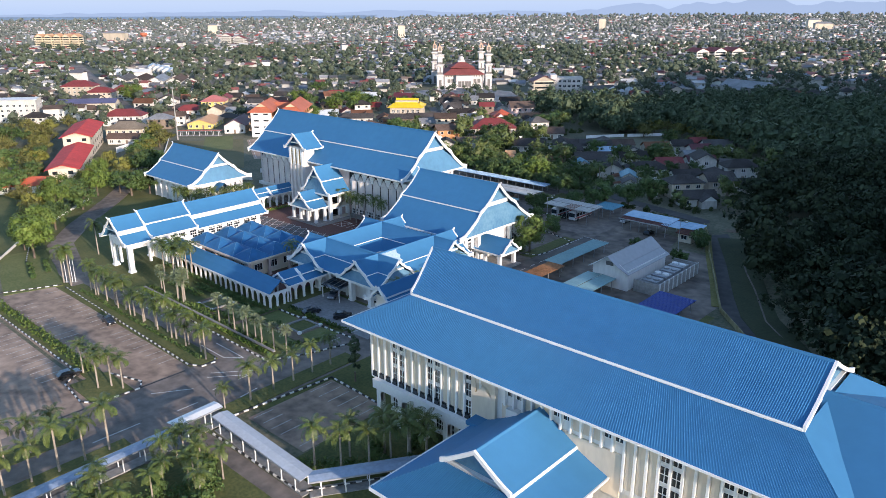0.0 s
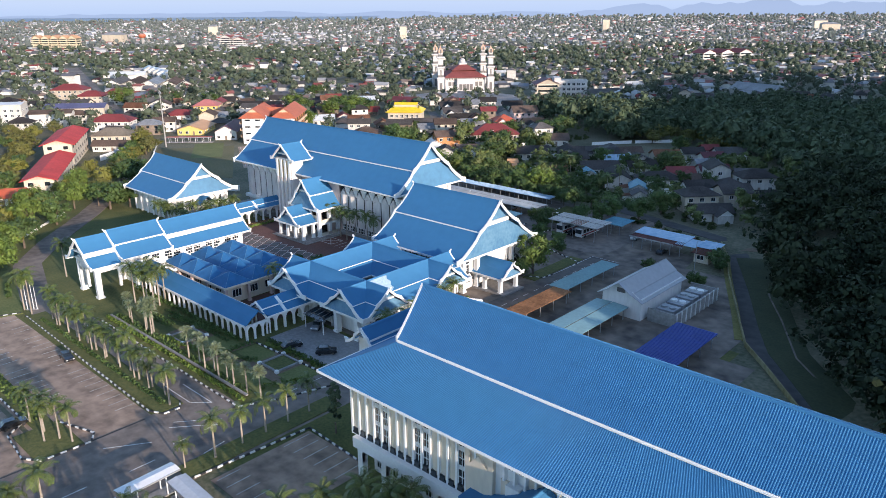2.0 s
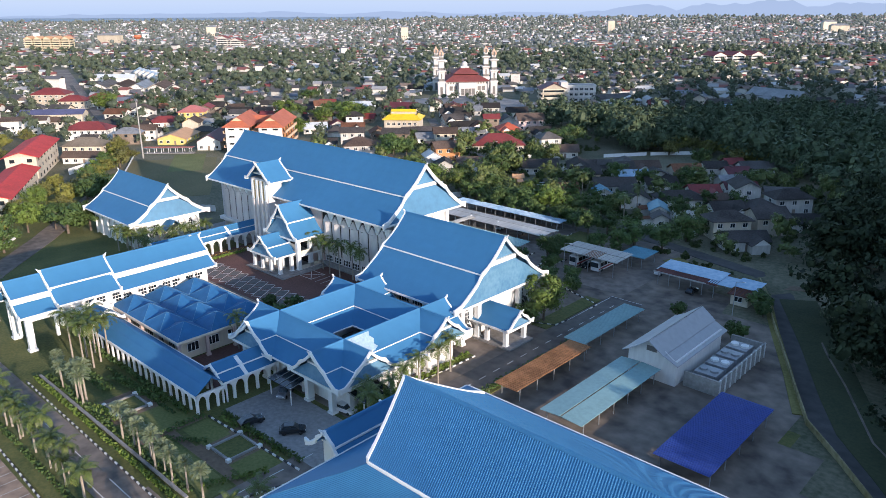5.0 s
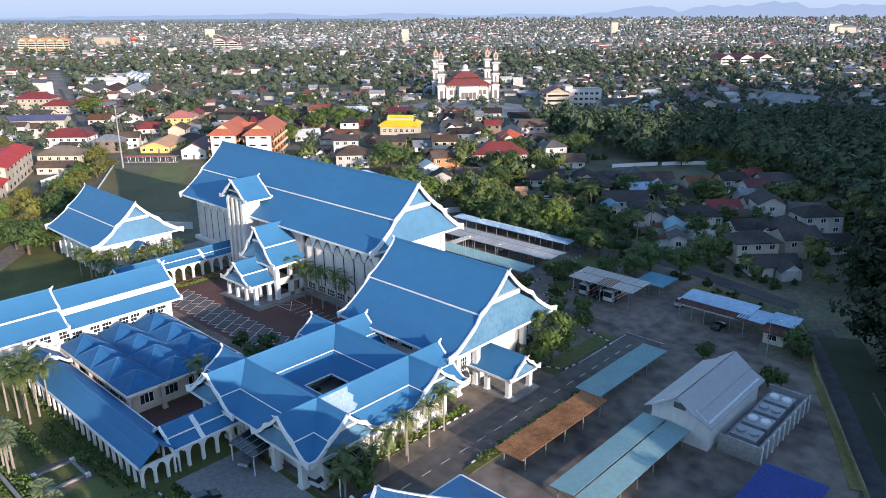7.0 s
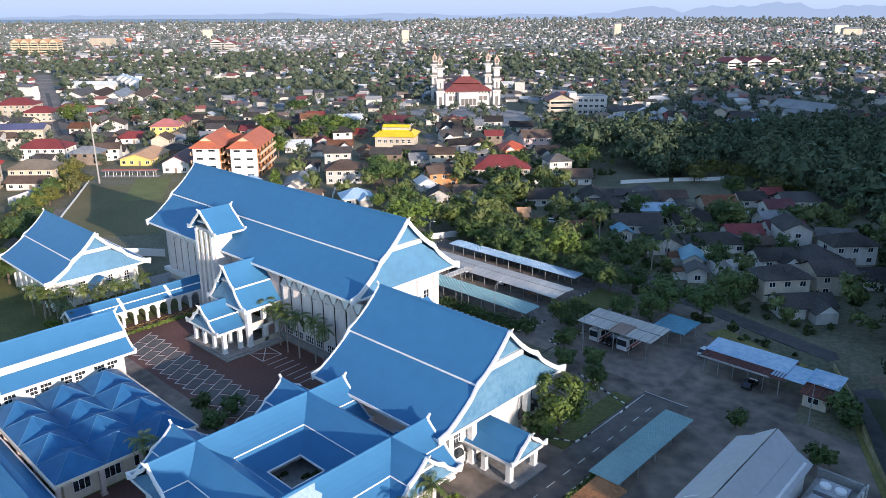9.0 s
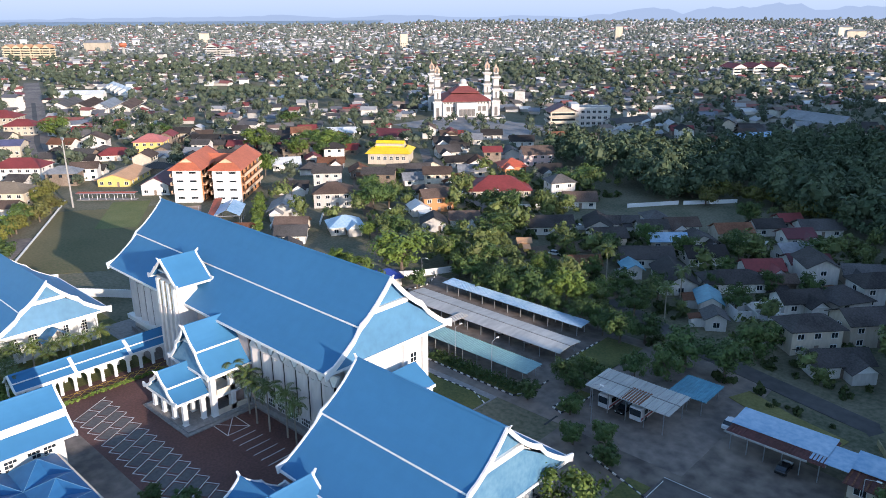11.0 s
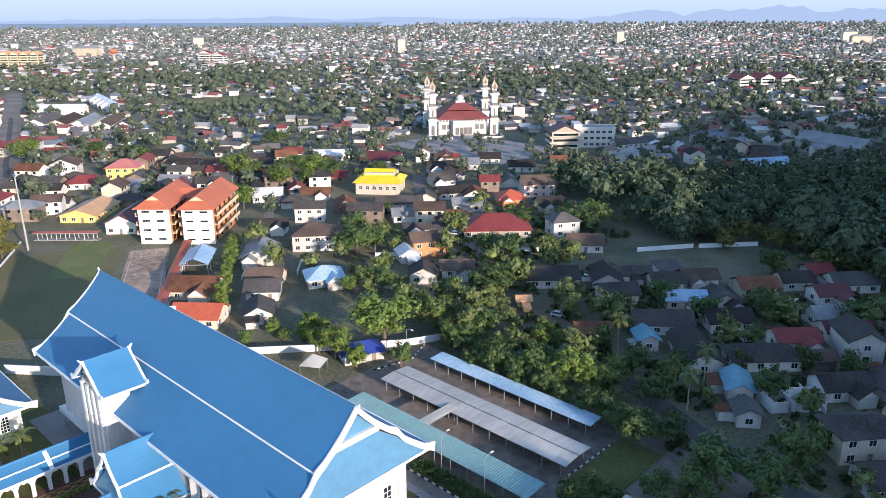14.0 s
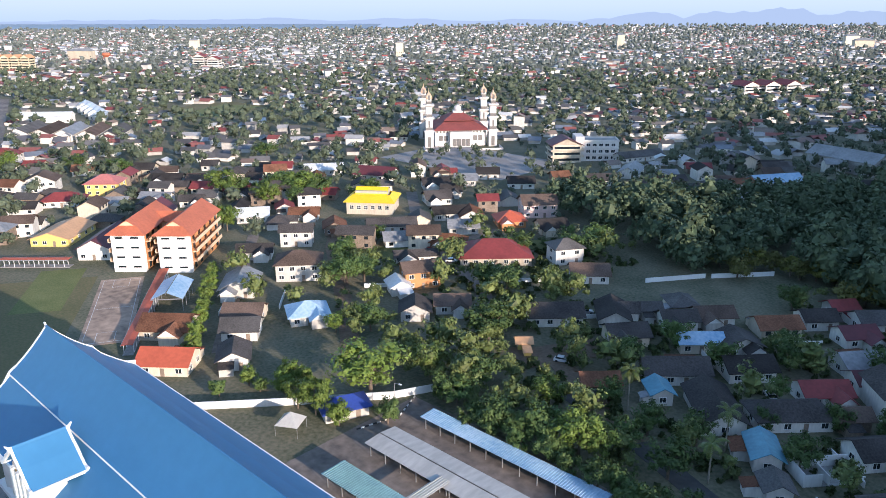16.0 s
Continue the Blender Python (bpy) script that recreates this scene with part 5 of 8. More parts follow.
house(-219, 317.5, 40, 11.5, 9, 1, 'brown', 'white', 'gable', 'w')
house(-208, 282.5, 45, 14.5, 9, 1, 'dark', 'white', 'gable', 'w')
house(-196, 293.5, 127, 13, 8, 1, 'dark', 'white', 'gable', 'w')
house(-186.5, 284, 50, 10, 8, 1, 'dark', 'cream', 'gable', 'w')
house(-190, 303, 45, 5.5, 5, 1, 'grey', 'white', 'gable', 'w')
house(-181, 302, 47, 9, 7, 1, 'dark', 'white', 'gable', 'w')
house(-175.2, 311, 47, 10, 7, 1, 'brown', 'white', 'gable', 'w')
house(-170.5, 292.5, 42, 10.5, 6, 1, 'tin_blue', 'cream', 'gable', 'w')
house(-163, 298, 47, 10, 8, 1, 'dark', 'white', 'gable', 'd')
house(-168, 274, 42, 14.5, 8.5, 1, 'dark', 'white', 'gable', 'w')
house(-165.5, 262, 135, 6, 4.5, 1, 'teal', 'white', 'gable', 'w')
house(-153.5, 263.5, 130, 16, 8.5, 1, 'dark', 'white', 'gable', 'w')
house(-156, 286.5, 47, 11, 8, 1, 'dark', 'white', 'gable', 'w')
house(-141, 271.5, 45, 15.5, 8, 1, 'dark', 'white', 'hip', 'w')
house(-139.5, 254, 122, 8.5, 5, 1, 'teal', 'white', 'gable', 'w')
house(-133.5, 244, 125, 5, 4.5, 1, 'grey', 'white', 'gable', 'w')
house(-177.5, 256.5, 45, 8, 6, 1, 'rust', 'brownw', 'gable', 'w')
house(-139, 286, 45, 10, 7, 1, 'red', 'white', 'gable', 'w')
house(-137, 307, 50, 10.5, 8, 1, 'tin_grey', 'white', 'gable', 'w')
house(-131.5, 299.8, 45, 11, 6.5, 1, 'maroon', 'white', 'gable', 'w')
house(-153.5, 328, 47, 9, 7, 1, 'dark', 'white', 'gable', 'w')
house(-142.5, 323.5, 50, 9, 7, 1, 'maroon', 'white', 'gable', 'w')
house(-151, 340.5, 50, 7, 6, 1, 'red', 'white', 'gable', 'w')
house(-140.5, 338, 45, 13, 8, 1, 'grey', 'white', 'gable', 'w')
house(-126.5, 291.5, 128, 11, 8, 2, 'dark', 'white', 'gable', 'w')
house(-131, 278.5, 45, 6.5, 5, 1, 'brown', 'brownw', 'gable', 'w')
house(-123.5, 268.5, 50, 10, 7, 1, 'dark', 'white', 'gable', 'w')
house(-238.5, 258.5, 45, 8, 8, 1, 'dark', 'white', 'gable', 'd')
house(-234, 269, 45, 9.5, 7, 1, 'brown', 'white', 'gable', 'w')
house(-255.5, 268.3, 60, 6, 7, 1, 'tin_white', 'white', 'gable', 'd')
kiosk = house(-203.3, 262.5, 45, 3.2, 2.6, 1, "peach", "yellow", "gable", "w", 2.2)
kiosk["label"] = "small yellow roadside kiosk with a peach roof"

# roofless house among the village gardens
ruin = thing("ruined_house", "roofless white house shell with broken walls", "house", at=(-129.0, 256.8, 0), rz=48)
for q in ((-6, 6, 3.0, 3.2, 0, 2.4), (-6, -5.8, -3.0, 3.0, 0, 2.9), (5.8, 6, -1.0, 3.0, 0, 2.2), (-5.8, -2.4, -3.0, -2.8, 0, 2.6), (2.0, 5.8, -3.0, -2.8, 0, 1.7), (-1.0, -0.8, -2.8, 3.0, 0, 2.0)):
    part("broken_wall", boxes(q), WALL, ruin)
part("floor_slab", boxes((-6, 6, -3, 3.2, -0.2, 0.12)), CONC, ruin)

vr = random.Random(9)
for x, y in ((-117, 300), (-116, 278), (-160, 316), (-186, 314), (-284, 330), (-293, 345), (-342, 285), (-345, 300)):
    house(x, y, 47 + vr.choice((0, 90, 12, -14)), 8 + 4 * vr.random(), 7 + 3 * vr.random(), 1, vr.choice(("dark", "grey", "dark", "rust", "brown", "tin_grey")), vr.choice(("white", "white", "cream")), vr.choice(("gable", "gable", "hip")), "w", None, True)

# school flats with orange roofs
def flats(x, y, rz, w, d, floors, roof, wall, label, rise=4.0, plain=False):
    t = thing("apartment_block", label, "building", at=(x, y, 0), rz=rz)
    hz = floors * 3.3
    part("wall", boxes((-w / 2, w / 2, -d / 2, d / 2, 0, hz)), WALLS[wall], t)
    bm = bmesh.new()
    for s in (-1, 1):
        band(bm, [(0, -d / 2 - 1.2, hz + rise), (0, d / 2 + 1.2, hz + rise)], [(s * (w / 2 + 1.4), -d / 2 - 1.2, hz - 0.2), (s * (w / 2 + 1.4), d / 2 + 1.2, hz - 0.2)], 0.2)
    part("roof", bm, ROOFS[roof], t)
    for s in (-1, 1):
        bm = bmesh.new()
        prism(bm, [(-w / 2, s * d / 2, hz), (w / 2, s * d / 2, hz), (0, s * d / 2, hz + rise - 0.5)], (0, -0.3 * s, 0))
        part("gable_wall", bm, WALLS[wall], t)
    if plain:
        # only paired windows in the end wall and a shaded gallery along one side
        pane = as_mesh(boxes((-0.9, 0.9, -0.06, 0.02, 1.0, 2.4)), "window", GLASS)
        for f in range(floors):
            for x in (-0.28 * w, 0.28 * w):
                piece("window", pane, t, pose(x, -d / 2, 3.3 * f))
            for k in range(int(d / 6)):
                for s in (-1, 1):
                    piece("window", pane, t, pose(s * w / 2, -d / 2 + 4 + 6 * k, 3.3 * f, 0, 0, 90 * s))
        return t
    bal = as_mesh(boxes((-w / 2 - 1.4, w / 2 + 1.4, -1.2, 0, -0.15, 0.0), (-w / 2 - 1.4, w / 2 + 1.4, -1.2, -1.08, 0, 1.0)), "balcony", WALLS[wall])
    glz = as_mesh(boxes((-w / 2 + 0.8, w / 2 - 0.8, -0.06, 0.02, 1.1, 2.4)), "window", GLASS)
    sid = as_mesh(boxes((-d / 2 + 0.8, d / 2 - 0.8, -1.3, 0, -0.15, 0.0), (-d / 2 + 0.8, d / 2 - 0.8, -1.3, -1.18, 0, 1.0)), "balcony", WALLS[wall])
    sgl = as_mesh(boxes((-d / 2 + 1.5, d / 2 - 1.5, -0.06, 0.02, 1.0, 2.3)), "window", GLASS)
    for f in range(floors):
        z = 3.3 * f
        piece("window", glz, t, pose(0, -d / 2, z))
        if f:
            piece("balcony", bal, t, pose(0, -d / 2, z))
        for s in (-1, 1):
            piece("window", sgl, t, pose(s * w / 2, 0, z, 0, 0, 90 * s))
            if f:
                piece("balcony", sid, t, pose(s * w / 2, 0, z, 0, 0, 90 * s))
    return t


def school_flats(x, y, rz, w, d, floors, label):
    """Four-storey flats: white front with paired slit windows, orange sides with galleries, tiled roof hipped in front with a small gablet."""
    t = thing("apartment_block", label, "building", "school flats", at=(x, y, 0), rz=rz)
    hz = floors * 3.3
    part("wall", boxes((-w / 2, w / 2, -d / 2, d / 2, 0, hz)), TRIM, t)
    for s in (-1, 1):
        part("side_wall", boxes((s * w / 2 - 0.03, s * w / 2 + 0.03, -d / 2 + 1.6, d / 2 - 0.4, 0, hz - 0.3)), WALLS["orange"], t)
    W, ez, zr, yf, yg, D = w / 2 + 1.3, hz - 0.2, hz + 4.2, -d / 2 - 1.3, -d / 2 + 1.7, d / 2 + 1.0
    zg, Wg = ez + (zr - ez) * 0.55, W * 0.45
    slopes = [([(-Wg, yg, zg), (Wg, yg, zg)], [(-W, yf, ez), (W, yf, ez)])]
    for s in (-1, 1):
        slopes += [([(0, yg - 0.5, zr), (0, D, zr)], [(s * Wg, yg - 0.5, zg), (s * Wg, D, zg)]), ([(s * Wg, yg, zg), (s * Wg, D, zg)], [(s * W, yf, ez), (s * W, D, ez)])]
    for top, low in slopes:
        bm = bmesh.new()
        band(bm, top, low, 0.18)
        part("roof_slope", bm, ROOFS["orange"], t)
    for y0, wd, zt, zl in ((yg, Wg, zr - 0.4, zg), (d / 2 - 0.3, w / 2, zr - 0.5, hz)):
        bm = bmesh.new()
        prism(bm, [(-wd, y0, zl), (wd, y0, zl), (0, y0, zt)], (0, 0.25, 0))
        part("gable_wall", bm, WALLS["peachw"], t)
    slit = as_mesh(boxes((-1.3, 1.3, -0.08, 0.05, 1.5, 2.3)), "window", GLASS)
    hood = as_mesh(boxes((-1.5, 1.5, -0.7, 0.0, 2.35, 2.5)), "window_hood", TRIM)
    gal = as_mesh(boxes((-d / 2 + 2.2, d / 2 - 1.0, -1.5, 0, -0.2, 0.0), (-d / 2 + 2.2, d / 2 - 1.0, -1.5, -1.35, 0, 1.05)), "gallery", WALLS["peachw"])
    dark = as_mesh(boxes((-1.0, 1.0, -0.08, 0.05, 0.6, 2.5)), "window", GLASS)
    for f in range(floors):
        z = 3.3 * f
        for u in (-w * 0.24, w * 0.24):
            q = piece("window", slit, t, pose(u, -d / 2, z))
            piece("window_hood", hood, q, Matrix.Identity(4))
        for s in (-1, 1):
            if f:
                piece("gallery", gal, t, pose(s * w / 2, 0, z, 0, 0, 90 * s))
            for i in range(5):
                piece("window", dark, t, pose(s * (w / 2 + 0.02), -d / 2 + 4 + i * (d - 7) / 4, z, 0, 0, 90 * s))
    return t


WALLS["yellowp"] = mat("pale_yellow_wall", (0.60, 0.52, 0.37), 0.75, 0.1, 2, 14)
WALLS["peachw"] = mat("pale_peach_wall", (0.70, 0.50, 0.33), 0.75, 0.1, 2, 14)
school_flats(-343.0, 230.5, 43, 10.5, 27, 4, "white-fronted four-storey school flats with an orange tiled roof")
school_flats(-332.5, 242.0, 43, 10.5, 31, 4, "white-fronted four-storey school flats with an orange tiled roof")
link = thing("link_building", "orange-roofed stair link between the two school flats", "building", at=(-341.5, 240.5, 0), rz=43)
part("wall", boxes((-4, 4, -2.5, 2.5, 0, 12.6)), WALLS["peachw"], link)
for s in (-1, 1):
    bm = bmesh.new()
    band(bm, [(-5.6, 0, 15.6), (5.6, 0, 15.6)], [(-5.6, s * 3.6, 12.6), (5.6, s * 3.6, 12.6)], 0.15)
    part("roof_slope", bm, ROOFS["orange"], link)
flats(-365, 246, 43, 9, 14, 3, "maroon", "white", "white school block with a maroon roof")
house(-389.5, 221.0, 43, 14, 22, 1, "peach", "yellow", "gable", "d", 3.0, rise=2.4)
house(-363.0, 226.0, 45, 11, 24, 1, "maroon", "white", "gable", "d", 4.2, rise=3.2)
# two long red-roofed buildings
flats(-321.5, 118.8, 61, 9.8, 51, 2, "bright_red", "cream", "cream two-storey building with a bright red roof", 1.7, True)
flats(-368, 143.8, 59.5, 11.2, 43, 3, "bright_red", "cream", "cream three-storey building with a bright red roof", 2.0, True)
house(-490, 157, 52, 24, 11, 4, "tin_white", "white", "gable", "w", 13.5, rise=0.8)
house(-472, 177, 56, 22, 10, 2, "brown", "white", "gable", "w", 8.0, rise=1.6)
house(-486, 197, 50, 34, 11, 2, "purple", "cream", "gable", "w", 8.0, rise=2.2)
house(-560, 255, 50, 16, 12, 2, "red", "white", "hip", "w")
# white sheds along the town road
house(-712, 332, 47, 40, 10, 1, "tin_white", "white", "gable", "w", 5.0, plain=True)
for k in range(5):
    house(-760 + 17 * k, 381 - 4 * k, 62, 9, 26, 1, "tin_white", "white", "gable", "d", 5.0, plain=True)
# yellow-roofed community hall
yh = thing("community_hall", "cream hall with a bright yellow stepped roof", "building", at=(-334.5, 328.5, 0), rz=37)
part("wall", boxes((-9.8, 9.8, -8, 8, 0, 5.4)), WALLS["cream"], yh)
for s in (-1, 1):
    for top, low in (([(-7, 0, 10.2), (7, 0, 10.2)], [(-7, s * 4.2, 7.8), (7, s * 4.2, 7.8)]), ([(-8, s * 3.9, 7.5), (8, s * 3.9, 7.5)], [(-11, s * 9.2, 5.4), (11, s * 9.2, 5.4)]), ([(s * 8, -3.9, 7.5), (s * 8, 3.9, 7.5)], [(s * 11, -9.2, 5.4), (s * 11, 9.2, 5.4)])):
        bm = bmesh.new()
        band(bm, top, low, 0.15)
        part("roof_sheet", bm, ROOFS["yellow"], yh)
part("upper_wall", boxes((-6.8, 6.8, -3.8, 3.8, 5, 9)), WALLS["cream"], yh)
windows(yh, [(x, -8.02, 2.2) for x in (-7.5, -4.5, -1.5, 1.5, 4.5, 7.5)], 1.6, 1.6, 2, 2)

# mosque
MOSR = mat("brownish_red_tile", (0.21, 0.055, 0.048), 0.75, 0.2, 2, 14, bump=0.02)
MOSW = mat("off_white_render", (0.50, 0.475, 0.455), 0.8, 0.2, 0.5, 8, col2=(0.62, 0.59, 0.565))
MOSG = mat("tarnished_gold_cap", (0.50, 0.34, 0.24), 0.5, 0.2, 2, 10)
mos = thing("mosque", "white mosque with a red tiered roof and tall minarets", "mosque", at=(-420, 478, 0), rz=50)
part("wall", boxes((-16, 16, -13, 17, 0, 10.5)), MOSW, mos)
part("porch", boxes((-7, 7, -17, -13, 0, 9.5)), MOSW, mos)
bm = bmesh.new()
for r0, z0, r1, z1 in ((17.5, 10.4, 9.5, 14.6), (10, 15.4, 3.2, 19.2)):
    c0 = [(-r0, -r0 + 2, z0), (r0, -r0 + 2, z0), (r0, r0 + 2, z0), (-r0, r0 + 2, z0)]
    c1 = [(-r1, -r1 + 2, z1), (r1, -r1 + 2, z1), (r1, r1 + 2, z1), (-r1, r1 + 2, z1)]
    for i in range(4):
        bm = bmesh.new()
        band(bm, [c1[i], c1[(i + 1) % 4]], [c0[i], c0[(i + 1) % 4]], 0.3)
        part("roof_slope", bm, MOSR, mos)
part("lantern", boxes((-3, 3, -1, 5, 18.9, 20.4)), MOSW, mos)
bm = bmesh.new()
bmesh.ops.create_uvsphere(bm, u_segments=16, v_segments=8, radius=2.4, matrix=pose(0, 2, 21.6))
part("dome", bm, MOSW, mos)
slot = as_mesh(boxes((-0.42, 0.42, -0.15, 0.05, 0, 1.1)), "window", SHADE)
for i in range(-7, 8):
    piece("window", slot, mos, pose(i * 2.1, -13, 8.4))
for x in (-12.4, -9.2, 9.2, 12.4):
    piece("window", as_mesh(boxes((-1.2, 1.2, -0.15, 0.05, 0, 3.2)), "window", SHADE), mos, pose(x, -13, 3.4))
part("porch_panel", boxes((-5.6, 5.6, -17.2, -16.9, 5.8, 8.8)), TRIM, mos)
part("cornice", boxes((-16.5, 16.5, -13.5, 17.5, 9.9, 10.5)), MOSW, mos)
bm = bmesh.new()
BS = 0.9
stack(bm, [(r_, z_ * BS) for r_, z_ in [(2.6, 0), (2.6, 10), (2.9, 10.2), (2.9, 10.8), (2.2, 11), (2.2, 19), (2.6, 19.2), (2.6, 19.8), (1.9, 20), (1.9, 27.5), (2.4, 27.7), (2.4, 28.2), (1.5, 28.4), (1.5, 33), (1.7, 33.3), (1.2, 35), (0.05, 38)]])
mina = as_mesh(bm, "minaret", MOSW)
bm = bmesh.new()
stack(bm, [(1.3, 29.2), (1.75, 29.9), (1.9, 30.8), (1.4, 32.2), (0.5, 33.4), (0.12, 34.6), (0.05, 36.2)])
cap = as_mesh(bm, "cap", MOSG)
bm = bmesh.new()
stack(bm, [(2.5, 0), (3.15, 0.5), (3.15, 1.3), (2.9, 1.3)])
gallery = as_mesh(bm, "gallery", MOSW)
# dark rings and slabs stand for the shade in the minarets' openings
recess = []
for z, r in ((10.75, 2.25), (18.8, 1.95), (26.6, 1.55)):
    bm = bmesh.new()
    stack(bm, [(r, z), (r, z + 1.7)])
    recess.append(as_mesh(bm, "recess", SHADE))
opens = [as_mesh(boxes(q), "opening", SHADE) for q in ((-1.0, 1.0, -2.75, 2.75, 0.5, 6.5), (-0.5, 0.5, -2.3, 2.3, 12.5, 16.5), (-0.6, 0.6, -1.98, 1.98, 29.0, 32.0))]
for x, y in ((-20, -14), (20, -14), (-20, 20), (20, 20)):
    p = piece("minaret", mina, mos, pose(x, y, 0))
    for q in opens:
        piece("opening", q, p, Matrix.Identity(4))
    piece("cap", cap, p, Matrix.Identity(4))
    for z, q in zip((9.3, 17.4, 25.2), recess):
        piece("gallery", gallery, p, pose(0, 0, z))
        piece("recess", q, p, Matrix.Identity(4))
# arcade along the front, its shade set in as dark slabs; low court walls
arch = as_mesh(boxes((-1.1, 1.1, -0.2, 0.05, 0, 4.6)), "arch", SHADE)
for x in (-4.2, -1.4, 1.4, 4.2):
    piece("arch", arch, mos, pose(x, -17.2, 0.6))
bm = boxes((-24, -9, -30, -29.5, 0, 1.3), (9, 24, -30, -29.5, 0, 1.3), (-24, -23.5, -30, -18, 0, 1.3), (23.5, 24, -30, -18, 0, 1.3))
part("court_wall", bm, MOSW, mos)
sheet("mosque_court", PAVE, "grey paved court before the mosque", -420, -330, 410, 470, 0.05)
flats(-336, 475, 48, 16, 14, 3, "maroon", "cream", "cream three-storey building with a maroon roof")
wb = thing("office_building", "white flat-roofed three-storey building with a stair tower", "building", at=(-325, 490, 0), rz=42)
part("wall", boxes((-12, 12, -6, 6, -0.3, 11)), MOSW, wb)
part("stair_tower", boxes((-12.4, -7.5, -6.6, 6.2, -0.3, 14)), MOSW, wb)
part("roof_slab", boxes((-7.4, 12.2, -6.2, 6.2, 11.004, 11.25)), CONC, wb)
for q in ((-7.4, 12.3, -6.35, -6.1, 10.9, 12.0), (-7.4, 12.3, 6.1, 6.35, 10.9, 12.0), (12.05, 12.35, -6.1, 6.1, 10.9, 12.0)):
    part("parapet", boxes(q), MOSW, wb)
for z in (3.6, 7.2):
    part("floor_ledge", boxes((-7.4, 12.2, -6.7, -6.0, z, z + 0.35)), MOSW, wb)
windows(wb, [(x, -6.02, z) for x in (-5, -1.5, 2, 5.5, 9) for z in (1.2, 4.8, 8.4)], 2.2, 1.6, 2, 1)
house(-210, 556, 342 - 360, 38, 16, 1, "tin_grey", "grey", "gable", "w", 7)

# far landmarks
for i in range(5):
    flats(-1258 + 11 * i, 458 + 9 * i, 39, 11, 14, 6, "peach", "yellowp", "tall pale yellow flats far across the town")
flats(-1110, 690, 39, 16, 14, 5, "red", "white", "white and red flats far across the town")
flats(-1094, 703, 39, 16, 14, 4, "red", "white", "white and red flats far across the town")
wtw = thing("water_tower", "orange-topped concrete water tower", "tower", at=(-1204, 596, 0))
bm = bmesh.new()
tube(bm, (0, 0, 0), (0, 0, 16), 2.2, 2.0, 10)
part("shaft", bm, CONC, wtw)
bm = bmesh.new()
tube(bm, (0, 0, 16), (0, 0, 19), 3.0, 6.0, 12)
tube(bm, (0, 0, 19), (0, 0, 22), 6.0, 5.0, 12)
part("tank", bm, ROOFS["orange"], wtw)
for i in range(3):
    flats(-394 + 13 * i, 874 + 20 * i, 58, 16, 22, 3, "red", "white", "white school block with a red roof across the town")
for x, y, w, h in ((-1091, 1069, 12, 24), (-560, 1900, 40, 16), (-602, 1967, 30, 22), (-900, 1500, 14, 30), (-1500, 900, 16, 22), (-1400, 640, 40, 16)):
    house(x, y, 40, w, 14, 3, "tin_grey", "cream", "hip", "w", h, True)
for i in range(5):
    house(-655 + 14 * i, 300 + 9 * i, 52, 12, 40, 1, ("grey", "brown", "tin_grey", "brown", "grey")[i], "white", "gable", "d", 4.5, True)

# compound mast
mast = thing("mast", "tall slender pale steel mast", "mast", at=(-359.5, 187, 0))
bm = bmesh.new()
tube(bm, (0, 0, 0), (0, 0, 26.5), 0.38, 0.2, 10)
part("pole", bm, CONC, mast)
part("head", boxes((-1.2, 1.2, -0.2, 0.2, 26, 26.8)), METAL, mast)

# white boundary walls
def fence(name, label, pts, h=2.0, material=None):
    bm = bmesh.new()
    for (xa, ya), (xb, yb) in zip(pts, pts[1:]):
        d = Vector((xb - xa, yb - ya, 0))
        n = Vector((-d.y, d.x, 0)).normalized() * 0.12
        za, zb = height(xa, ya), height(xb, yb)
        prism(bm, [(xa - n.x, ya - n.y, za - 0.2), (xb - n.x, yb - n.y, zb - 0.2), (xb - n.x, yb - n.y, zb + h), (xa - n.x, ya - n.y, za + h)], n * 2)
    return solo(name, bm, material or WALL, label, "wall", kind="structure")


fence("wall_1", "long white boundary wall before the wood", [(-204, 327), (-192, 344)], 1.5, TRIM)
fence("wall_2", "long white boundary wall before the wood", [(-190.5, 345), (-176.5, 361)], 1.5, TRIM)
MOSSW = mat("mossy_yellowed_wall", (0.17, 0.145, 0.055), 0.9, 0.35, 1.5, 12, col2=(0.32, 0.285, 0.16))
fence("wall_3", "pale compound wall along the lane", [(-32, 121), (-44, 135), (-53.5, 146.2), (-60.4, 153.8), (-66.1, 164.9), (-72.1, 176.8), (-80.1, 192.4), (-84.5, 203), (-91.5, 215)], 1.1, MOSSW)
for n_, (x, y, a, L) in enumerate(((-200, 292, 47, 12), (-166, 288, 137, 9), (-150, 258, 47, 10), (-127, 262, 137, 12), (-118, 252, 47, 9), (-124, 244, 137, 10), (-152, 312, 47, 12), (-186, 306, 137, 9), (-262, 268, 47, 12), (-276, 240, 137, 14), (-285, 226, 137, 16), (-232, 302, 47, 12))):
    ca, sa = math.cos(radians(a)) * L / 2, math.sin(radians(a)) * L / 2
    fence("garden_wall_%d" % (n_ + 1), "low whitewashed garden wall between village houses", [(x - ca, y - sa), (x + ca, y + sa)], 1.3, TRIM)
fence("wall_5", "low white wall along the sports field", [(-296, 143), (-305.6, 148.8), (-338, 168.6), (-371, 188.5)], 0.7, TRIM)
fence("wall_7", "white retaining wall below the grey-roofed house", [(-349, 150), (-358, 163), (-366, 172)], 2.6, TRIM)
fence("wall_8", "low pale wall along the road past the lawns", [(-213, 51), (-221, 57.5), (-236, 68.5), (-251, 83.5), (-270, 103)], 0.7, WALL)
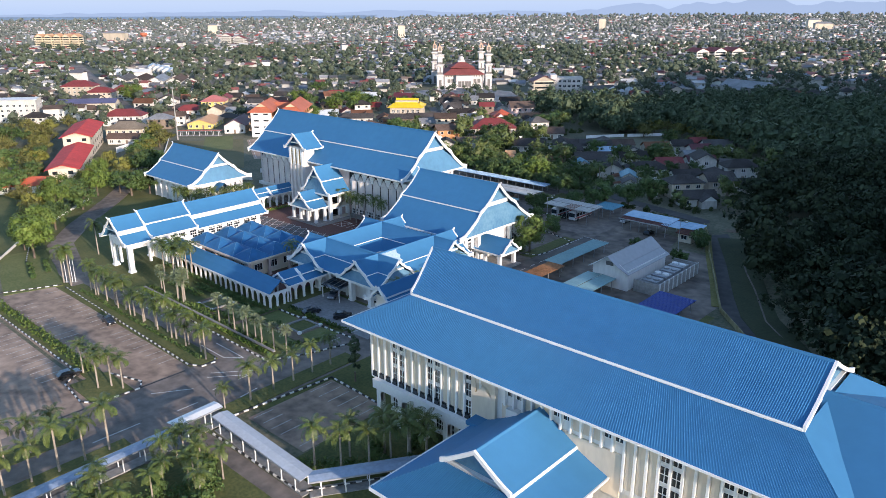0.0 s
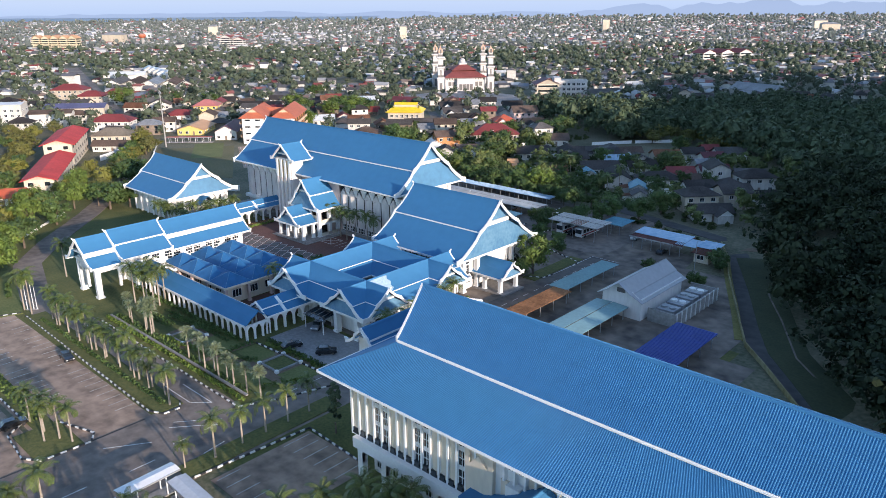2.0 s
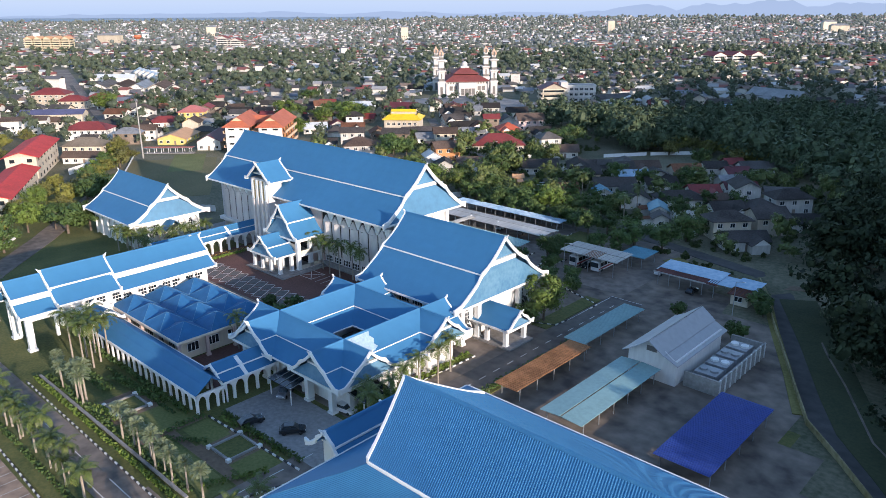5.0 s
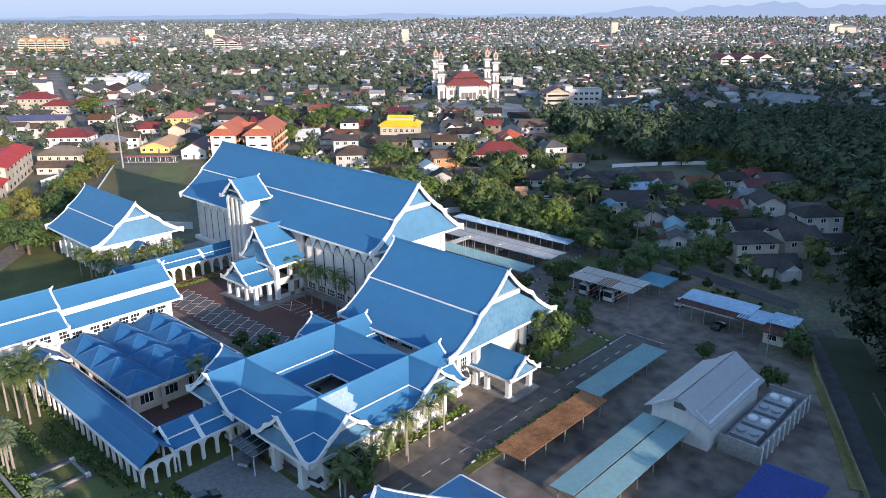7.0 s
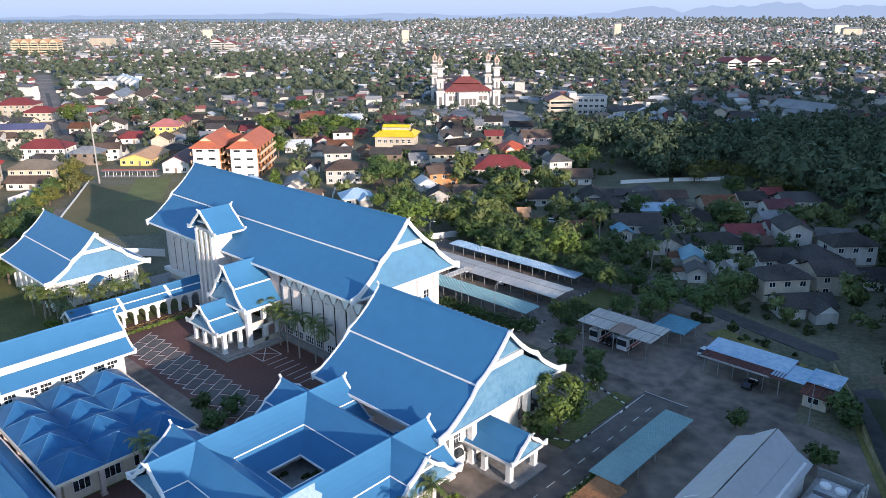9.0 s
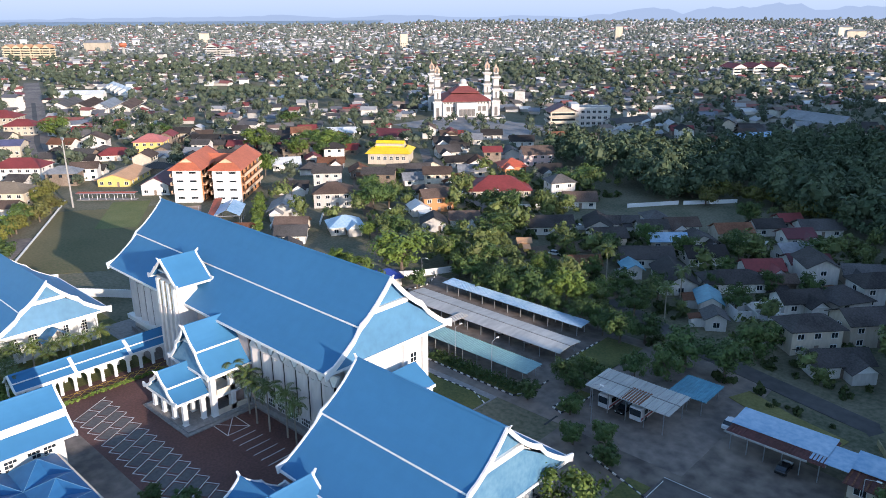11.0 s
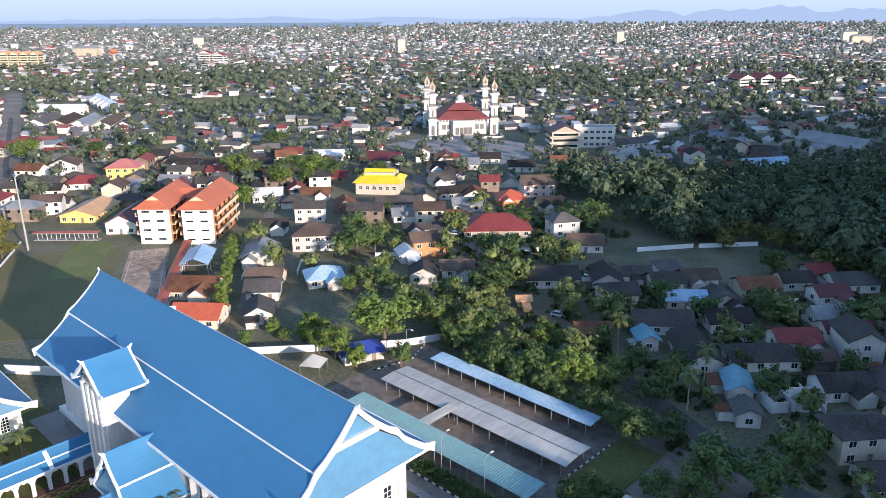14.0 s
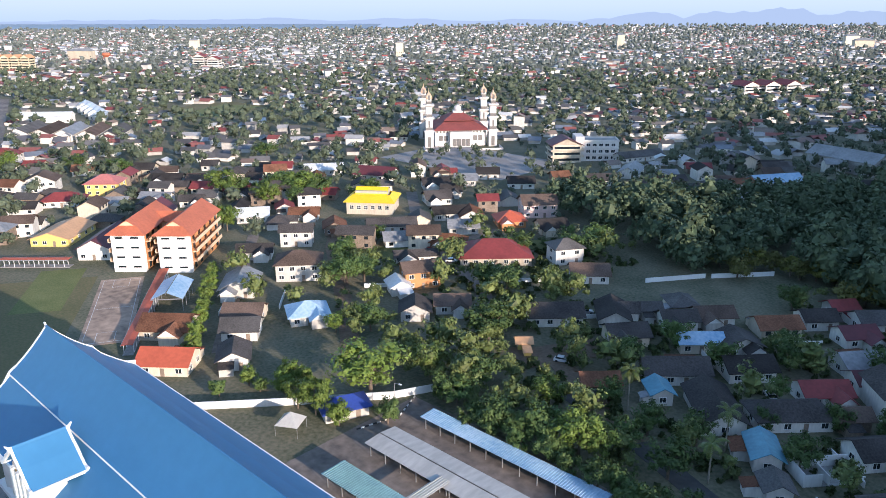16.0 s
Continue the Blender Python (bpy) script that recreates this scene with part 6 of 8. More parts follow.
fence("wall_6", "white slotted wall beside the great hall", [(-266, 150), (-253, 160)], 2.2, TRIM)
fence("wall_4", "white compound wall behind the hall", [(-262, 170), (-240, 186), (-224, 204), (-209, 222), (-204, 232)], 1.8, WALL)

# ---- distance: town and woods to the horizon ----
rng = np.random.default_rng(5)


def in_view(x, y):
    """Whether a place lies in the wide fan of land ahead of the flight."""
    dx, dy = x + 60, y - 60
    f, r = -0.68 * dx + 0.733 * dy, 0.733 * dx + 0.68 * dy
    return f > -20 and abs(r) < 0.68 * f + 115, f, r


def taken(x, y):
    """Ground that is kept clear: the compound, the village houses, courts and roads."""
    f = -0.68 * (x + 60) + 0.733 * (y - 60)
    if f < 330:
        return True
    if -722 < x < -638 and 418 < y < 502 or -662 < x < -598 and 168 < y < 217:
        return True
    if -432 < x < -318 and 408 < y < 505:
        return True
    # the straight town road and the white sheds beyond it
    if -900 < x < -470 and abs(y - (231 - 0.338 * (x + 520))) < 12:
        return True
    return -782 < x < -668 and 322 < y < 392


def wood(x, y):
    """The dark wood on the hill's side."""
    if x > -52:
        return y > 124 + (-24 - x) * 1.25
    if x > -88:
        return y > 159 + (-52 - x) * 1.8
    if x > -125:
        return y > 292 + (-88 - x) * 1.25
    if x > -178:
        return 335 + (-125 - x) * 0.45 < y < 341 + (-125 - x) * 0.55 + 140
    if x > -204:
        return 362 - 1.2 * (-178 - x) < y < 484 - 0.7 * (-178 - x)
    if x > -290:
        return 345 + 0.42 * (-204 - x) < y < 372 + (-178 - x) * 0.12 + max(0, 112 + (x + 178))
    return False


def sea(f, r):
    return r < -120 and f > 3150 + 0.05 * r


BUILT = [(o.location.x, o.location.y, 26 if o.name.startswith(("apartment", "mosque", "community")) else 14) for o in scene.objects if o.name.startswith(("house", "apartment", "mosque", "community"))]
spots, far_h, cells = [], [], set()
for k in range(90000):
    f = 330 * (3500 / 330) ** (rng.random() ** 0.9)
    r = (rng.random() * 2 - 1) * (0.66 * f + 40)
    x, y = -60 - 0.68 * f + 0.733 * r, 60 + 0.733 * f + 0.68 * r
    if taken(x, y) or wood(x, y) or sea(f, r) or (f < 800 and any(abs(x - a) < g_ and abs(y - b) < g_ for a, b, g_ in BUILT)):
        continue
    dens = 0.55 + 1.5 * noise.noise(Vector((x * 0.006, y * 0.006, 3.0)))
    g = 12.0 + max(0, f - 900) * 0.0032
    cell = (int(x / g), int(y / g), int(g / 6))
    if cell in cells:
        continue
    cells.add(cell)
    if rng.random() < (0.13 if f < 1300 else 0.15) + (0.40 if f < 1300 else 0.48) * max(0.0, min(1.3, dens)):
        far_h.append((x, y, f))
    else:
        spots.append((x, y, f))

NEAR_ROOFS = ("dark", "brown", "grey", "dark", "red", "tin_grey", "rust", "dark", "grey")
far_h.sort(key=lambda q: q[2])
rest = far_h[140:]
for x, y, f in far_h[:140]:
    house(x, y, 47 + rng.choice([0, 90, 8, -10]), 8 + 5 * rng.random(), 6.5 + 2.5 * rng.random(), 1 + int(rng.random() < 0.25), NEAR_ROOFS[int(rng.integers(9))], ("white", "cream", "white", "brownw")[int(rng.integers(4))], "gable" if rng.random() < 0.7 else "hip", plain=True)

def town(name, rows, roofs, walls, words):
    """A stretch of the town too far off to count: gabled houses joined into one mesh of walls and one of roofs."""
    hv, hf, rv, rf = [], [], [], []
    for x, y, f in rows:
        a = radians(47 + rng.choice([0, 90, 10, -12]) + 30 * (rng.random() - 0.5))
        g = 0.85 + 0.15 * rng.random() + max(0, f - 1500) / 6500
        w, d, h = (3.6 + 3.4 * rng.random() ** 2) * g, (3.0 + 1.5 * rng.random()) * g, (2.4 + 2.4 * (rng.random() < 0.2) + 7 * (rng.random() < 0.004)) * g
        rh = 0.45 * d
        ca, sa = math.cos(a), math.sin(a)
        T = lambda px, py, pz: (x + px * ca - py * sa, y + px * sa + py * ca, pz)
        b = len(hv)
        hv += [T(*p) for p in ((-w, -d, 0), (w, -d, 0), (w, d, 0), (-w, d, 0), (-w, -d, h), (w, -d, h), (w, d, h), (-w, d, h))]
        hf += [(b, b + 1, b + 5, b + 4), (b + 1, b + 2, b + 6, b + 5), (b + 2, b + 3, b + 7, b + 6), (b + 3, b, b + 4, b + 7)]
        o = 1.18
        b = len(rv)
        rv += [T(*p) for p in ((-w * o, -d * o, h - 0.15), (w * o, -d * o, h - 0.15), (w * o, 0, h + rh + 0.15), (-w * o, 0, h + rh + 0.15), (w * o, d * o, h - 0.15), (-w * o, d * o, h - 0.15))]
        rf += [(b, b + 1, b + 2, b + 3), (b + 3, b + 2, b + 4, b + 5)]
    solo(name, np_mesh(name, hv, hf, walls), None, f"pale walls of countless {words} town houses", "houses", kind="stuff")
    solo(name + "_roofs", np_mesh(name + "_roofs", rv, rf, roofs), None, f"mixed grey, brown and red roofs of the {words} town", "roofs", kind="stuff")


# both walls and the far roofs are lightened in place of haze
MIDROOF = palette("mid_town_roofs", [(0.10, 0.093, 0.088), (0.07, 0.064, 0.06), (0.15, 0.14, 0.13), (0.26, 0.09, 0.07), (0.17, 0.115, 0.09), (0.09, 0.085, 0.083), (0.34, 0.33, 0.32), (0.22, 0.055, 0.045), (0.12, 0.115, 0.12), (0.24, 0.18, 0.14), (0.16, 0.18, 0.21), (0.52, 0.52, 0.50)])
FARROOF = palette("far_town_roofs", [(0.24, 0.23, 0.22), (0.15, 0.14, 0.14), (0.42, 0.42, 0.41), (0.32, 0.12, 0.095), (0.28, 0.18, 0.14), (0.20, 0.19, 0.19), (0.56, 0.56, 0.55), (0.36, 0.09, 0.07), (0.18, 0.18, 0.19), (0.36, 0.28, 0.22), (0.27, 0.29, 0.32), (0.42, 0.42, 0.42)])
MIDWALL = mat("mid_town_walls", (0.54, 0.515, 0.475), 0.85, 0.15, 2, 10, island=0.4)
FARWALL = mat("hazed_far_walls", (0.60, 0.60, 0.60), 0.85, 0.15, 2, 10, island=0.35)
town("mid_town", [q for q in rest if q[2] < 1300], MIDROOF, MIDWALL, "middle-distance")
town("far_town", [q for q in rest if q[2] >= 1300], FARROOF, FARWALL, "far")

# ---- trees ----
def leaf_cloud(seed, n, rx, rz, zc, size, clumps=34, hollow=0.35, asp=0.62):
    """Leaf blades gathered in clumps over an uneven crown: corner array and quad array."""
    r = np.random.default_rng(seed)
    d = r.normal(size=(clumps, 3))
    d /= np.linalg.norm(d, axis=1)[:, None]
    rad = hollow + (1 - hollow) * r.random(clumps) ** 0.6
    cen = d * rad[:, None] * np.array([rx, rx, rz]) * (0.8 + 0.35 * r.random((clumps, 1)))
    cr = (0.22 + 0.2 * r.random(clumps)) * rx
    k = r.integers(0, clumps, n)
    off = r.normal(size=(n, 3))
    off /= np.linalg.norm(off, axis=1)[:, None]
    inner = r.random(n) < 0.22
    p = cen[k] + off * (cr[k] * np.where(inner, 0.5, 0.8 + 0.28 * r.random(n)))[:, None] * np.array([1, 1, 0.8])
    nrm = off + 0.5 * cen[k] / rx + 0.38 * r.normal(size=(n, 3)) + np.array([0, 0, 0.3])
    nrm /= np.linalg.norm(nrm, axis=1)[:, None]
    t = np.cross(nrm, r.normal(size=(n, 3)))
    t /= np.linalg.norm(t, axis=1)[:, None] + 1e-9
    b = np.cross(nrm, t)
    s = (size * np.where(inner, 1.7, 0.5 + 0.7 * r.random(n)))[:, None]
    v = np.stack([p - t * s, p + b * s * asp, p + t * s, p - b * s * asp], 1).reshape(-1, 3)
    v[:, 2] += zc
    return v, np.arange(4 * n).reshape(n, 4)


def tree_kind(seed, h, rx, n, size, leaf, label, name="tree"):
    """One broadleaf tree: a tapered forked trunk and a crown of leaf clumps."""
    r = random.Random(seed)
    t = thing(name, label, "tree", "compound trees", at=(0, 0, -500))
    bm = bmesh.new()
    fork = h * 0.38
    tube(bm, (0, 0, -0.3), (0.1, 0, fork), 0.05 * rx + 0.12, 0.035 * rx + 0.08, 7)
    for i in range(5):
        a = 2 * math.pi * i / 5 + r.random()
        e = (math.cos(a) * rx * 0.55, math.sin(a) * rx * 0.55, fork + (h - fork) * (0.45 + 0.25 * r.random()))
        tube(bm, (0.1, 0, fork - 0.3), e, 0.028 * rx + 0.05, 0.04, 5)
    part("trunk", bm, BARK, t)
    rz = (h - fork) * 0.62
    v, f = leaf_cloud(seed, n, rx, rz, h - rz * 0.95, size)
    part("crown", np_mesh("crown", v, f, leaf), leaf, t)
    return t


def palm_kind(h, fronds, length, leaf, label, droop=1.0, fan=False, seed=1):
    r = random.Random(seed)
    t = thing("palm_tree", label, "palm tree", "palms", at=(0, 0, -500))
    bm = bmesh.new()
    tube(bm, (0, 0, -0.2), (0, 0, h * 0.5), 0.2, 0.15, 8)
    tube(bm, (0, 0, h * 0.5), (0, 0, h), 0.15, 0.12, 8)
    part("trunk", bm, PALMT, t)
    V, F = [], []
    for i in range(fronds):
        a = 2 * math.pi * i / fronds + r.random() * 0.5
        tilt = (1.25 - 0.42 * (i % 5) if fan else 0.95 - 1.25 * (i % 3) / 2.0) + 0.25 * r.random()
        L = length * (0.8 + 0.35 * r.random())
        ca, sa = math.cos(a), math.sin(a)
        segs = 7
        spine = []
        ang, x, z = tilt, 0.0, h
        for s in range(segs + 1):
            spine.append((x, z))
            x += L / segs * math.cos(ang)
            z += L / segs * math.sin(ang)
            ang -= droop * (0.12 if fan else 0.27)
        for s in range(segs):
            (x0, z0), (x1, z1) = spine[s], spine[s + 1]
            if fan:
                w0, w1 = 0.06 + 0.42 * (s / segs) ** 1.5, 0.06 + 0.42 * ((s + 1) / segs) ** 1.5
            else:
                w0 = w1 = 0.30 * length * math.sin(math.pi * (0.12 + 0.8 * (s + 0.5) / segs)) ** 0.7 * 0.55
            for side in (-1, 1):
                for q in range(3):
                    u0, u1 = q / 3, (q + 0.62) / 3
                    xa, za, xb, zb = x0 + (x1 - x0) * u0, z0 + (z1 - z0) * u0, x0 + (x1 - x0) * u1, z0 + (z1 - z0) * u1
                    w = (w0 + (w1 - w0) * u0) * (0.85 + 0.3 * r.random())
                    hang = -0.45 * w
                    b = len(V)
                    for px, py, pz in ((xa, 0, za), (xb, 0, zb), (xb + 0.35 * w, side * w, zb + hang), (xa + 0.35 * w, side * w, za + hang)):
                        V.append((px * ca - py * sa, px * sa + py * ca, pz))
                    F.append((b, b + 1, b + 2, b + 3))
    part("crown", np_mesh("fronds", V, F, leaf), leaf, t)
    return t


TREES = [tree_kind(11, 11, 5.0, 2600, 0.32, LEAF, "spreading green broadleaf tree in full leaf"),
         tree_kind(12, 9, 4.2, 2200, 0.30, LEAF, "rounded dark green broadleaf tree"),
         tree_kind(13, 13, 5.6, 2600, 0.34, LEAFY, "tall yellow-green broadleaf tree"),
         tree_kind(14, 7, 3.2, 1900, 0.30, LEAFY, "small yellow-green garden tree"),
         tree_kind(15, 5, 2.4, 1000, 0.30, LEAF, "small dark green garden tree"),
         tree_kind(16, 8.5, 4.9, 1500, 0.39, OLIVE, "broad olive-green tree by the lane"),
         tree_kind(17, 8, 5.2, 1500, 0.39, OLIVED, "broad dull olive tree in rough ground")]
def bare_tree(seed, h):
    """A tall pale-stemmed tree with a thin high crown."""
    r = random.Random(seed)
    t = thing("tree", "tall thin-crowned tree with a pale bare trunk", "tree", "trees of the wood", at=(0, 0, -500))
    bm = bmesh.new()
    tube(bm, (0, 0, -0.3), (0.2, 0.1, h * 0.7), 0.3, 0.18, 7)
    for i in range(9):
        a, z = 2.4 * i + r.random(), h * (0.42 + 0.045 * i)
        L = 2.2 + 1.6 * r.random()
        tube(bm, (0.2, 0.1, z), (0.2 + L * math.cos(a), 0.1 + L * math.sin(a), z + 1.6 + 1.6 * r.random()), 0.1, 0.03, 5)
    tube(bm, (0.2, 0.1, h * 0.7), (0.1, 0.3, h * 0.97), 0.18, 0.05, 6)
    part("trunk", bm, PALMT, t)
    v, f = leaf_cloud(seed, 520, 3.2, h * 0.26, h * 0.74, 0.34, 26, 0.55)
    part("crown", np_mesh("crown", v, f, WOODS), WOODS, t)
    return t


TREES += [bare_tree(61, 17), bare_tree(62, 20)]
PALMS_K = [palm_kind(7.0, 16, 3.0, PALML, "slender palm with arching green fronds", 1.0, seed=3),
           palm_kind(5.8, 16, 2.8, PALML, "young palm with green fronds", 1.0, seed=4),
           palm_kind(9.0, 16, 3.3, PALML, "tall pale-trunked palm with green fronds", 1.1, seed=5),
           palm_kind(5.6, 34, 1.45, PALMS, "fan palm with a rounded silvery crown", 1.0, True, seed=6)]
prng = random.Random(77)


def put(kind, x, y, s=1.0):
    c = copy_thing(kind, pose(x, y, height(x, y), 0, 0, prng.random() * 360))
    c.scale = (s, s, (s if "palm" in kind.name else min(s, 0.48 + 0.38 * s)) * (0.92 + 0.16 * prng.random()))
    return c


def tree(k, x, y, s=1.0):
    return put(TREES[k], x, y, s)


def palm(k, x, y, s=1.0):
    return put(PALMS_K[k], x, y, s)


LANE = [(-28, 118), (-40, 134), (-48.5, 145), (-55, 152), (-59.3, 157), (-63.5, 165.7), (-73.2, 185.7), (-83.7, 208.8), (-93, 220), (-128, 229), (-160, 243)]


def off_lane(x, y):
    best = 1e9
    for (xa, ya), (xb, yb) in zip(LANE, LANE[1:]):
        u = max(0, min(1, ((x - xa) * (xb - xa) + (y - ya) * (yb - ya)) / ((xb - xa) ** 2 + (yb - ya) ** 2)))
        best = min(best, math.hypot(x - xa - u * (xb - xa), y - ya - u * (yb - ya)))
    return best


# palm rows of the drive
for i in range(12):
    palm(i % 2, -180 + 4.6 * i, 64.6 + 0.5 * prng.random(), 0.9 + 0.2 * prng.random())
for i in range(8):
    palm(i % 2, -176 + 6 * i, 68 - 4.0 + 0.4 * prng.random(), 0.85)
for x, y, q in ((-139.3, 75.2, 1.12), (-135.6, 75.4, 0.95), (-132.8, 74.9, 0.98), (-130.6, 75.6, 1.0), (-128.2, 75.0, 1.02), (-125.6, 75.3, 0.95), (-123.0, 75.0, 0.97), (-119.6, 75.5, 0.92), (-115.4, 75.6, 1.0)):
    palm(3, x, y, q)
for x, y, q in ((-157.6, 75.6, 1.15), (-156.0, 76.4, 1.2), (-154.8, 75.4, 1.12), (-159.6, 76.8, 1.0), (-163.5, 75.4, 0.9), (-166.4, 76.2, 0.95)):
    palm(3, x, y, q)
for x, y in ((-176, 82), (-174, 84), (-172, 82.5), (-170, 85), (-168.5, 83), (-175, 86), (-171, 87)):
    palm(2, x, y, 1.0)
palm(0, -125.7, 63.8, 1.05)
for x, y in ((-138, 45.2), (-133, 45.6), (-129, 46.5), (-126.5, 47.5), (-130, 44.5)):
    palm(0, x, y, 0.9)
palm(0, -105.6, 60.6, 1.05)
palm(1, -106.5, 56, 0.75)
for i in range(4):
    palm(1, -105.8, 65.6 + 4.4 * i, 0.95)
for x, y, sc in ((-81, 55.4, 1.0), (-77.5, 57.6, 1.0), (-79.5, 61, 0.95), (-74.5, 60.5, 1.05), (-73, 63.5, 1.0), (-71.2, 65.4, 1.1), (-75.8, 64.8, 1.05), (-70.2, 68.4, 1.0), (-72.6, 67.2, 1.1), (-77.4, 66.2, 1.0), (-68.6, 66.6, 0.9)):
    palm(0, x, y, sc)
for x, y in ((-72, 61.8), (-70.6, 63.2), (-75.4, 62.6), (-69.4, 65), (-73.6, 69), (-78, 64.4)):
    tree(4, x, y, 0.55)
for i in range(6):
    palm(0, -109.3 + 0.5 * prng.random(), 18 + 3.8 * i, 0.95 + 0.2 * prng.random())
    palm(1, -118.5 + 1.5 * prng.random(), 14 + 3.6 * i, 0.95 + 0.2 * prng.random())
for i in range(26):
    palm(i % 2, -99.5 + 17 * prng.random(), 14 + 31 * prng.random(), 0.7 + 0.3 * prng.random())
for i in range(16):
    tree(4, -99.5 + 17 * prng.random(), 14 + 31 * prng.random(), 0.5 + 0.4 * prng.random())
for x, y in ((-176, 147), (-180, 148), (-172, 147), (-168, 148), (-184, 147.5), (-164, 147)):
    palm(2, x, y, 0.95)
for x, y in ((-152, 108.6), (-115, 106), (-113.6, 110), (-114.6, 114), (-116, 119), (-115, 123), (-112.5, 104), (-116.5, 128)):
    palm(0, x, y, 1.0)
for i in range(9):
    palm(1, -236 + 2.4 * i, 119.5 + 2.5 * prng.random(), 0.9)
# broadleaf trees round the compound
for x, y, k, s in ((-117.4, 159.4, 2, 0.85), (-119.6, 156.5, 4, 1.2), (-167.8, 122.7, 4, 0.7), (-163.2, 125.9, 4, 0.8), (-114, 108, 4, 1.0), (-155, 112, 4, 0.9), (-160, 121, 4, 0.9), (-222.9, 67.1, 2, 1.0), (-231, 72, 2, 0.9), (-240, 80, 0, 1.0), (-258, 96, 1, 1.2)):
    tree(k, x, y, s)
for x, y, k, s in ((-276, 93, 5, 1.0), (-270, 98, 5, 0.95), (-287, 110.5, 5, 0.9), (-296, 119, 2, 0.75), (-281, 117, 6, 0.8), (-273, 121, 6, 1.0), (-303, 138, 6, 1.0), (-299, 130, 5, 0.95), (-312, 143, 6, 0.95), (-328, 152, 5, 0.85), (-338, 160, 5, 0.9), (-348, 171, 6, 1.0), (-357, 178, 6, 0.9), (-374, 181, 5, 0.95), (-384, 187, 6, 0.8), (-322, 135, 5, 0.7), (-311, 127, 6, 0.75), (-291, 125, 6, 0.7), (-264, 83, 5, 0.95), (-254, 79, 6, 0.9), (-240, 76, 5, 0.9), (-284, 86, 6, 0.8), (-312, 97, 6, 0.9), (-322, 103, 6, 0.9), (-333, 106, 6, 0.85), (-345, 113, 5, 1.0), (-355, 112, 6, 0.9), (-366, 120, 6, 1.0), (-377, 127, 6, 0.95), (-388, 131, 5, 0.95), (-399, 139, 6, 1.0), (-408, 134, 6, 1.0), (-421, 143, 6, 0.9), (-430, 150, 5, 1.0), (-344, 98, 6, 0.8), (-372, 108, 6, 0.95), (-392, 116, 6, 1.0), (-412, 121, 5, 1.0), (-432, 132, 6, 1.0), (-445, 146, 6, 0.9), (-405, 158, 6, 0.8), (-418, 166, 5, 0.8), (-442, 166, 6, 0.8)):
    tree(k, x, y, s)
# clipped shrubs on the sunny lawn
for x, y in ((-202.5, 59.5), (-201.3, 62.9), (-206, 60.5), (-205, 64.2), (-210, 61.6), (-209, 65.2), (-199, 58.4)):
    tree(4, x, y, 0.32)
# trees behind the carports, in the village and along the west road
for x, y, k, sc in [(-214, 220, 2, 1.46), (-216, 206, 2, 0.67), (-221, 205, 2, 0.57), (-202, 214, 1, 0.7), (-210, 235, 2, 0.68), (-198, 238, 0, 1.0), (-200, 229, 1, 0.77), (-196, 229, 1, 0.9), (-184, 227, 0, 0.9), (-178, 227, 0, 0.65), (-174, 229, 0, 0.93), (-181, 241, 2, 0.63), (-166, 231, 2, 0.82), (-162, 232, 2, 0.65), (-167, 227, 0, 0.49), (-150, 222, 0, 0.58), (-145, 221, 0, 0.8), (-141, 225, 1, 0.91), (-129, 220, 1, 1.3), (-121, 221, 0, 0.98), (-129, 212, 1, 0.95), (-134, 208, 0, 0.6), (-120, 234, 1, 1.03), (-119, 243, 1, 0.71), (-143, 197, 0, 0.6), (-142, 202, 0, 0.5)]:
    tree(k, x, y, sc)
for x, y, k, sc in [(-271, 260, 0, 1.1), (-270, 267, 0, 1.0), (-240, 243, 0, 0.9), (-246, 236, 2, 0.5), (-213, 260, 1, 1.5), (-229, 288, 0, 1.1), (-251, 322, 1, 1.2), (-238, 289, 0, 0.8), (-234, 334, 1, 1.5), (-232, 343, 1, 1.6), (-179, 271, 0, 0.78), (-175, 289, 1, 1.0), (-161, 285, 1, 1.0), (-149, 296, 1, 0.9), (-153, 303, 0, 0.71), (-150, 236, 1, 1.04), (-160, 247, 1, 0.84), (-123, 277, 1, 0.81), (-131, 306, 1, 1.1), (-143, 265, 1, 0.6), (-162, 335, 1, 1.1), (-132, 275, 1, 0.7), (-146, 279, 1, 0.65), (-151, 250, 1, 0.83), (-172, 252, 1, 0.75), (-160, 238, 1, 0.77), (-133, 255, 1, 0.9)]:
    tree(k, x, y, sc)
for x, y, k, sc in [(-216, 65, 2, 0.89), (-226, 66, 0, 0.73), (-273, 94, 2, 0.9), (-257, 88, 2, 0.8), (-270, 98, 0, 1.0), (-274, 108, 2, 0.86), (-271, 115, 0, 0.8), (-264, 116, 1, 1.4), (-262, 122, 1, 1.2), (-289, 136, 0, 1.3), (-303, 144, 0, 1.0), (-299, 87, 1, 1.5), (-312, 98, 1, 1.3), (-348, 102, 1, 1.7), (-350, 116, 1, 1.2), (-400, 122, 1, 1.9)]:
    tree(k, x, y, sc)
for x, y in ((-235.3, 118.7), (-232, 121), (-228.6, 123.7), (-227, 127), (-226, 130.7), (-225, 133.6), (-224.4, 136.3), (-224.9, 140.1), (-221, 128)):
    palm(1, x, y, 1.05)
for x, y in ((-154.9, 106.4), (-146, 252), (-144, 240), (-168, 253), (-190.9, 62.8), (-188.6, 63.4), (-187, 63), (-206.5, 78.4)):
    palm(2, x, y, 0.85 if y == 106.4 else 1.0)
for i in range(8):
    u = prng.random()
    tree(prng.choice((3, 4)), -246 + 30 * u, 188 + 28 * u + 8 * prng.random(), 0.6 + 0.3 * prng.random())
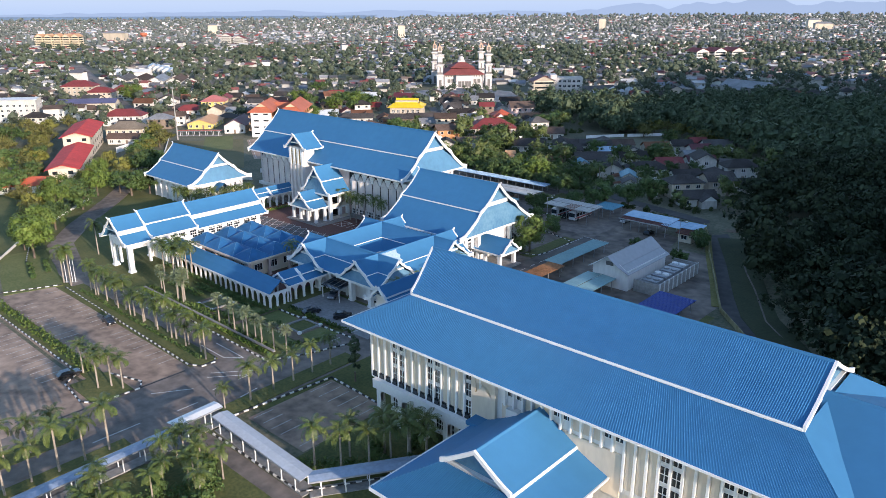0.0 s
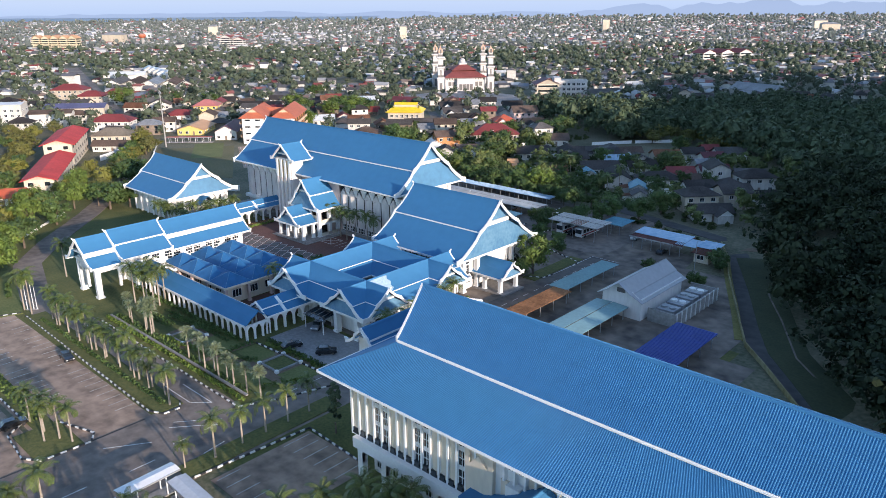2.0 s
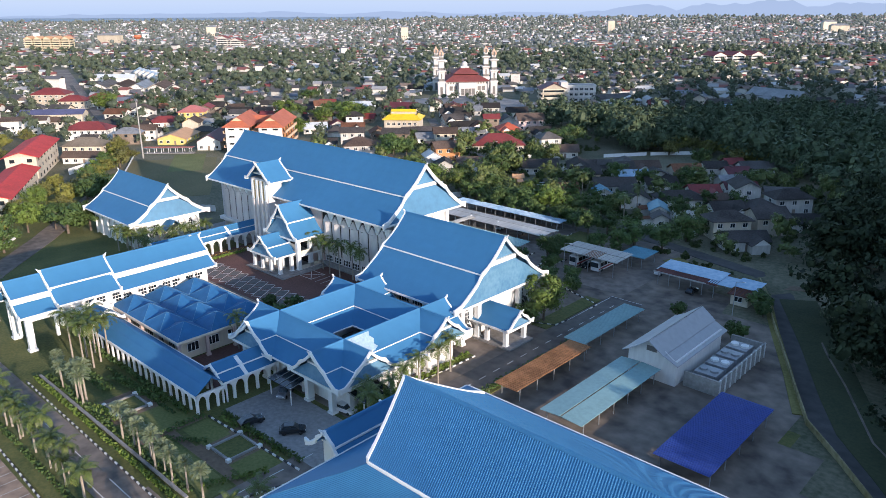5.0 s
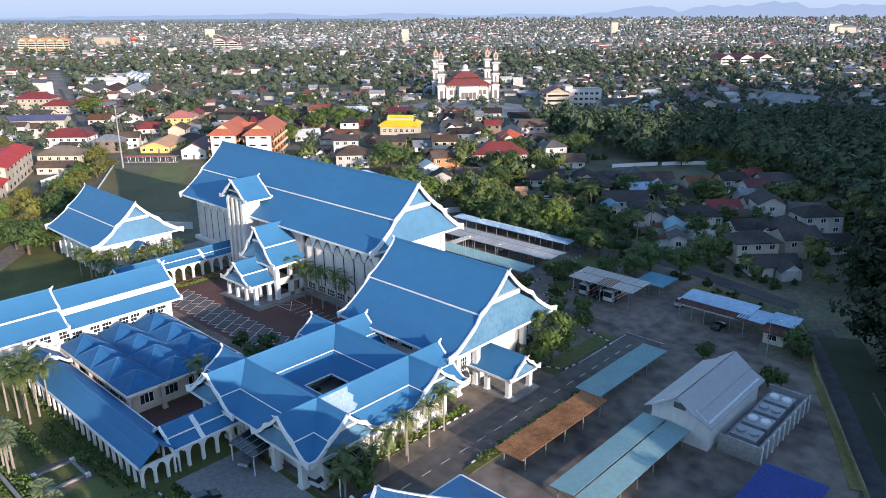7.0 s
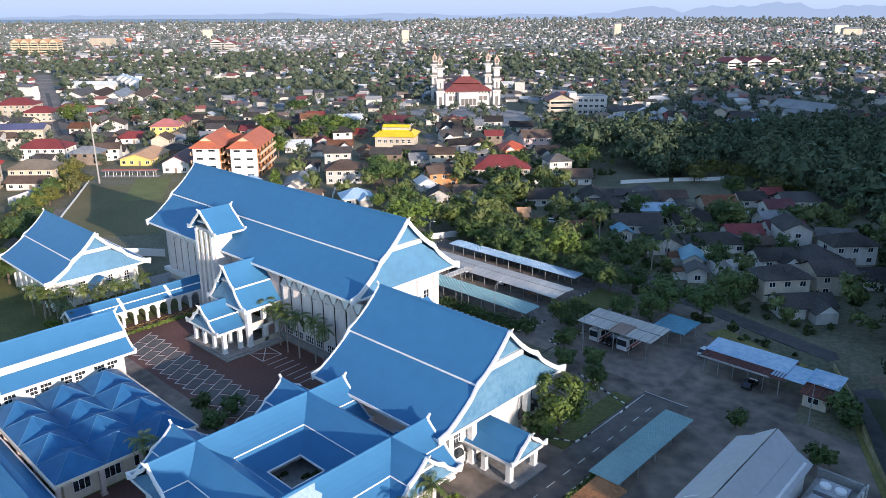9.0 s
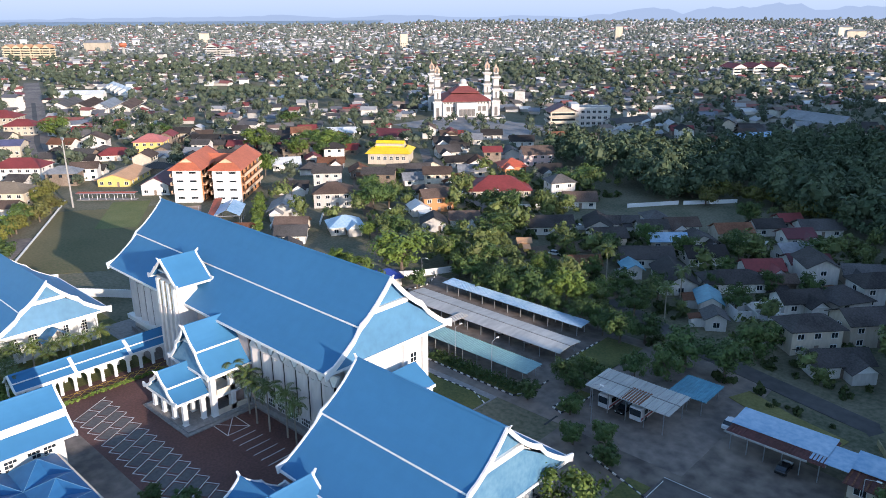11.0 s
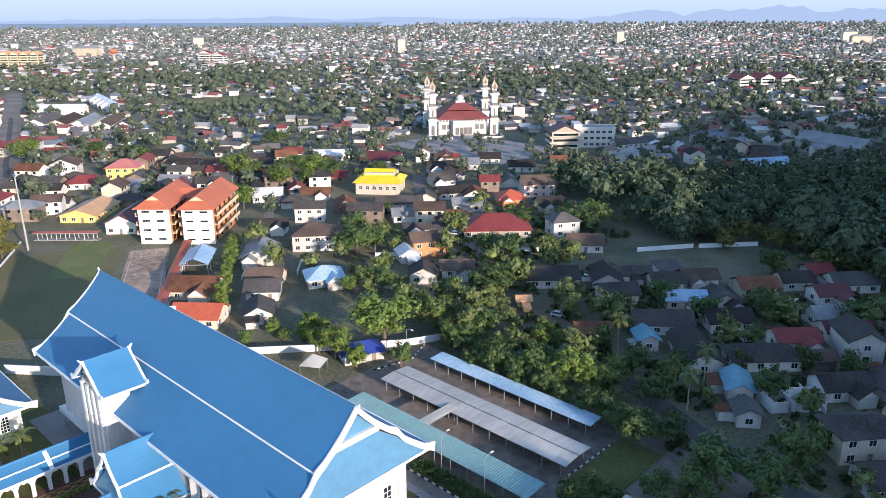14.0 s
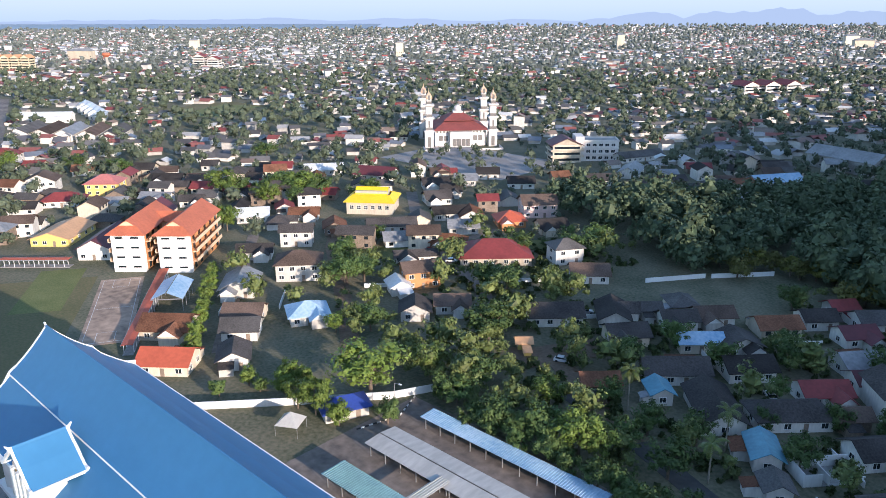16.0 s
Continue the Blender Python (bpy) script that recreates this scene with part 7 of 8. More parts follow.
for i in range(7):
    tree(3, -262 - 7.5 * i, 203 + 5.4 * i, 0.75 + 0.2 * prng.random())
for i in range(22):
    u = prng.random()
    tree(prng.choice((1, 3, 4)), -318 - 62 * u - 5 * prng.random(), 148 + 38 * u - 4 * prng.random(), 0.55 + 0.35 * prng.random())
for x, y, q in ((-84.2, 196.5, 1.1), (-82.6, 193.6, 0.8), (-96.8, 181.2, 0.7), (-83.4, 178.4, 0.7), (-81.6, 180.2, 0.6)):
    tree(4, x, y, q)
for x, y in ((-140, 196), (-138, 201), (-136, 188), (-130, 180), (-126, 184), (-122, 178), (-145, 187)):
    tree(4, x, y, 0.9)
for i in range(17):
    tree(5 + i % 2, -212 + 4.6 * i + 3 * prng.random(), 352 + 1.0 * i + 7 * prng.random() - (20 if i > 12 else 0), 0.85 + 0.25 * prng.random())
tree(6, -184.5, 351, 0.9)
for x, y, k, q in ((-401, 295, 2, 1.35), (-396, 300, 0, 1.2), (-384, 319, 0, 1.45), (-377, 322, 2, 1.4), (-369, 326, 0, 1.35), (-390, 312, 1, 1.4), (-357, 269, 2, 0.7), (-480, 284, 0, 1.3), (-513, 274, 1, 1.4), (-524, 244, 2, 1.5), (-465, 363, 0, 1.3), (-289, 274, 0, 0.95), (-283, 268, 1, 0.9), (-296, 281, 1, 0.85), (-209, 206.5, 3, 0.85), (-218, 266, 1, 1.35)):
    tree(k, x, y, q)
for x, y, k, q in ((-188, 223.8, 1, 0.62), (-182.5, 224.2, 0, 0.55), (-175, 223.6, 1, 0.66), (-169, 224.4, 0, 0.6), (-163.5, 223.6, 1, 0.62), (-157.5, 224, 0, 0.66), (-153, 225, 1, 0.7)):
    tree(k, x, y, q)
vill = [(-300, 300, 1), (-370, 300, 2), (-365, 310, 0), (-378, 318, 0), (-372, 325, 1), (-352, 268, 2), (-348, 330, 1), (-355, 345, 0), (-285, 270, 4), (-246, 345, 1), (-268, 338, 4)]
for x, y, k in vill:
    tree(k, x, y, 0.75 + 0.35 * prng.random())
HS = [(o.location.x, o.location.y) for o in scene.objects if o.name.startswith('house') and o.location.y < 420]
village = []
for i in range(640):
    x, y = -305 + 215 * prng.random(), 228 + 125 * prng.random()
    if -218 < x < -160 and 300 < y < 365 or (x < -225 and prng.random() < 0.7):
        continue
    if not wood(x, y) and off_lane(x, y) > 5 and all(math.hypot(x - a, y - b) > 6.8 and math.hypot(x - a - 6.5, y - b + 7) > 6.5 for a, b in HS):
        village.append((x, y, height(x, y) - 0.4, 0.38 + 0.6 * prng.random() ** 1.5))
for o in TREES + PALMS_K:
    for q in o.children_recursive:
        bpy.data.objects.remove(q)
    bpy.data.objects.remove(o)

# woods and far town trees
def heart(seed, k):
    """The dense inside of a crown: an uneven dome, as corners of quads."""
    r = np.random.default_rng(seed)
    rings = []
    for w, z in ((0.72, -0.6), (1.0, 0.0), (0.74, 0.6), (0.1, 0.95)):
        a = np.arange(7) * 2 * math.pi / 7 + 0.3 * r.random(7)
        q = w * k * 4.6 * (0.75 + 0.45 * r.random(7))
        rings.append(np.stack([q * np.cos(a), q * np.sin(a), 7.5 + 4.2 * k * (z + 0.16 * r.normal(size=7))], 1))
    quads = []
    for p, q in zip(rings, rings[1:]):
        for i in range(7):
            quads += [p[i], p[(i + 1) % 7], q[(i + 1) % 7], q[i]]
    return np.array(quads)


def forest(name, label, places, n, leaf_size, material, core=0.0):
    VV, base = [], [leaf_cloud(100 + i, n, 4.6, 4.2, 7.5, leaf_size, 18, 0.35, 0.8)[0] for i in range(5)]
    if core:
        base = [np.concatenate([heart(200 + i, core), b]) for i, b in enumerate(base)]
    for i, (x, y, z, s) in enumerate(places):
        a = prng.random() * 6.28
        c, d = math.cos(a) * s, math.sin(a) * s
        b = base[i % 5]
        VV.append(np.stack([x + b[:, 0] * c - b[:, 1] * d, y + b[:, 0] * d + b[:, 1] * c, z + b[:, 2] * s * (0.85 + 0.3 * prng.random())], 1))
    V = np.concatenate(VV)
    return solo(name, np_mesh(name, V, np.arange(len(V)).reshape(-1, 4), material), None, label, "trees", kind="stuff")


near_wood = []
for i in range(11000):
    x, y = -290 + 330 * prng.random(), 115 + 430 * prng.random()
    if wood(x, y) and in_view(x, y)[0] and off_lane(x, y) > 6.5 and not (-92 < x < -62 and 210 < y < 229):
        near_wood.append((x, y, height(x, y) - 0.5, 0.75 + 0.7 * prng.random()))
front = [q for q in near_wood if q[0] > -105 and q[1] < 300][:640]
grove = [q for q in near_wood if not (q[0] > -105 and q[1] < 300)][:1050]
forest("woodland", "dense green woodland on the hillside, darkened as in deep shade", front, 330, 0.39, HILLW)
forest("woodland_grove", "grey-green trees of the wood behind the village", grove, 170, 0.54, WOODS, 0.5)
# trees out of view on the hill, added to block the low sun
hill_wood = [(x, y, height(x, y) - 0.5, 1.6) for x, y in ((20 + 180 * prng.random(), 120 + 330 * prng.random()) for i in range(700))]
forest("hill_woodland", "unseen dense woodland over the hill, added to shade the land below", hill_wood, 40, 2.4, HILLW)
VILL = mat("village_tree_leaves", (0.060, 0.088, 0.026), 0.6, 0.45, 2, 12, col2=(0.15, 0.178, 0.055), island=0.3, spec=0.3)
forest("village_trees", "green trees and shrubs between the village houses", village, 360, 0.42, VILL, 0.55)
SCRUB = mat("scrub_leaves", (0.032, 0.052, 0.017), 0.7, 0.45, 2, 12, col2=(0.082, 0.10, 0.036), island=0.3, spec=0.2)
scrub = []
srng = random.Random(31)
while len(scrub) < 560:
    x, y = -262 + 165 * srng.random(), 214 + 130 * srng.random()
    # north of the yard's edge, clear of houses, the lane and the open field by the white wall
    if 0.36 * (x + 160) + (y - 232) < 0 or x < -225 and y < 250 or -215 < x < -160 and y > 302:
        continue
    if not wood(x, y) and off_lane(x, y) > 5 and all(math.hypot(x - a, y - b) > 7.2 for a, b in HS):
        s = 0.13 + 0.2 * srng.random() ** 1.6
        scrub.append((x, y, height(x, y) - 4.4 * s, s))
shrubs = [(-138.6 + 9.2 * srng.random(), 113.4 + 10.8 * srng.random(), 2.6 - 4.0 * 0.14, 0.1 + 0.08 * srng.random()) for i in range(26)]
forest("court_shrubs", "low shrubs planted in the small inner court", shrubs, 100, 1.5, SCRUB)
forest("village_scrub", "low dark green scrub between the village gardens", scrub, 90, 1.6, SCRUB)
near_t = [(x, y, -0.5, 0.45 + 0.6 * prng.random() ** 1.5) for x, y, f in spots if f < 600]
mids = [(x, y, -0.5, 0.55 + 0.55 * prng.random() ** 1.5) for x, y, f in spots if 600 <= f < 1100]
fars = [(x, y, -0.5, (0.42 + 0.5 * prng.random() ** 2) * (1 + max(0, f - 1100) / 2600)) for x, y, f in spots if f >= 1100]
for i in range(70):
    u, v = srng.random(), srng.random()
    x, y = -452 + 150 * u, 408 + 90 * v
    # round the mosque and its court, clear of its walls and the buildings beside it
    a = math.radians(50)
    lx, ly = (x + 420) * math.cos(a) + (y - 478) * math.sin(a), -(x + 420) * math.sin(a) + (y - 478) * math.cos(a)
    if abs(lx) < 26 and -34 < ly < 26 or math.hypot(x + 336, y - 475) < 17 or math.hypot(x + 325, y - 490) < 19:
        continue
    near_t.append((x, y, -0.5, 0.3 + 0.45 * srng.random()))
forest("near_town_trees", "leafy green trees between the town houses", near_t, 120, 0.62, TOWNLEAF, 0.6)
forest("town_trees", "green trees between the town houses", mids, 30, 0.95, TOWNLEAF, 0.72)
# far leaves paled and greyed: the haze of distance put into their colour
FARLEAF = mat("hazed_far_leaves", (0.105, 0.124, 0.112), 0.8, 0.3, 1.5, 14, col2=(0.165, 0.184, 0.168), island=0.15, spec=0.1)
forest("far_trees", "far treetops across the town, greyed as by haze", fars, 5, 1.7, FARLEAF, 0.85)

# far hills, coast and plain: haze painted as a flat even glow
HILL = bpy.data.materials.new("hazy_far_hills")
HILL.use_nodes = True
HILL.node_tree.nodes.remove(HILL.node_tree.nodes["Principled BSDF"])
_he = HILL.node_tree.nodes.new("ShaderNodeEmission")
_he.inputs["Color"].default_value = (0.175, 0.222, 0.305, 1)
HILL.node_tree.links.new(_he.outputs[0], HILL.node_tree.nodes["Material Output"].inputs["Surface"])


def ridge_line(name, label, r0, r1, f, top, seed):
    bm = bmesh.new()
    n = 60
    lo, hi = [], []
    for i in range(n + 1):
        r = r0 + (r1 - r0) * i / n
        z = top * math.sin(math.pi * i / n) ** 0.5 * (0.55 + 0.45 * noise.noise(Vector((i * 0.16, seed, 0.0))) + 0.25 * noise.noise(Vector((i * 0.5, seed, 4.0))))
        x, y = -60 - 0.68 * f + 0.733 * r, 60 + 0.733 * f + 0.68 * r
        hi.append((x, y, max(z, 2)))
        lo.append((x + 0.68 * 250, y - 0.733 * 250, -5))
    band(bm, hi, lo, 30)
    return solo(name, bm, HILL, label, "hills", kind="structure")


# glowing sheet laid over the farthest ground in place of haze
bm = bmesh.new()
lo, hi = [], []
for i in range(13):
    r = -300 + 280 * i
    lo.append((-60 - 0.68 * 3450 + 0.733 * r, 60 + 0.733 * 3450 + 0.68 * r, 0.6))
    hi.append((-60 - 0.68 * 4320 + 0.733 * r, 60 + 0.733 * 4320 + 0.68 * r, 9.0))
band(bm, hi, lo, 3.0)
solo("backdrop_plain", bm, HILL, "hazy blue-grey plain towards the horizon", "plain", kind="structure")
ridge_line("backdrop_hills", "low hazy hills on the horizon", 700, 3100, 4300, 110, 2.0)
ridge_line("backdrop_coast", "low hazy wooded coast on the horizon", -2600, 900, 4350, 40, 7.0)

# hazy sky low over the horizon
SKYB = bpy.data.materials.new("hazy_sky")
SKYB.use_nodes = True
sn, sl = SKYB.node_tree.nodes, SKYB.node_tree.links
sn.remove(sn["Principled BSDF"])
em, sg, sm, sr = sn.new("ShaderNodeEmission"), sn.new("ShaderNodeNewGeometry"), sn.new("ShaderNodeSeparateXYZ"), sn.new("ShaderNodeMapRange")
sc_ = sn.new("ShaderNodeValToRGB")
sl.new(sg.outputs["Position"], sm.inputs[0])
sl.new(sm.outputs["Z"], sr.inputs["Value"])
sr.inputs["From Max"].default_value = 160.0
sc_.color_ramp.elements[0].color, sc_.color_ramp.elements[1].color = (0.215, 0.27, 0.36, 1), (0.27, 0.315, 0.375, 1)
sl.new(sr.outputs[0], sc_.inputs["Fac"])
sl.new(sc_.outputs["Color"], em.inputs["Color"])
sl.new(em.outputs[0], sn["Material Output"].inputs["Surface"])
bm = bmesh.new()
lo, hi = [], []
for r in (-4200, 4200):
    x, y = -60 - 0.68 * 4760 + 0.733 * r, 60 + 0.733 * 4760 + 0.68 * r
    lo.append((x, y, -60))
    hi.append((x, y, 420))
band(bm, hi, lo, 20)
solo("backdrop_sky", bm, SKYB, "pale hazy blue sky over the horizon", "sky", kind="structure")

SEA = mat("calm_sea_water", (0.10, 0.17, 0.24), 0.35, 0.1, 0.02, 0.2)
solo("water", boxes((-3400, -120, 3150, 4700, -1.0, 0.4)), SEA, "calm blue sea along the horizon", "sea", kind="structure", at=(-60, 60, 0), rz=42.85)

# ---- kerbs, painted lines, walkways, gardens, vehicles ----
KW = as_mesh(boxes((-0.45, 0.45, -0.11, 0.11, -0.1, 0.24)), "kerb_stone", KERBW)
KB = as_mesh(boxes((-0.45, 0.45, -0.11, 0.11, -0.1, 0.24)), "kerb_stone_black", KERBB)


def kerb(pts):
    """Black and white kerb stones, laid in turn along a line."""
    t = thing("kerb", "black and white painted kerb stones", "kerb", kind="structure")
    run, i = 0.0, 0
    for (xa, ya), (xb, yb) in zip(pts, pts[1:]):
        a, b = Vector((xa, ya)), Vector((xb, yb))
        L = (b - a).length
        n = max(1, round(L / 0.92))
        rz = math.degrees(math.atan2(yb - ya, xb - xa))
        for k in range(n):
            p = a.lerp(b, (k + 0.5) / n)
            piece("kerb_stone", KW if i % 2 else KB, t, pose(p.x, p.y, 0.06 + height(p.x, p.y), 0, 0, rz))
            i += 1
    return t


for line in ([(-187, 61.6), (-126.4, 60.3)], [(-126.4, 60.3), (-123.6, 61.6), (-123.4, 64.4), (-125.5, 65.6)], [(-172, 72.0), (-117, 71.4)], [(-116.6, 70.5), (-113, 78.1), (-109.8, 88)],
             [(-190, 44.3), (-139, 44.6)], [(-139, 44.6), (-136, 41), (-127.5, 40.2), (-124.6, 42), (-124.3, 49.5), (-126.5, 51), (-134, 48.5)], [(-103.4, 54.8), (-101.6, 75.6)], [(-101.6, 75.6), (-88, 74.8)],
             [(-194.6, 49.1), (-189.2, 61.5)], [(-101.9, 50.3), (-78.1, 50.4), (-70.5, 62.5)], [(-172, 186.6), (-148.1, 186.4), (-146.3, 189.5), (-146.5, 196)], [(-139.5, 196), (-139.8, 188), (-137.4, 187.2), (-136.6, 197)],
             [(-149.2, 201.5), (-148.8, 219)], [(-165, 182), (-154.6, 182.4), (-150.3, 180.4)], [(-107.1, 123), (-107.2, 150), (-107.1, 176)], [(-127, 179.5), (-113.5, 175.0), (-113.4, 172)], [(-118, 157), (-114, 159), (-113.6, 163)],
             [(-118.4, 108), (-117.6, 124), (-117.2, 136)], [(-136, 88.4), (-112, 89.4)], [(-214, 62), (-238, 72), (-262, 90)], [(-205, 208), (-202.5, 218), (-206, 226)]):
    kerb(line)

MED = thing("median", "raised grassy median with a palm row", "median", kind="structure")
part("soil", boxes((-186, -124.4, 61.0, 65.6, 0.0, 0.2)), GRASS, MED)
ISL = thing("planted_island", "raised grassy island with palms", "island", kind="structure")
part("soil", boxes((-135, -124.8, 41.4, 48.6, 0.0, 0.2)), GRASS, ISL)
part("hedge_bed", boxes((-188, -135, 44.6, 47.8, 0.0, 0.18)), GRASS, ISL)
VER = thing("verge", "narrow grass verge with a row of palms", "verge", kind="structure")
part("soil", boxes((-107.6, -103.6, 55, 84, 0.0, 0.2)), GRASS, VER)
part("soil", boxes((-101.0, -76, 20, 47, 0.0, 0.12)), GRASS, VER)
part("soil", boxes((-85.5, -68, 52, 71, 0.0, 0.12)), GRASS, VER)
part("soil", boxes((-110.5, -107.9, 10, 40, 0.0, 0.15)), GRASS, VER)
part("soil", boxes((-120.5, -116, 8, 36, 0.0, 0.15)), GRASS, VER)
EAS = thing("planting_bed", "grassy planting bed beside the drive", "bed", kind="structure")
part("soil", boxes((-107.0, -105.4, 122, 176, 0.0, 0.2)), GRASS, EAS)
part("soil", boxes((-172, -147, 186.8, 190.6, 0.0, 0.2)), GRASS, EAS)
part("soil", boxes((-139.4, -137, 188, 197, 0.0, 0.2)), GRASS, EAS)
part("soil", boxes((-118.2, -114.2, 156, 178, 0.0, 0.2)), GRASS, EAS)
part("soil", boxes((-148.6, -139.8, 202, 222, 0.0, 0.2)), GRASS, EAS)
part("soil", boxes((-168, -150.4, 176.6, 182.2, 0.0, 0.2)), GRASS, EAS)
part("soil", boxes((-119.2, -117.4, 104.5, 136, 0.0, 0.22)), GRASS, EAS)


def paint(parent, x0, y0, x1, y1, w=0.14, z=0.085, material=None, name="painted_line"):
    d = math.hypot(x1 - x0, y1 - y0)
    me = as_mesh(boxes((0, d, -w / 2, w / 2, -0.03, 0.006)), name, material or LINEW)
    piece(name, me, parent, pose(x0, y0, z, 0, 0, math.degrees(math.atan2(y1 - y0, x1 - x0))))


PICK = random.Random(4)
BAYM = mat("grey_bay_pavers", (0.085, 0.08, 0.078), 0.9, 0.3, 1.5, 20, bump=0.02, col2=(0.15, 0.142, 0.135))


def bays(parent, x0, x1, y0, y1, pitch=2.5, slant=0.0, z=0.062, w=0.14):
    d = math.hypot(slant, y1 - y0)
    me = as_mesh(boxes((0, d, -w / 2, w / 2, -0.02, 0.006)), "bay_line", FADED)
    n = int((x1 - x0) / pitch)
    rz = math.degrees(math.atan2(y1 - y0, slant))
    for i in range(n + 1):
        if PICK.random() < 0.14:
            continue
        piece("bay_line", me, parent, pose(x0 + i * pitch, y0, z, 0, 0, rz))


bays(LOT_A, -186, -129, 56.4, 59.9)
bays(LOT_A, -182, -140, 48.4, 52.4)
bays(LOT_B, -190, -140, 38.2, 43.0)
bays(LOT_B, -190, -142, 22.0, 31.0)
bays(LOT_C, -100.2, -87.5, 69.5, 74.4)
bays(LOT_C, -100.2, -87.5, 57.6, 61.6)
# two rows of slanting bays, paved grey, with saw-toothed ends
sheet("plaza_lane", ROADM, "dark worn lane along the plaza's edge", -205, -160, 113.6, 123.4, 0.064, "paving")
for i in range(15):
    x = -201.4 + 2.95 * i
    paint(PLAZA, x, 124.5, x - 4.7, 132.45, 0.17, 0.068)
    for u in (0.0, 0.44, 0.86):
        paint(PLAZA, x - 4.7 * u, 124.5 + 7.95 * u, x - 4.7 * u + 2.18, 125.8 + 7.95 * u, 0.15, 0.070)
    for u0, u1 in ((0.06, 0.40), (0.50, 0.82)):
        bm = bmesh.new()
        c = [(x - 4.7 * u + a, 124.5 + 7.95 * u + b, 0) for u, a, b in ((u0, 0.3, 0.18), (u0, 1.95, 1.15), (u1, 1.95, 1.15), (u1, 0.3, 0.18))]
        prism(bm, c, (0, 0, 0.066))
        part("bay_paving", bm, BAYM, PLAZA)
for q in ((-181.8, 141.1, -176.3, 141.1), (-181.8, 145.6, -176.3, 145.6), (-181.8, 141.1, -181.8, 145.6), (-176.3, 141.1, -176.3, 145.6), (-181.8, 141.1, -176.3, 145.6), (-181.8, 145.6, -176.3, 141.1)):
    paint(PLAZA, *q, 0.16, 0.064)
for x in (-174.2, -172.1, -169.9, -167.7, -165.6, -163.4):
    paint(PLAZA, x, 140.8, x - 0.1, 145.6, 0.16, 0.064)
for i in range(11):
    for s in (0, 1):
        paint(PLAZA, -211.8, 122.4 + 2.2 * i + 2.2 * s, -210.0, 124.6 + 2.2 * i - 2.2 * s, 0.14, 0.064, YELLOWL)
for x in (-212, -209.8):
    paint(PLAZA, x, 122, x, 148, 0.14, 0.064, YELLOWL)
for i in range(18):
    paint(ROAD_E, -110.4, 104 + 4.2 * i, -110.4, 106 + 4.2 * i, 0.14, 0.078)
paint(ROAD_E, -114, 182, -105.6, 182, 0.14, 0.078)
paint(ROAD_E, -113.6, 163, -113.6, 181, 0.14, 0.078)
for q in ((-133, 66.6, -124, 66.6), (-124, 66.6, -121, 69.2), (-121, 69.2, -131, 69.2)):
    paint(ROAD_M, *q, 0.16, 0.073)
for i in range(9):
    paint(ROAD_M, -190 + 6 * i, 68.7, -187 + 6 * i, 68.7, 0.12, 0.073)
for i in range(7):
    paint(ROAD_X, -114, 58 + 5.5 * i, -114, 60.5 + 5.5 * i, 0.14, 0.068)
for q in ((-121, 50, -117, 56), (-113, 36, -113, 44), (-119, 60, -114, 66), (-120, 61.4, -115, 67.4), (-112, 50, -112, 54), (-108, 60, -108.6, 64)):
    paint(ROAD_X, *q, 0.16, 0.068)
part("drain_slot", boxes((-124.75, -124.35, 30, 58.6, 0.0, 0.072)), KERBB, ROAD_X)
part("drain_slot", boxes((-137.6, -137.2, 182, 186, 0.0, 0.07)), KERBB, ROAD_E)


def walkway(p, q, w, z, material, label, post=3.2, group="covered walkways"):
    """A covered walk: low gabled sheet roof, edge fascia, posts each side, paved floor."""
    a, b = Vector((*p, 0)), Vector((*q, 0))
    L = (b - a).length
    t = thing("covered_walkway", label, "walkway", group, at=(a.x, a.y, 0), rz=math.degrees(math.atan2(b.y - a.y, b.x - a.x)))
    bm = bmesh.new()
    for s in (-1, 1):
        band(bm, [(0, 0, z + 0.22), (L, 0, z + 0.22)], [(0, s * w / 2, z), (L, s * w / 2, z)], 0.07)
    part("roof_sheet", bm, material, t)
    part("floor_slab", boxes((0, L, -w / 2 + 0.2, w / 2 - 0.2, 0, 0.2)), PAVE, t)
    pm = as_mesh(boxes((-0.07, 0.07, -0.07, 0.07, 0.2, z)), "post", TRIM)
    n = max(2, int(L / post))
    for i in range(n):
        for s in (-1, 1):
            piece("post", pm, t, pose((i + 0.5) * L / n, s * (w / 2 - 0.3), 0))
    for s in (-1, 1):
        part("fascia", boxes((0, L, s * w / 2 - 0.03, s * w / 2 + 0.03, z - 0.22, z + 0.02)), METAL, t)
    return t


SHEETG = mat("pale_grey_walkway_sheet", (0.52, 0.54, 0.56), 0.5, 0.1, 3, 20)
SHEETB = mat("blue_grey_walkway_sheet", (0.30, 0.37, 0.47), 0.5, 0.15, 3, 20)
walkway((-103.2, 44.6), (-103.5, 53.2), 2.6, 3.4, TRIM, "short white-roofed length of covered walkway")
walkway((-101.6, 52.2), (-77.0, 51.2), 2.8, 2.8, SHEETG, "grey-roofed covered walkway beside the drive")
walkway((-77.0, 51.2), (-67.6, 65.4), 2.8, 2.8, SHEETB, "blue-grey covered walkway towards the entrance wing")
walkway((-102.2, 10.0), (-102.6, 44.4), 2.4, 2.7, SHEETB, "long blue-grey covered walkway beside the garden")
walkway((-321, 226), (-273.5, 191.5), 3.0, 2.8, ROOFS["redl"], "long red-roofed school walkway", group="school walkways")
walkway((-371, 193.5), (-354, 209.5), 3.4, 2.8, ROOFS["redl"], "red-roofed school shelter on posts", group="school walkways")
house(-259.5, 195.5, 40, 12, 9, 1, "redl", "cream", "gable", "w")
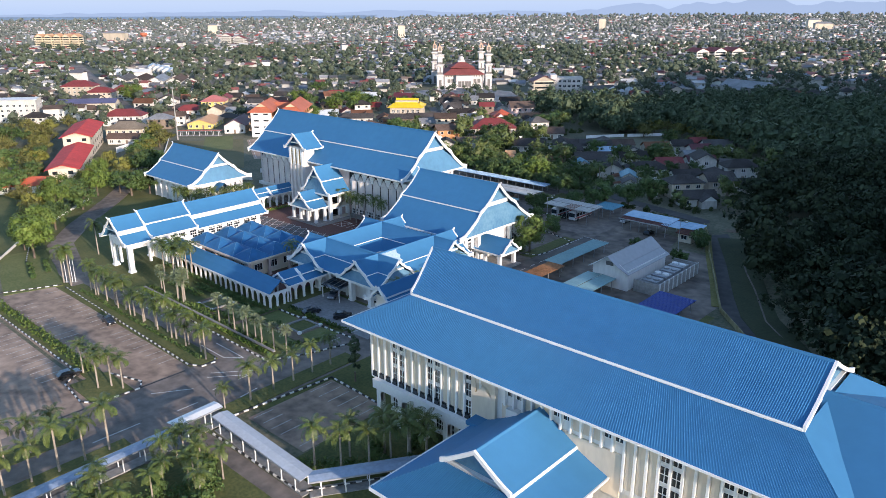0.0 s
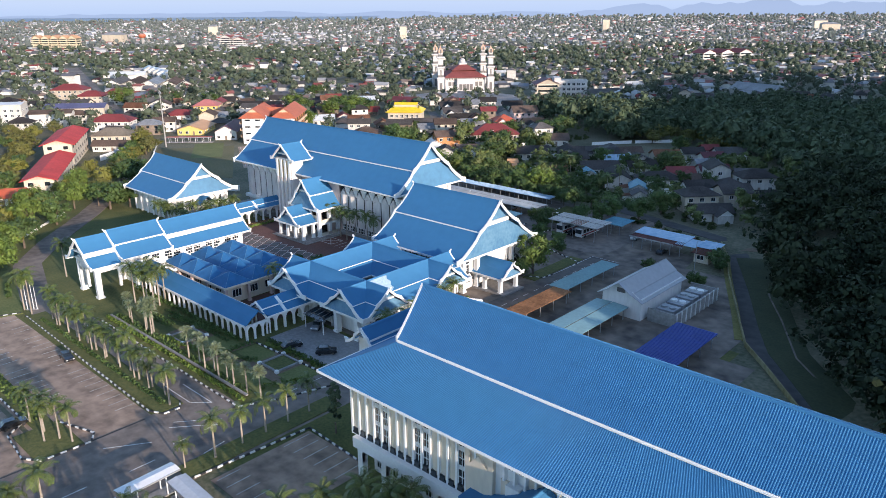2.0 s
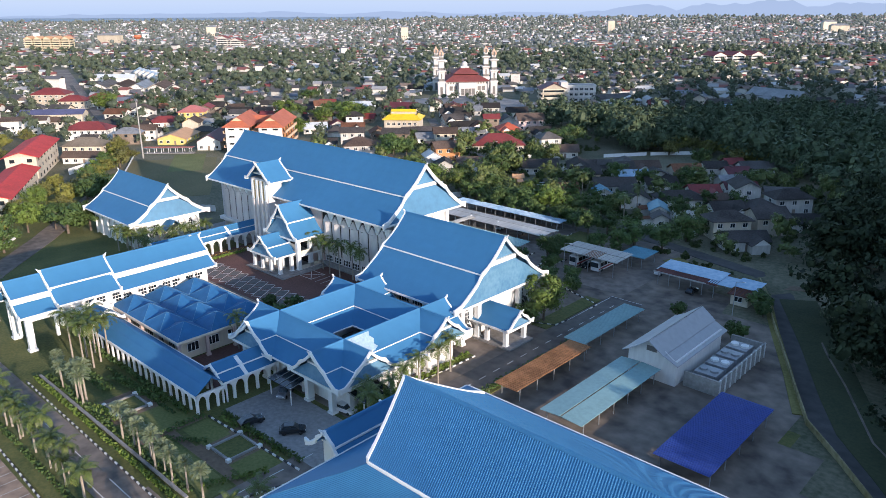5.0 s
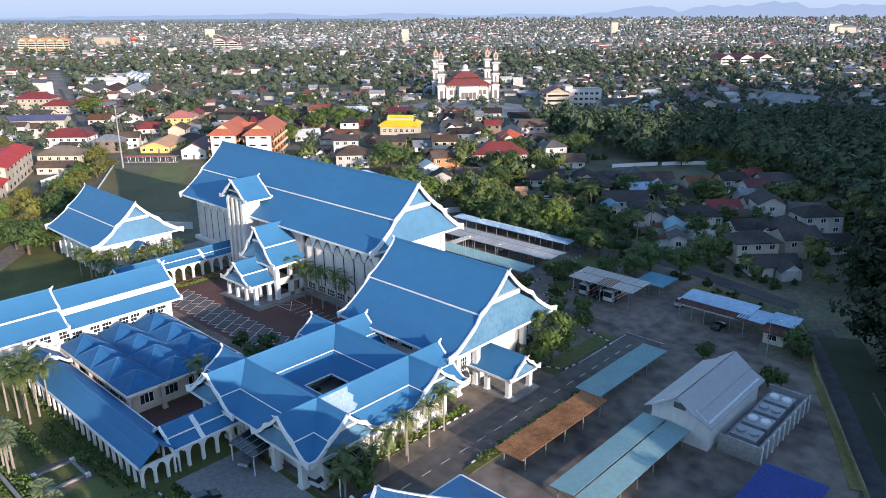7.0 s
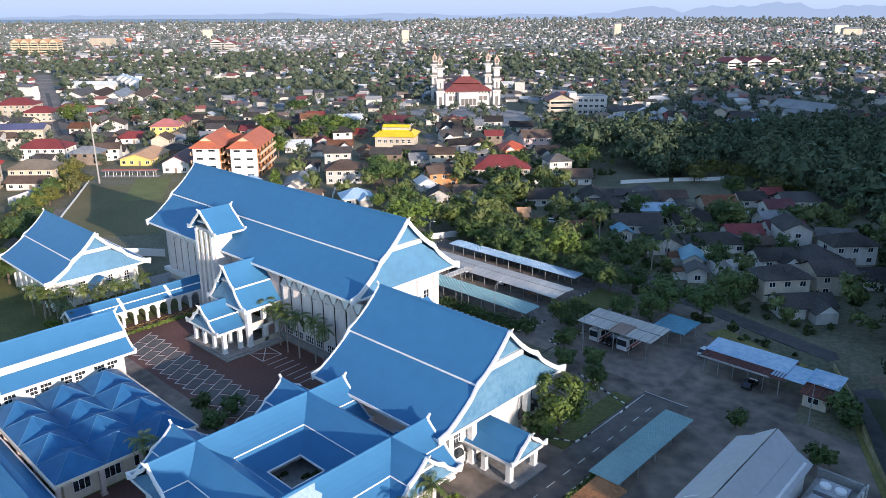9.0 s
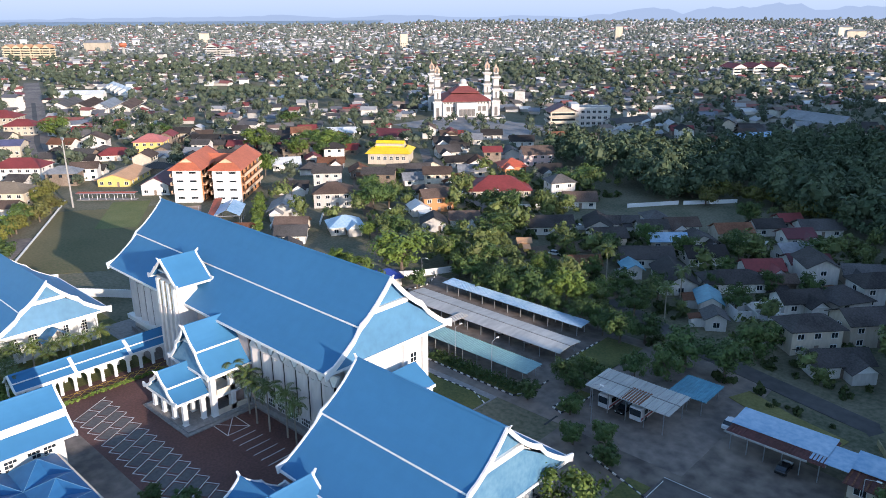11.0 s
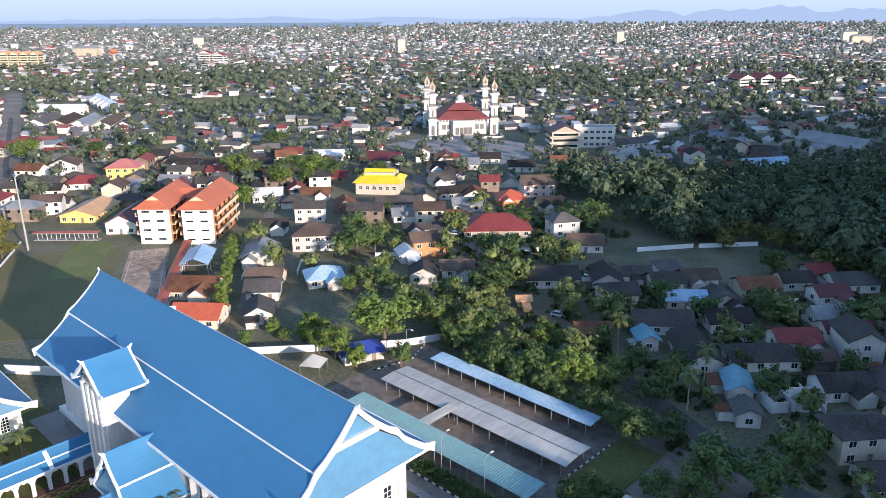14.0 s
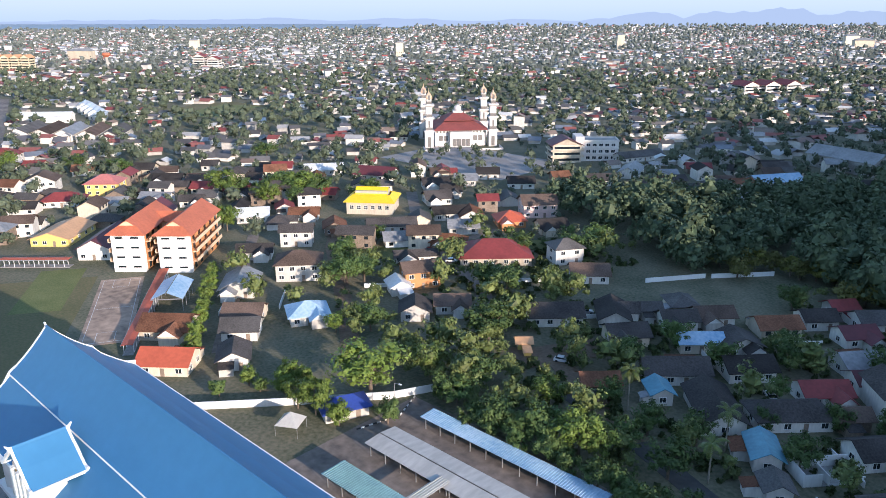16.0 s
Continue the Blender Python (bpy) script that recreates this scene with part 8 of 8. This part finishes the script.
sc = canopy("court_roof", "pale blue gabled sheet roof beside the school court", -4.5, 4.5, -8, 8, 4.2, ROOFS["tin_blue"], 4, 2.0, True, "school walkways", "y")
sc.matrix_basis = pose(-298, 217, 0, 0, 0, 50)
ROOFS["royal"] = ROYAL
bh = house(-212.0, 210.5, 66, 9.5, 5.5, 1, "royal", "white", "hip", "w", 2.6)
bh["label"] = "small white hut with a blue roof behind the trees"
tent = thing("canvas_tent", "small white canvas tent on poles", "tent", at=(-214.5, 198.5, 0), rz=30)
bm = bmesh.new()
apex = bm.verts.new((0, 0, 4.6))
cs = [bm.verts.new(p) for p in ((-2.5, -2.5, 2.4), (2.5, -2.5, 2.4), (2.5, 2.5, 2.4), (-2.5, 2.5, 2.4))]
for i in range(4):
    bm.faces.new((apex, cs[i], cs[(i + 1) % 4]))
bmesh.ops.solidify(bm, geom=bm.faces[:], thickness=0.05)
part("canvas", bm, TRIM, tent)
for x in (-2.4, 2.4):
    for y in (-2.4, 2.4):
        bm = bmesh.new()
        tube(bm, (x, y, 0), (x, y, 2.4), 0.05, 0.05, 6)
        part("pole", bm, METAL, tent)


def fountain(x, y, w, d):
    """A sunken square garden basin with a pale kerb and corner blocks."""
    t = thing("garden_basin", "square garden basin with a pale stone surround", "basin", "garden basins", at=(x, y, 0))
    part("surround", boxes((-w / 2, w / 2, -d / 2, -d / 2 + 0.35, 0, 0.4), (-w / 2, w / 2, d / 2 - 0.35, d / 2, 0, 0.4), (-w / 2, -w / 2 + 0.35, -d / 2 + 0.35, d / 2 - 0.35, 0, 0.397), (w / 2 - 0.35, w / 2, -d / 2 + 0.35, d / 2 - 0.35, 0, 0.397)), PAVE, t)
    part("floor", boxes((-w / 2 + 0.35, w / 2 - 0.35, -d / 2 + 0.35, d / 2 - 0.35, 0, 0.1)), GRASS, t)
    cb = as_mesh(boxes((-0.35, 0.35, -0.35, 0.35, 0, 0.55)), "corner_block", WALL)
    for sx in (-1, 1):
        for sy in (-1, 1):
            piece("corner_block", cb, t, pose(sx * w / 2, sy * d / 2, 0))
    part("path", boxes((-w / 2 - 2.0, w / 2 + 2.0, -d / 2 - 2.0, d / 2 + 2.0, 0.0, 0.03)), EARTH, t)


fountain(-149.6, 80.6, 5.6, 5.6)
fountain(-124.5, 86.2, 5.6, 5.6)
sheet("garden_path", EARTH, "brown earth path through the lawn", -136, -114, 81.0, 82.3, 0.035, "path")
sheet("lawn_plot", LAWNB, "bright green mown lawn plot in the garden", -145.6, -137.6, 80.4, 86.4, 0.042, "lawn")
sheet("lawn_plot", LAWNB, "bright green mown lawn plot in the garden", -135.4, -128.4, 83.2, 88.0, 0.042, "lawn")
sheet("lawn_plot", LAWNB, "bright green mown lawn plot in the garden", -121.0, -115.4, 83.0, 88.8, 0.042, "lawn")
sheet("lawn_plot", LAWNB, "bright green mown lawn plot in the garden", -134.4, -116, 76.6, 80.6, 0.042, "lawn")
sheet("garden_path", PAVE, "pale low wall top along the drive", -172, -118, 74.2, 74.7, 0.6, "wall")
sheet("garden_path", EARTH, "brown earth path between the lawns", -137.5, -136, 75, 88, 0.036, "path")


def hedge(x0, y0, x1, y1, w, h, label, leaf=None, seed=1, dens=26):
    L = math.hypot(x1 - x0, y1 - y0)
    n = int(L * dens * max(1, w))
    r = np.random.default_rng(seed)
    p = np.stack([r.random(n) * L, (r.random(n) - 0.5) * w, 0.15 + r.random(n) ** 0.6 * h * (0.7 + 0.3 * np.sin(np.arange(n) * 0.37))], 1)
    t = r.normal(size=(n, 3))
    t /= np.linalg.norm(t, axis=1)[:, None]
    b = np.cross(t, r.normal(size=(n, 3)))
    b /= np.linalg.norm(b, axis=1)[:, None] + 1e-9
    s = 0.16 + 0.16 * r.random((n, 1))
    v = np.stack([p - t * s, p + b * s * 0.7, p + t * s, p - b * s * 0.7], 1).reshape(-1, 3)
    return solo("hedge", np_mesh("hedge", v, np.arange(4 * n).reshape(n, 4), leaf or LEAF), None, label, "hedge", "hedges", at=(x0, y0, 0), rz=math.degrees(math.atan2(y1 - y0, x1 - x0)))


hedge(-171, 75.6, -119, 75.4, 1.2, 0.9, "low clipped hedge along the drive", LEAF, 2)
hedge(-187, 46.2, -137, 46.4, 2.2, 1.6, "straggling yellow-green shrubs between the parking rows", LEAFY, 3, 9)
hedge(-185, 86.6, -139, 86.4, 1.0, 0.9, "low clipped hedge before the arcade", LEAF, 4)
hedge(-136.5, 80, -136.5, 88, 1.0, 0.8, "low clipped hedge across the lawn", LEAF, 5)
hedge(-106.3, 125, -106.3, 176, 1.4, 1.3, "dark clipped hedge beside the carports", LEAF, 6)
hedge(-172, 188.6, -148, 188.4, 3.2, 1.6, "loose shrubs before the carport", LEAF, 7)
hedge(-135, 90.6, -113, 90.8, 1.0, 0.9, "low hedge along the forecourt", LEAF, 8)
hedge(-172, 73.6, -117, 73.2, 0.7, 0.8, "low clipped yellow-green hedge along the garden wall", LEAFY, 14)
hedge(-162, 83.6, -146, 85.4, 2.0, 1.0, "loose dark shrubs before the arcade", LEAF, 15, 18)
hedge(-153.4, 76.6, -145.8, 76.8, 1.6, 0.9, "loose green shrubs by the garden basin", LEAFY, 16, 18)
hedge(-182, 63.2, -126, 63.2, 1.0, 0.5, "low plants under the palm row", LEAF, 9, 14)
hedge(-84, 53.4, -70, 66, 2.4, 1.2, "shrubs beside the covered walkway", LEAF, 10)
hedge(-228, 119, -212, 119.5, 2.5, 1.2, "shrubs before the pavilion", LEAFY, 11)
hedge(-118.4, 105, -118.2, 135, 1.2, 1.2, "shrubs beside the offices", LEAFY, 12)
hedge(-208.6, 124, -208.6, 146, 1.2, 0.6, "low yellow-green hedge along the gallery", LEAFY, 13)

for n_, (x0, y0, x1, y1, w, h) in enumerate(((-170, 80.5, -157, 81, 2.2, 0.8), (-146, 78, -139, 78.4, 1.4, 0.7), (-135, 80, -129, 84, 1.1, 0.6), (-119, 77.5, -115, 86, 1.4, 0.8), (-166, 84.6, -141, 84.8, 0.8, 0.5), (-134, 89.6, -118, 90.2, 1.2, 0.6), (-97, 20, -88, 44, 4.0, 1.6), (-86, 22, -78, 40, 4.0, 1.5))):
    hedge(x0, y0, x1, y1, w, h, "loose green shrubs in a garden bed", (LEAF, LEAFY)[n_ % 2], 20 + n_, 14)

# vehicles
RUBBER = mat("black_rubber", (0.02, 0.02, 0.02), 0.8, 0.2, 4, 30)
PAINTS = {"black": mat("black_car_paint", (0.015, 0.016, 0.018), 0.25, 0.1, 1, 5, coat=0.6), "white": mat("white_car_paint", (0.7, 0.7, 0.7), 0.3, 0.05, 1, 5, coat=0.6),
          "silver": mat("silver_car_paint", (0.32, 0.33, 0.35), 0.3, 0.05, 1, 5, metal=0.5, coat=0.6), "red": mat("red_car_paint", (0.30, 0.02, 0.02), 0.3, 0.05, 1, 5, coat=0.6)}
WHEEL = bmesh.new()
tube(WHEEL, (0, -0.11, 0), (0, 0.11, 0), 0.32, 0.32, 12)
WHEEL = as_mesh(WHEEL, "wheel", RUBBER)


def car(x, y, rz, colour, tall=0.0):
    t = thing("car", f"{colour} car parked on the asphalt", "car", "parked cars", at=(x, y, 0.07), rz=rz)
    h = tall
    bm = bmesh.new()
    side = [(-2.15, 0.3), (2.1, 0.3), (2.15, 0.7), (1.95, 0.88), (1.05, 0.98 + h * 0.3), (-1.9, 1.0 + h * 0.3), (-2.15, 0.85)]
    prism(bm, [(u, -0.84, z) for u, z in side], (0, 1.68, 0))
    bmesh.ops.bevel(bm, geom=bm.edges[:], offset=0.05, segments=1, affect="EDGES")
    part("body", bm, PAINTS[colour], t)
    bm = bmesh.new()
    prism(bm, [(u, -0.74, z) for u, z in ((-1.85, 0.98 + h * 0.3), (1.0, 0.96 + h * 0.3), (0.35, 1.42 + h), (-1.35, 1.44 + h))], (0, 1.48, 0))
    part("window_band", bm, GLASS, t)
    part("roof", boxes((-1.32, 0.3, -0.68, 0.68, 1.42 + h, 1.49 + h)), PAINTS[colour], t)
    for u in (-1.35, 1.35):
        for v in (-0.78, 0.78):
            piece("wheel", WHEEL, t, pose(u, v, 0.32))
    for v in (-0.6, 0.6):
        part("headlight", boxes((2.08, 2.17, v - 0.16, v + 0.16, 0.62, 0.76)), TRIM, t)
    return t


def bus(x, y, rz, label):
    t = thing("bus", label, "bus", "parked buses", at=(x, y, 0.07), rz=rz)
    bm = boxes((-5.0, 5.0, -1.22, 1.22, 0.35, 3.0))
    bmesh.ops.bevel(bm, geom=bm.edges[:], offset=0.12, segments=2, affect="EDGES")
    part("body", bm, PAINTS["white"], t)
    part("windscreen", boxes((4.95, 5.03, -1.08, 1.08, 1.35, 2.65)), GLASS, t)
    part("stripe", boxes((-4.9, 4.9, -1.235, -1.2, 0.8, 1.2), (-4.9, 4.9, 1.2, 1.235, 0.8, 1.2)), PAINTS["red"], t)
    for v in (-1, 1):
        for i in range(5):
            part("window", boxes((-4.4 + 1.75 * i, -2.9 + 1.75 * i, v * 1.22 - 0.02, v * 1.22 + 0.02, 1.5, 2.5)), GLASS, t)
        for u in (-3.2, 3.2):
            piece("wheel", WHEEL, t, pose(u, v * 1.1, 0.4) @ Matrix.Scale(1.35, 4))
        part("headlight", boxes((4.98, 5.04, v * 0.85 - 0.2, v * 0.85 + 0.2, 0.6, 0.85)), TRIM, t)


bus(-132.4, 198.6, -90, "white parked bus with a red stripe in the bus shed")
bus(-125.8, 198.6, -90, "white parked bus with a red stripe in the bus shed")
car(-129.2, 195.8, -90, "black")
car(-157.4, 59.0, -4, "black")
car(-138.6, 42.8, 86, "black")
car(-121.2, 95.0, 50, "black", 0.15)
car(-128.6, 92.0, 80, "black")
car(-132.4, 101.6, -60, "silver", 0.2)
car(-120.0, 105.0, 10, "white")
car(-100.6, 196.8, 90, "black")
car(-112.5, 204.0, 90, "white", 0.2)
car(-160, 208.5, 90, "silver")
car(-168, 208.5, 90, "white")
car(-262.5, 300.0, 40, "white")
for x, y, a, c_ in ((-134.5, 281.5, 50, "silver"), (-147.5, 279.5, 130, "white"), (-160.5, 305.5, 45, "black"), (-191.5, 262.8, 20, "white"), (-276, 303.6, 40, "red"), (-204, 292.5, 50, "silver"), (-119.5, 283, 48, "black")):
    car(x, y, a, c_)


def lamp_post(x, y, rz, h=8.0):
    t = thing("street_lamp", "slender pale street lamp post", "lamp", "street lamps", at=(x, y, height(x, y)), rz=rz)
    bm = bmesh.new()
    tube(bm, (0, 0, 0), (0, 0, h), 0.1, 0.06, 7)
    tube(bm, (0, 0, h), (1.6, 0, h + 0.35), 0.05, 0.04, 6)
    part("pole", bm, METAL, t)
    part("lamp_head", boxes((1.4, 2.1, -0.14, 0.14, h + 0.28, h + 0.42)), TRIM, t)


for x, y, rz in ((-148, 31, 0), (-131.5, 188, 0), (-114.6, 118, 0), (-203, 217, 0), (-166, 189.5, 90), (-156, 189.5, 90), (-88, 190, 0), (-225, 224, 20), (-238, 290, 0)):
    lamp_post(x, y, rz)
# flagpoles at the corner of the parking lot
pole_ = thing("flagpole", "slim white flagpole on a small concrete foot", "flagpole", "flagpoles", at=(-190.4, 63.3, 0))
bm = bmesh.new()
tube(bm, (0, 0, 0.2), (0, 0, 6.2), 0.09, 0.05, 8)
part("pole", bm, TRIM, pole_)
part("foot", boxes((-0.3, 0.3, -0.3, 0.3, 0, 0.25)), CONC, pole_)
bm = bmesh.new()
bmesh.ops.create_uvsphere(bm, u_segments=8, v_segments=6, radius=0.11, matrix=pose(0, 0, 6.25))
part("ball_finial", bm, METAL, pole_)
for k in (1, 2, 3):
    copy_thing(pole_, pose(-190.4 + 0.55 * k, 63.3 + 0.5 * k, 0))
# cypress beside the block
cyp = thing("cypress", "slim dark cypress beside the office block", "tree", at=(-97.2, 77.6, 0))
v, f = leaf_cloud(55, 1500, 1.0, 5.2, 5.6, 0.28, 30, 0.2)
part("crown", np_mesh("crown", v, f, WOODS), WOODS, cyp)
bm = bmesh.new()
tube(bm, (0, 0, 0), (0, 0, 2), 0.18, 0.14, 7)
part("trunk", bm, BARK, cyp)
# solar-screen canopies of the offices
for x, y, rz in ((-131.5, 102.2, 0), (-117.6, 108.5, 90)):
    aw = thing("awning", "dark glazed entrance awning on posts", "awning", "office awnings", at=(x, y, 0), rz=rz)
    part("glazing", (lambda b: (band(b, [(-3.2, 2.0, 4.0), (3.2, 2.0, 4.0)], [(-3.2, -2.4, 3.3), (3.2, -2.4, 3.3)], 0.08), b)[-1])(bmesh.new()), GLASS, aw)
    for i in range(5):
        part("rib", (lambda b: (band(b, [(-3.2 + 1.6 * i, 2.0, 4.1), (-3.1 + 1.6 * i, 2.0, 4.1)], [(-3.2 + 1.6 * i, -2.4, 3.4), (-3.1 + 1.6 * i, -2.4, 3.4)], 0.08), b)[-1])(bmesh.new()), METAL, aw)
    for u in (-3.0, 3.0):
        part("post", boxes((u - 0.08, u + 0.08, -2.2, -2.04, 0, 3.4)), TRIM, aw)

# lines of the school court
for q in ((-24.5, -5.4, 24.5, -5.4), (-24.5, 5.4, 24.5, 5.4), (-24.5, -5.4, -24.5, 5.4), (24.5, -5.4, 24.5, 5.4), (0, -5.4, 0, 5.4), (-18, -2.4, -18, 2.4), (18, -2.4, 18, 2.4), (-24.5, -2.4, -18, -2.4), (-24.5, 2.4, -18, 2.4), (24.5, -2.4, 18, -2.4), (24.5, 2.4, 18, 2.4)):
    paint(COURT, *q, 0.12, 0.084)
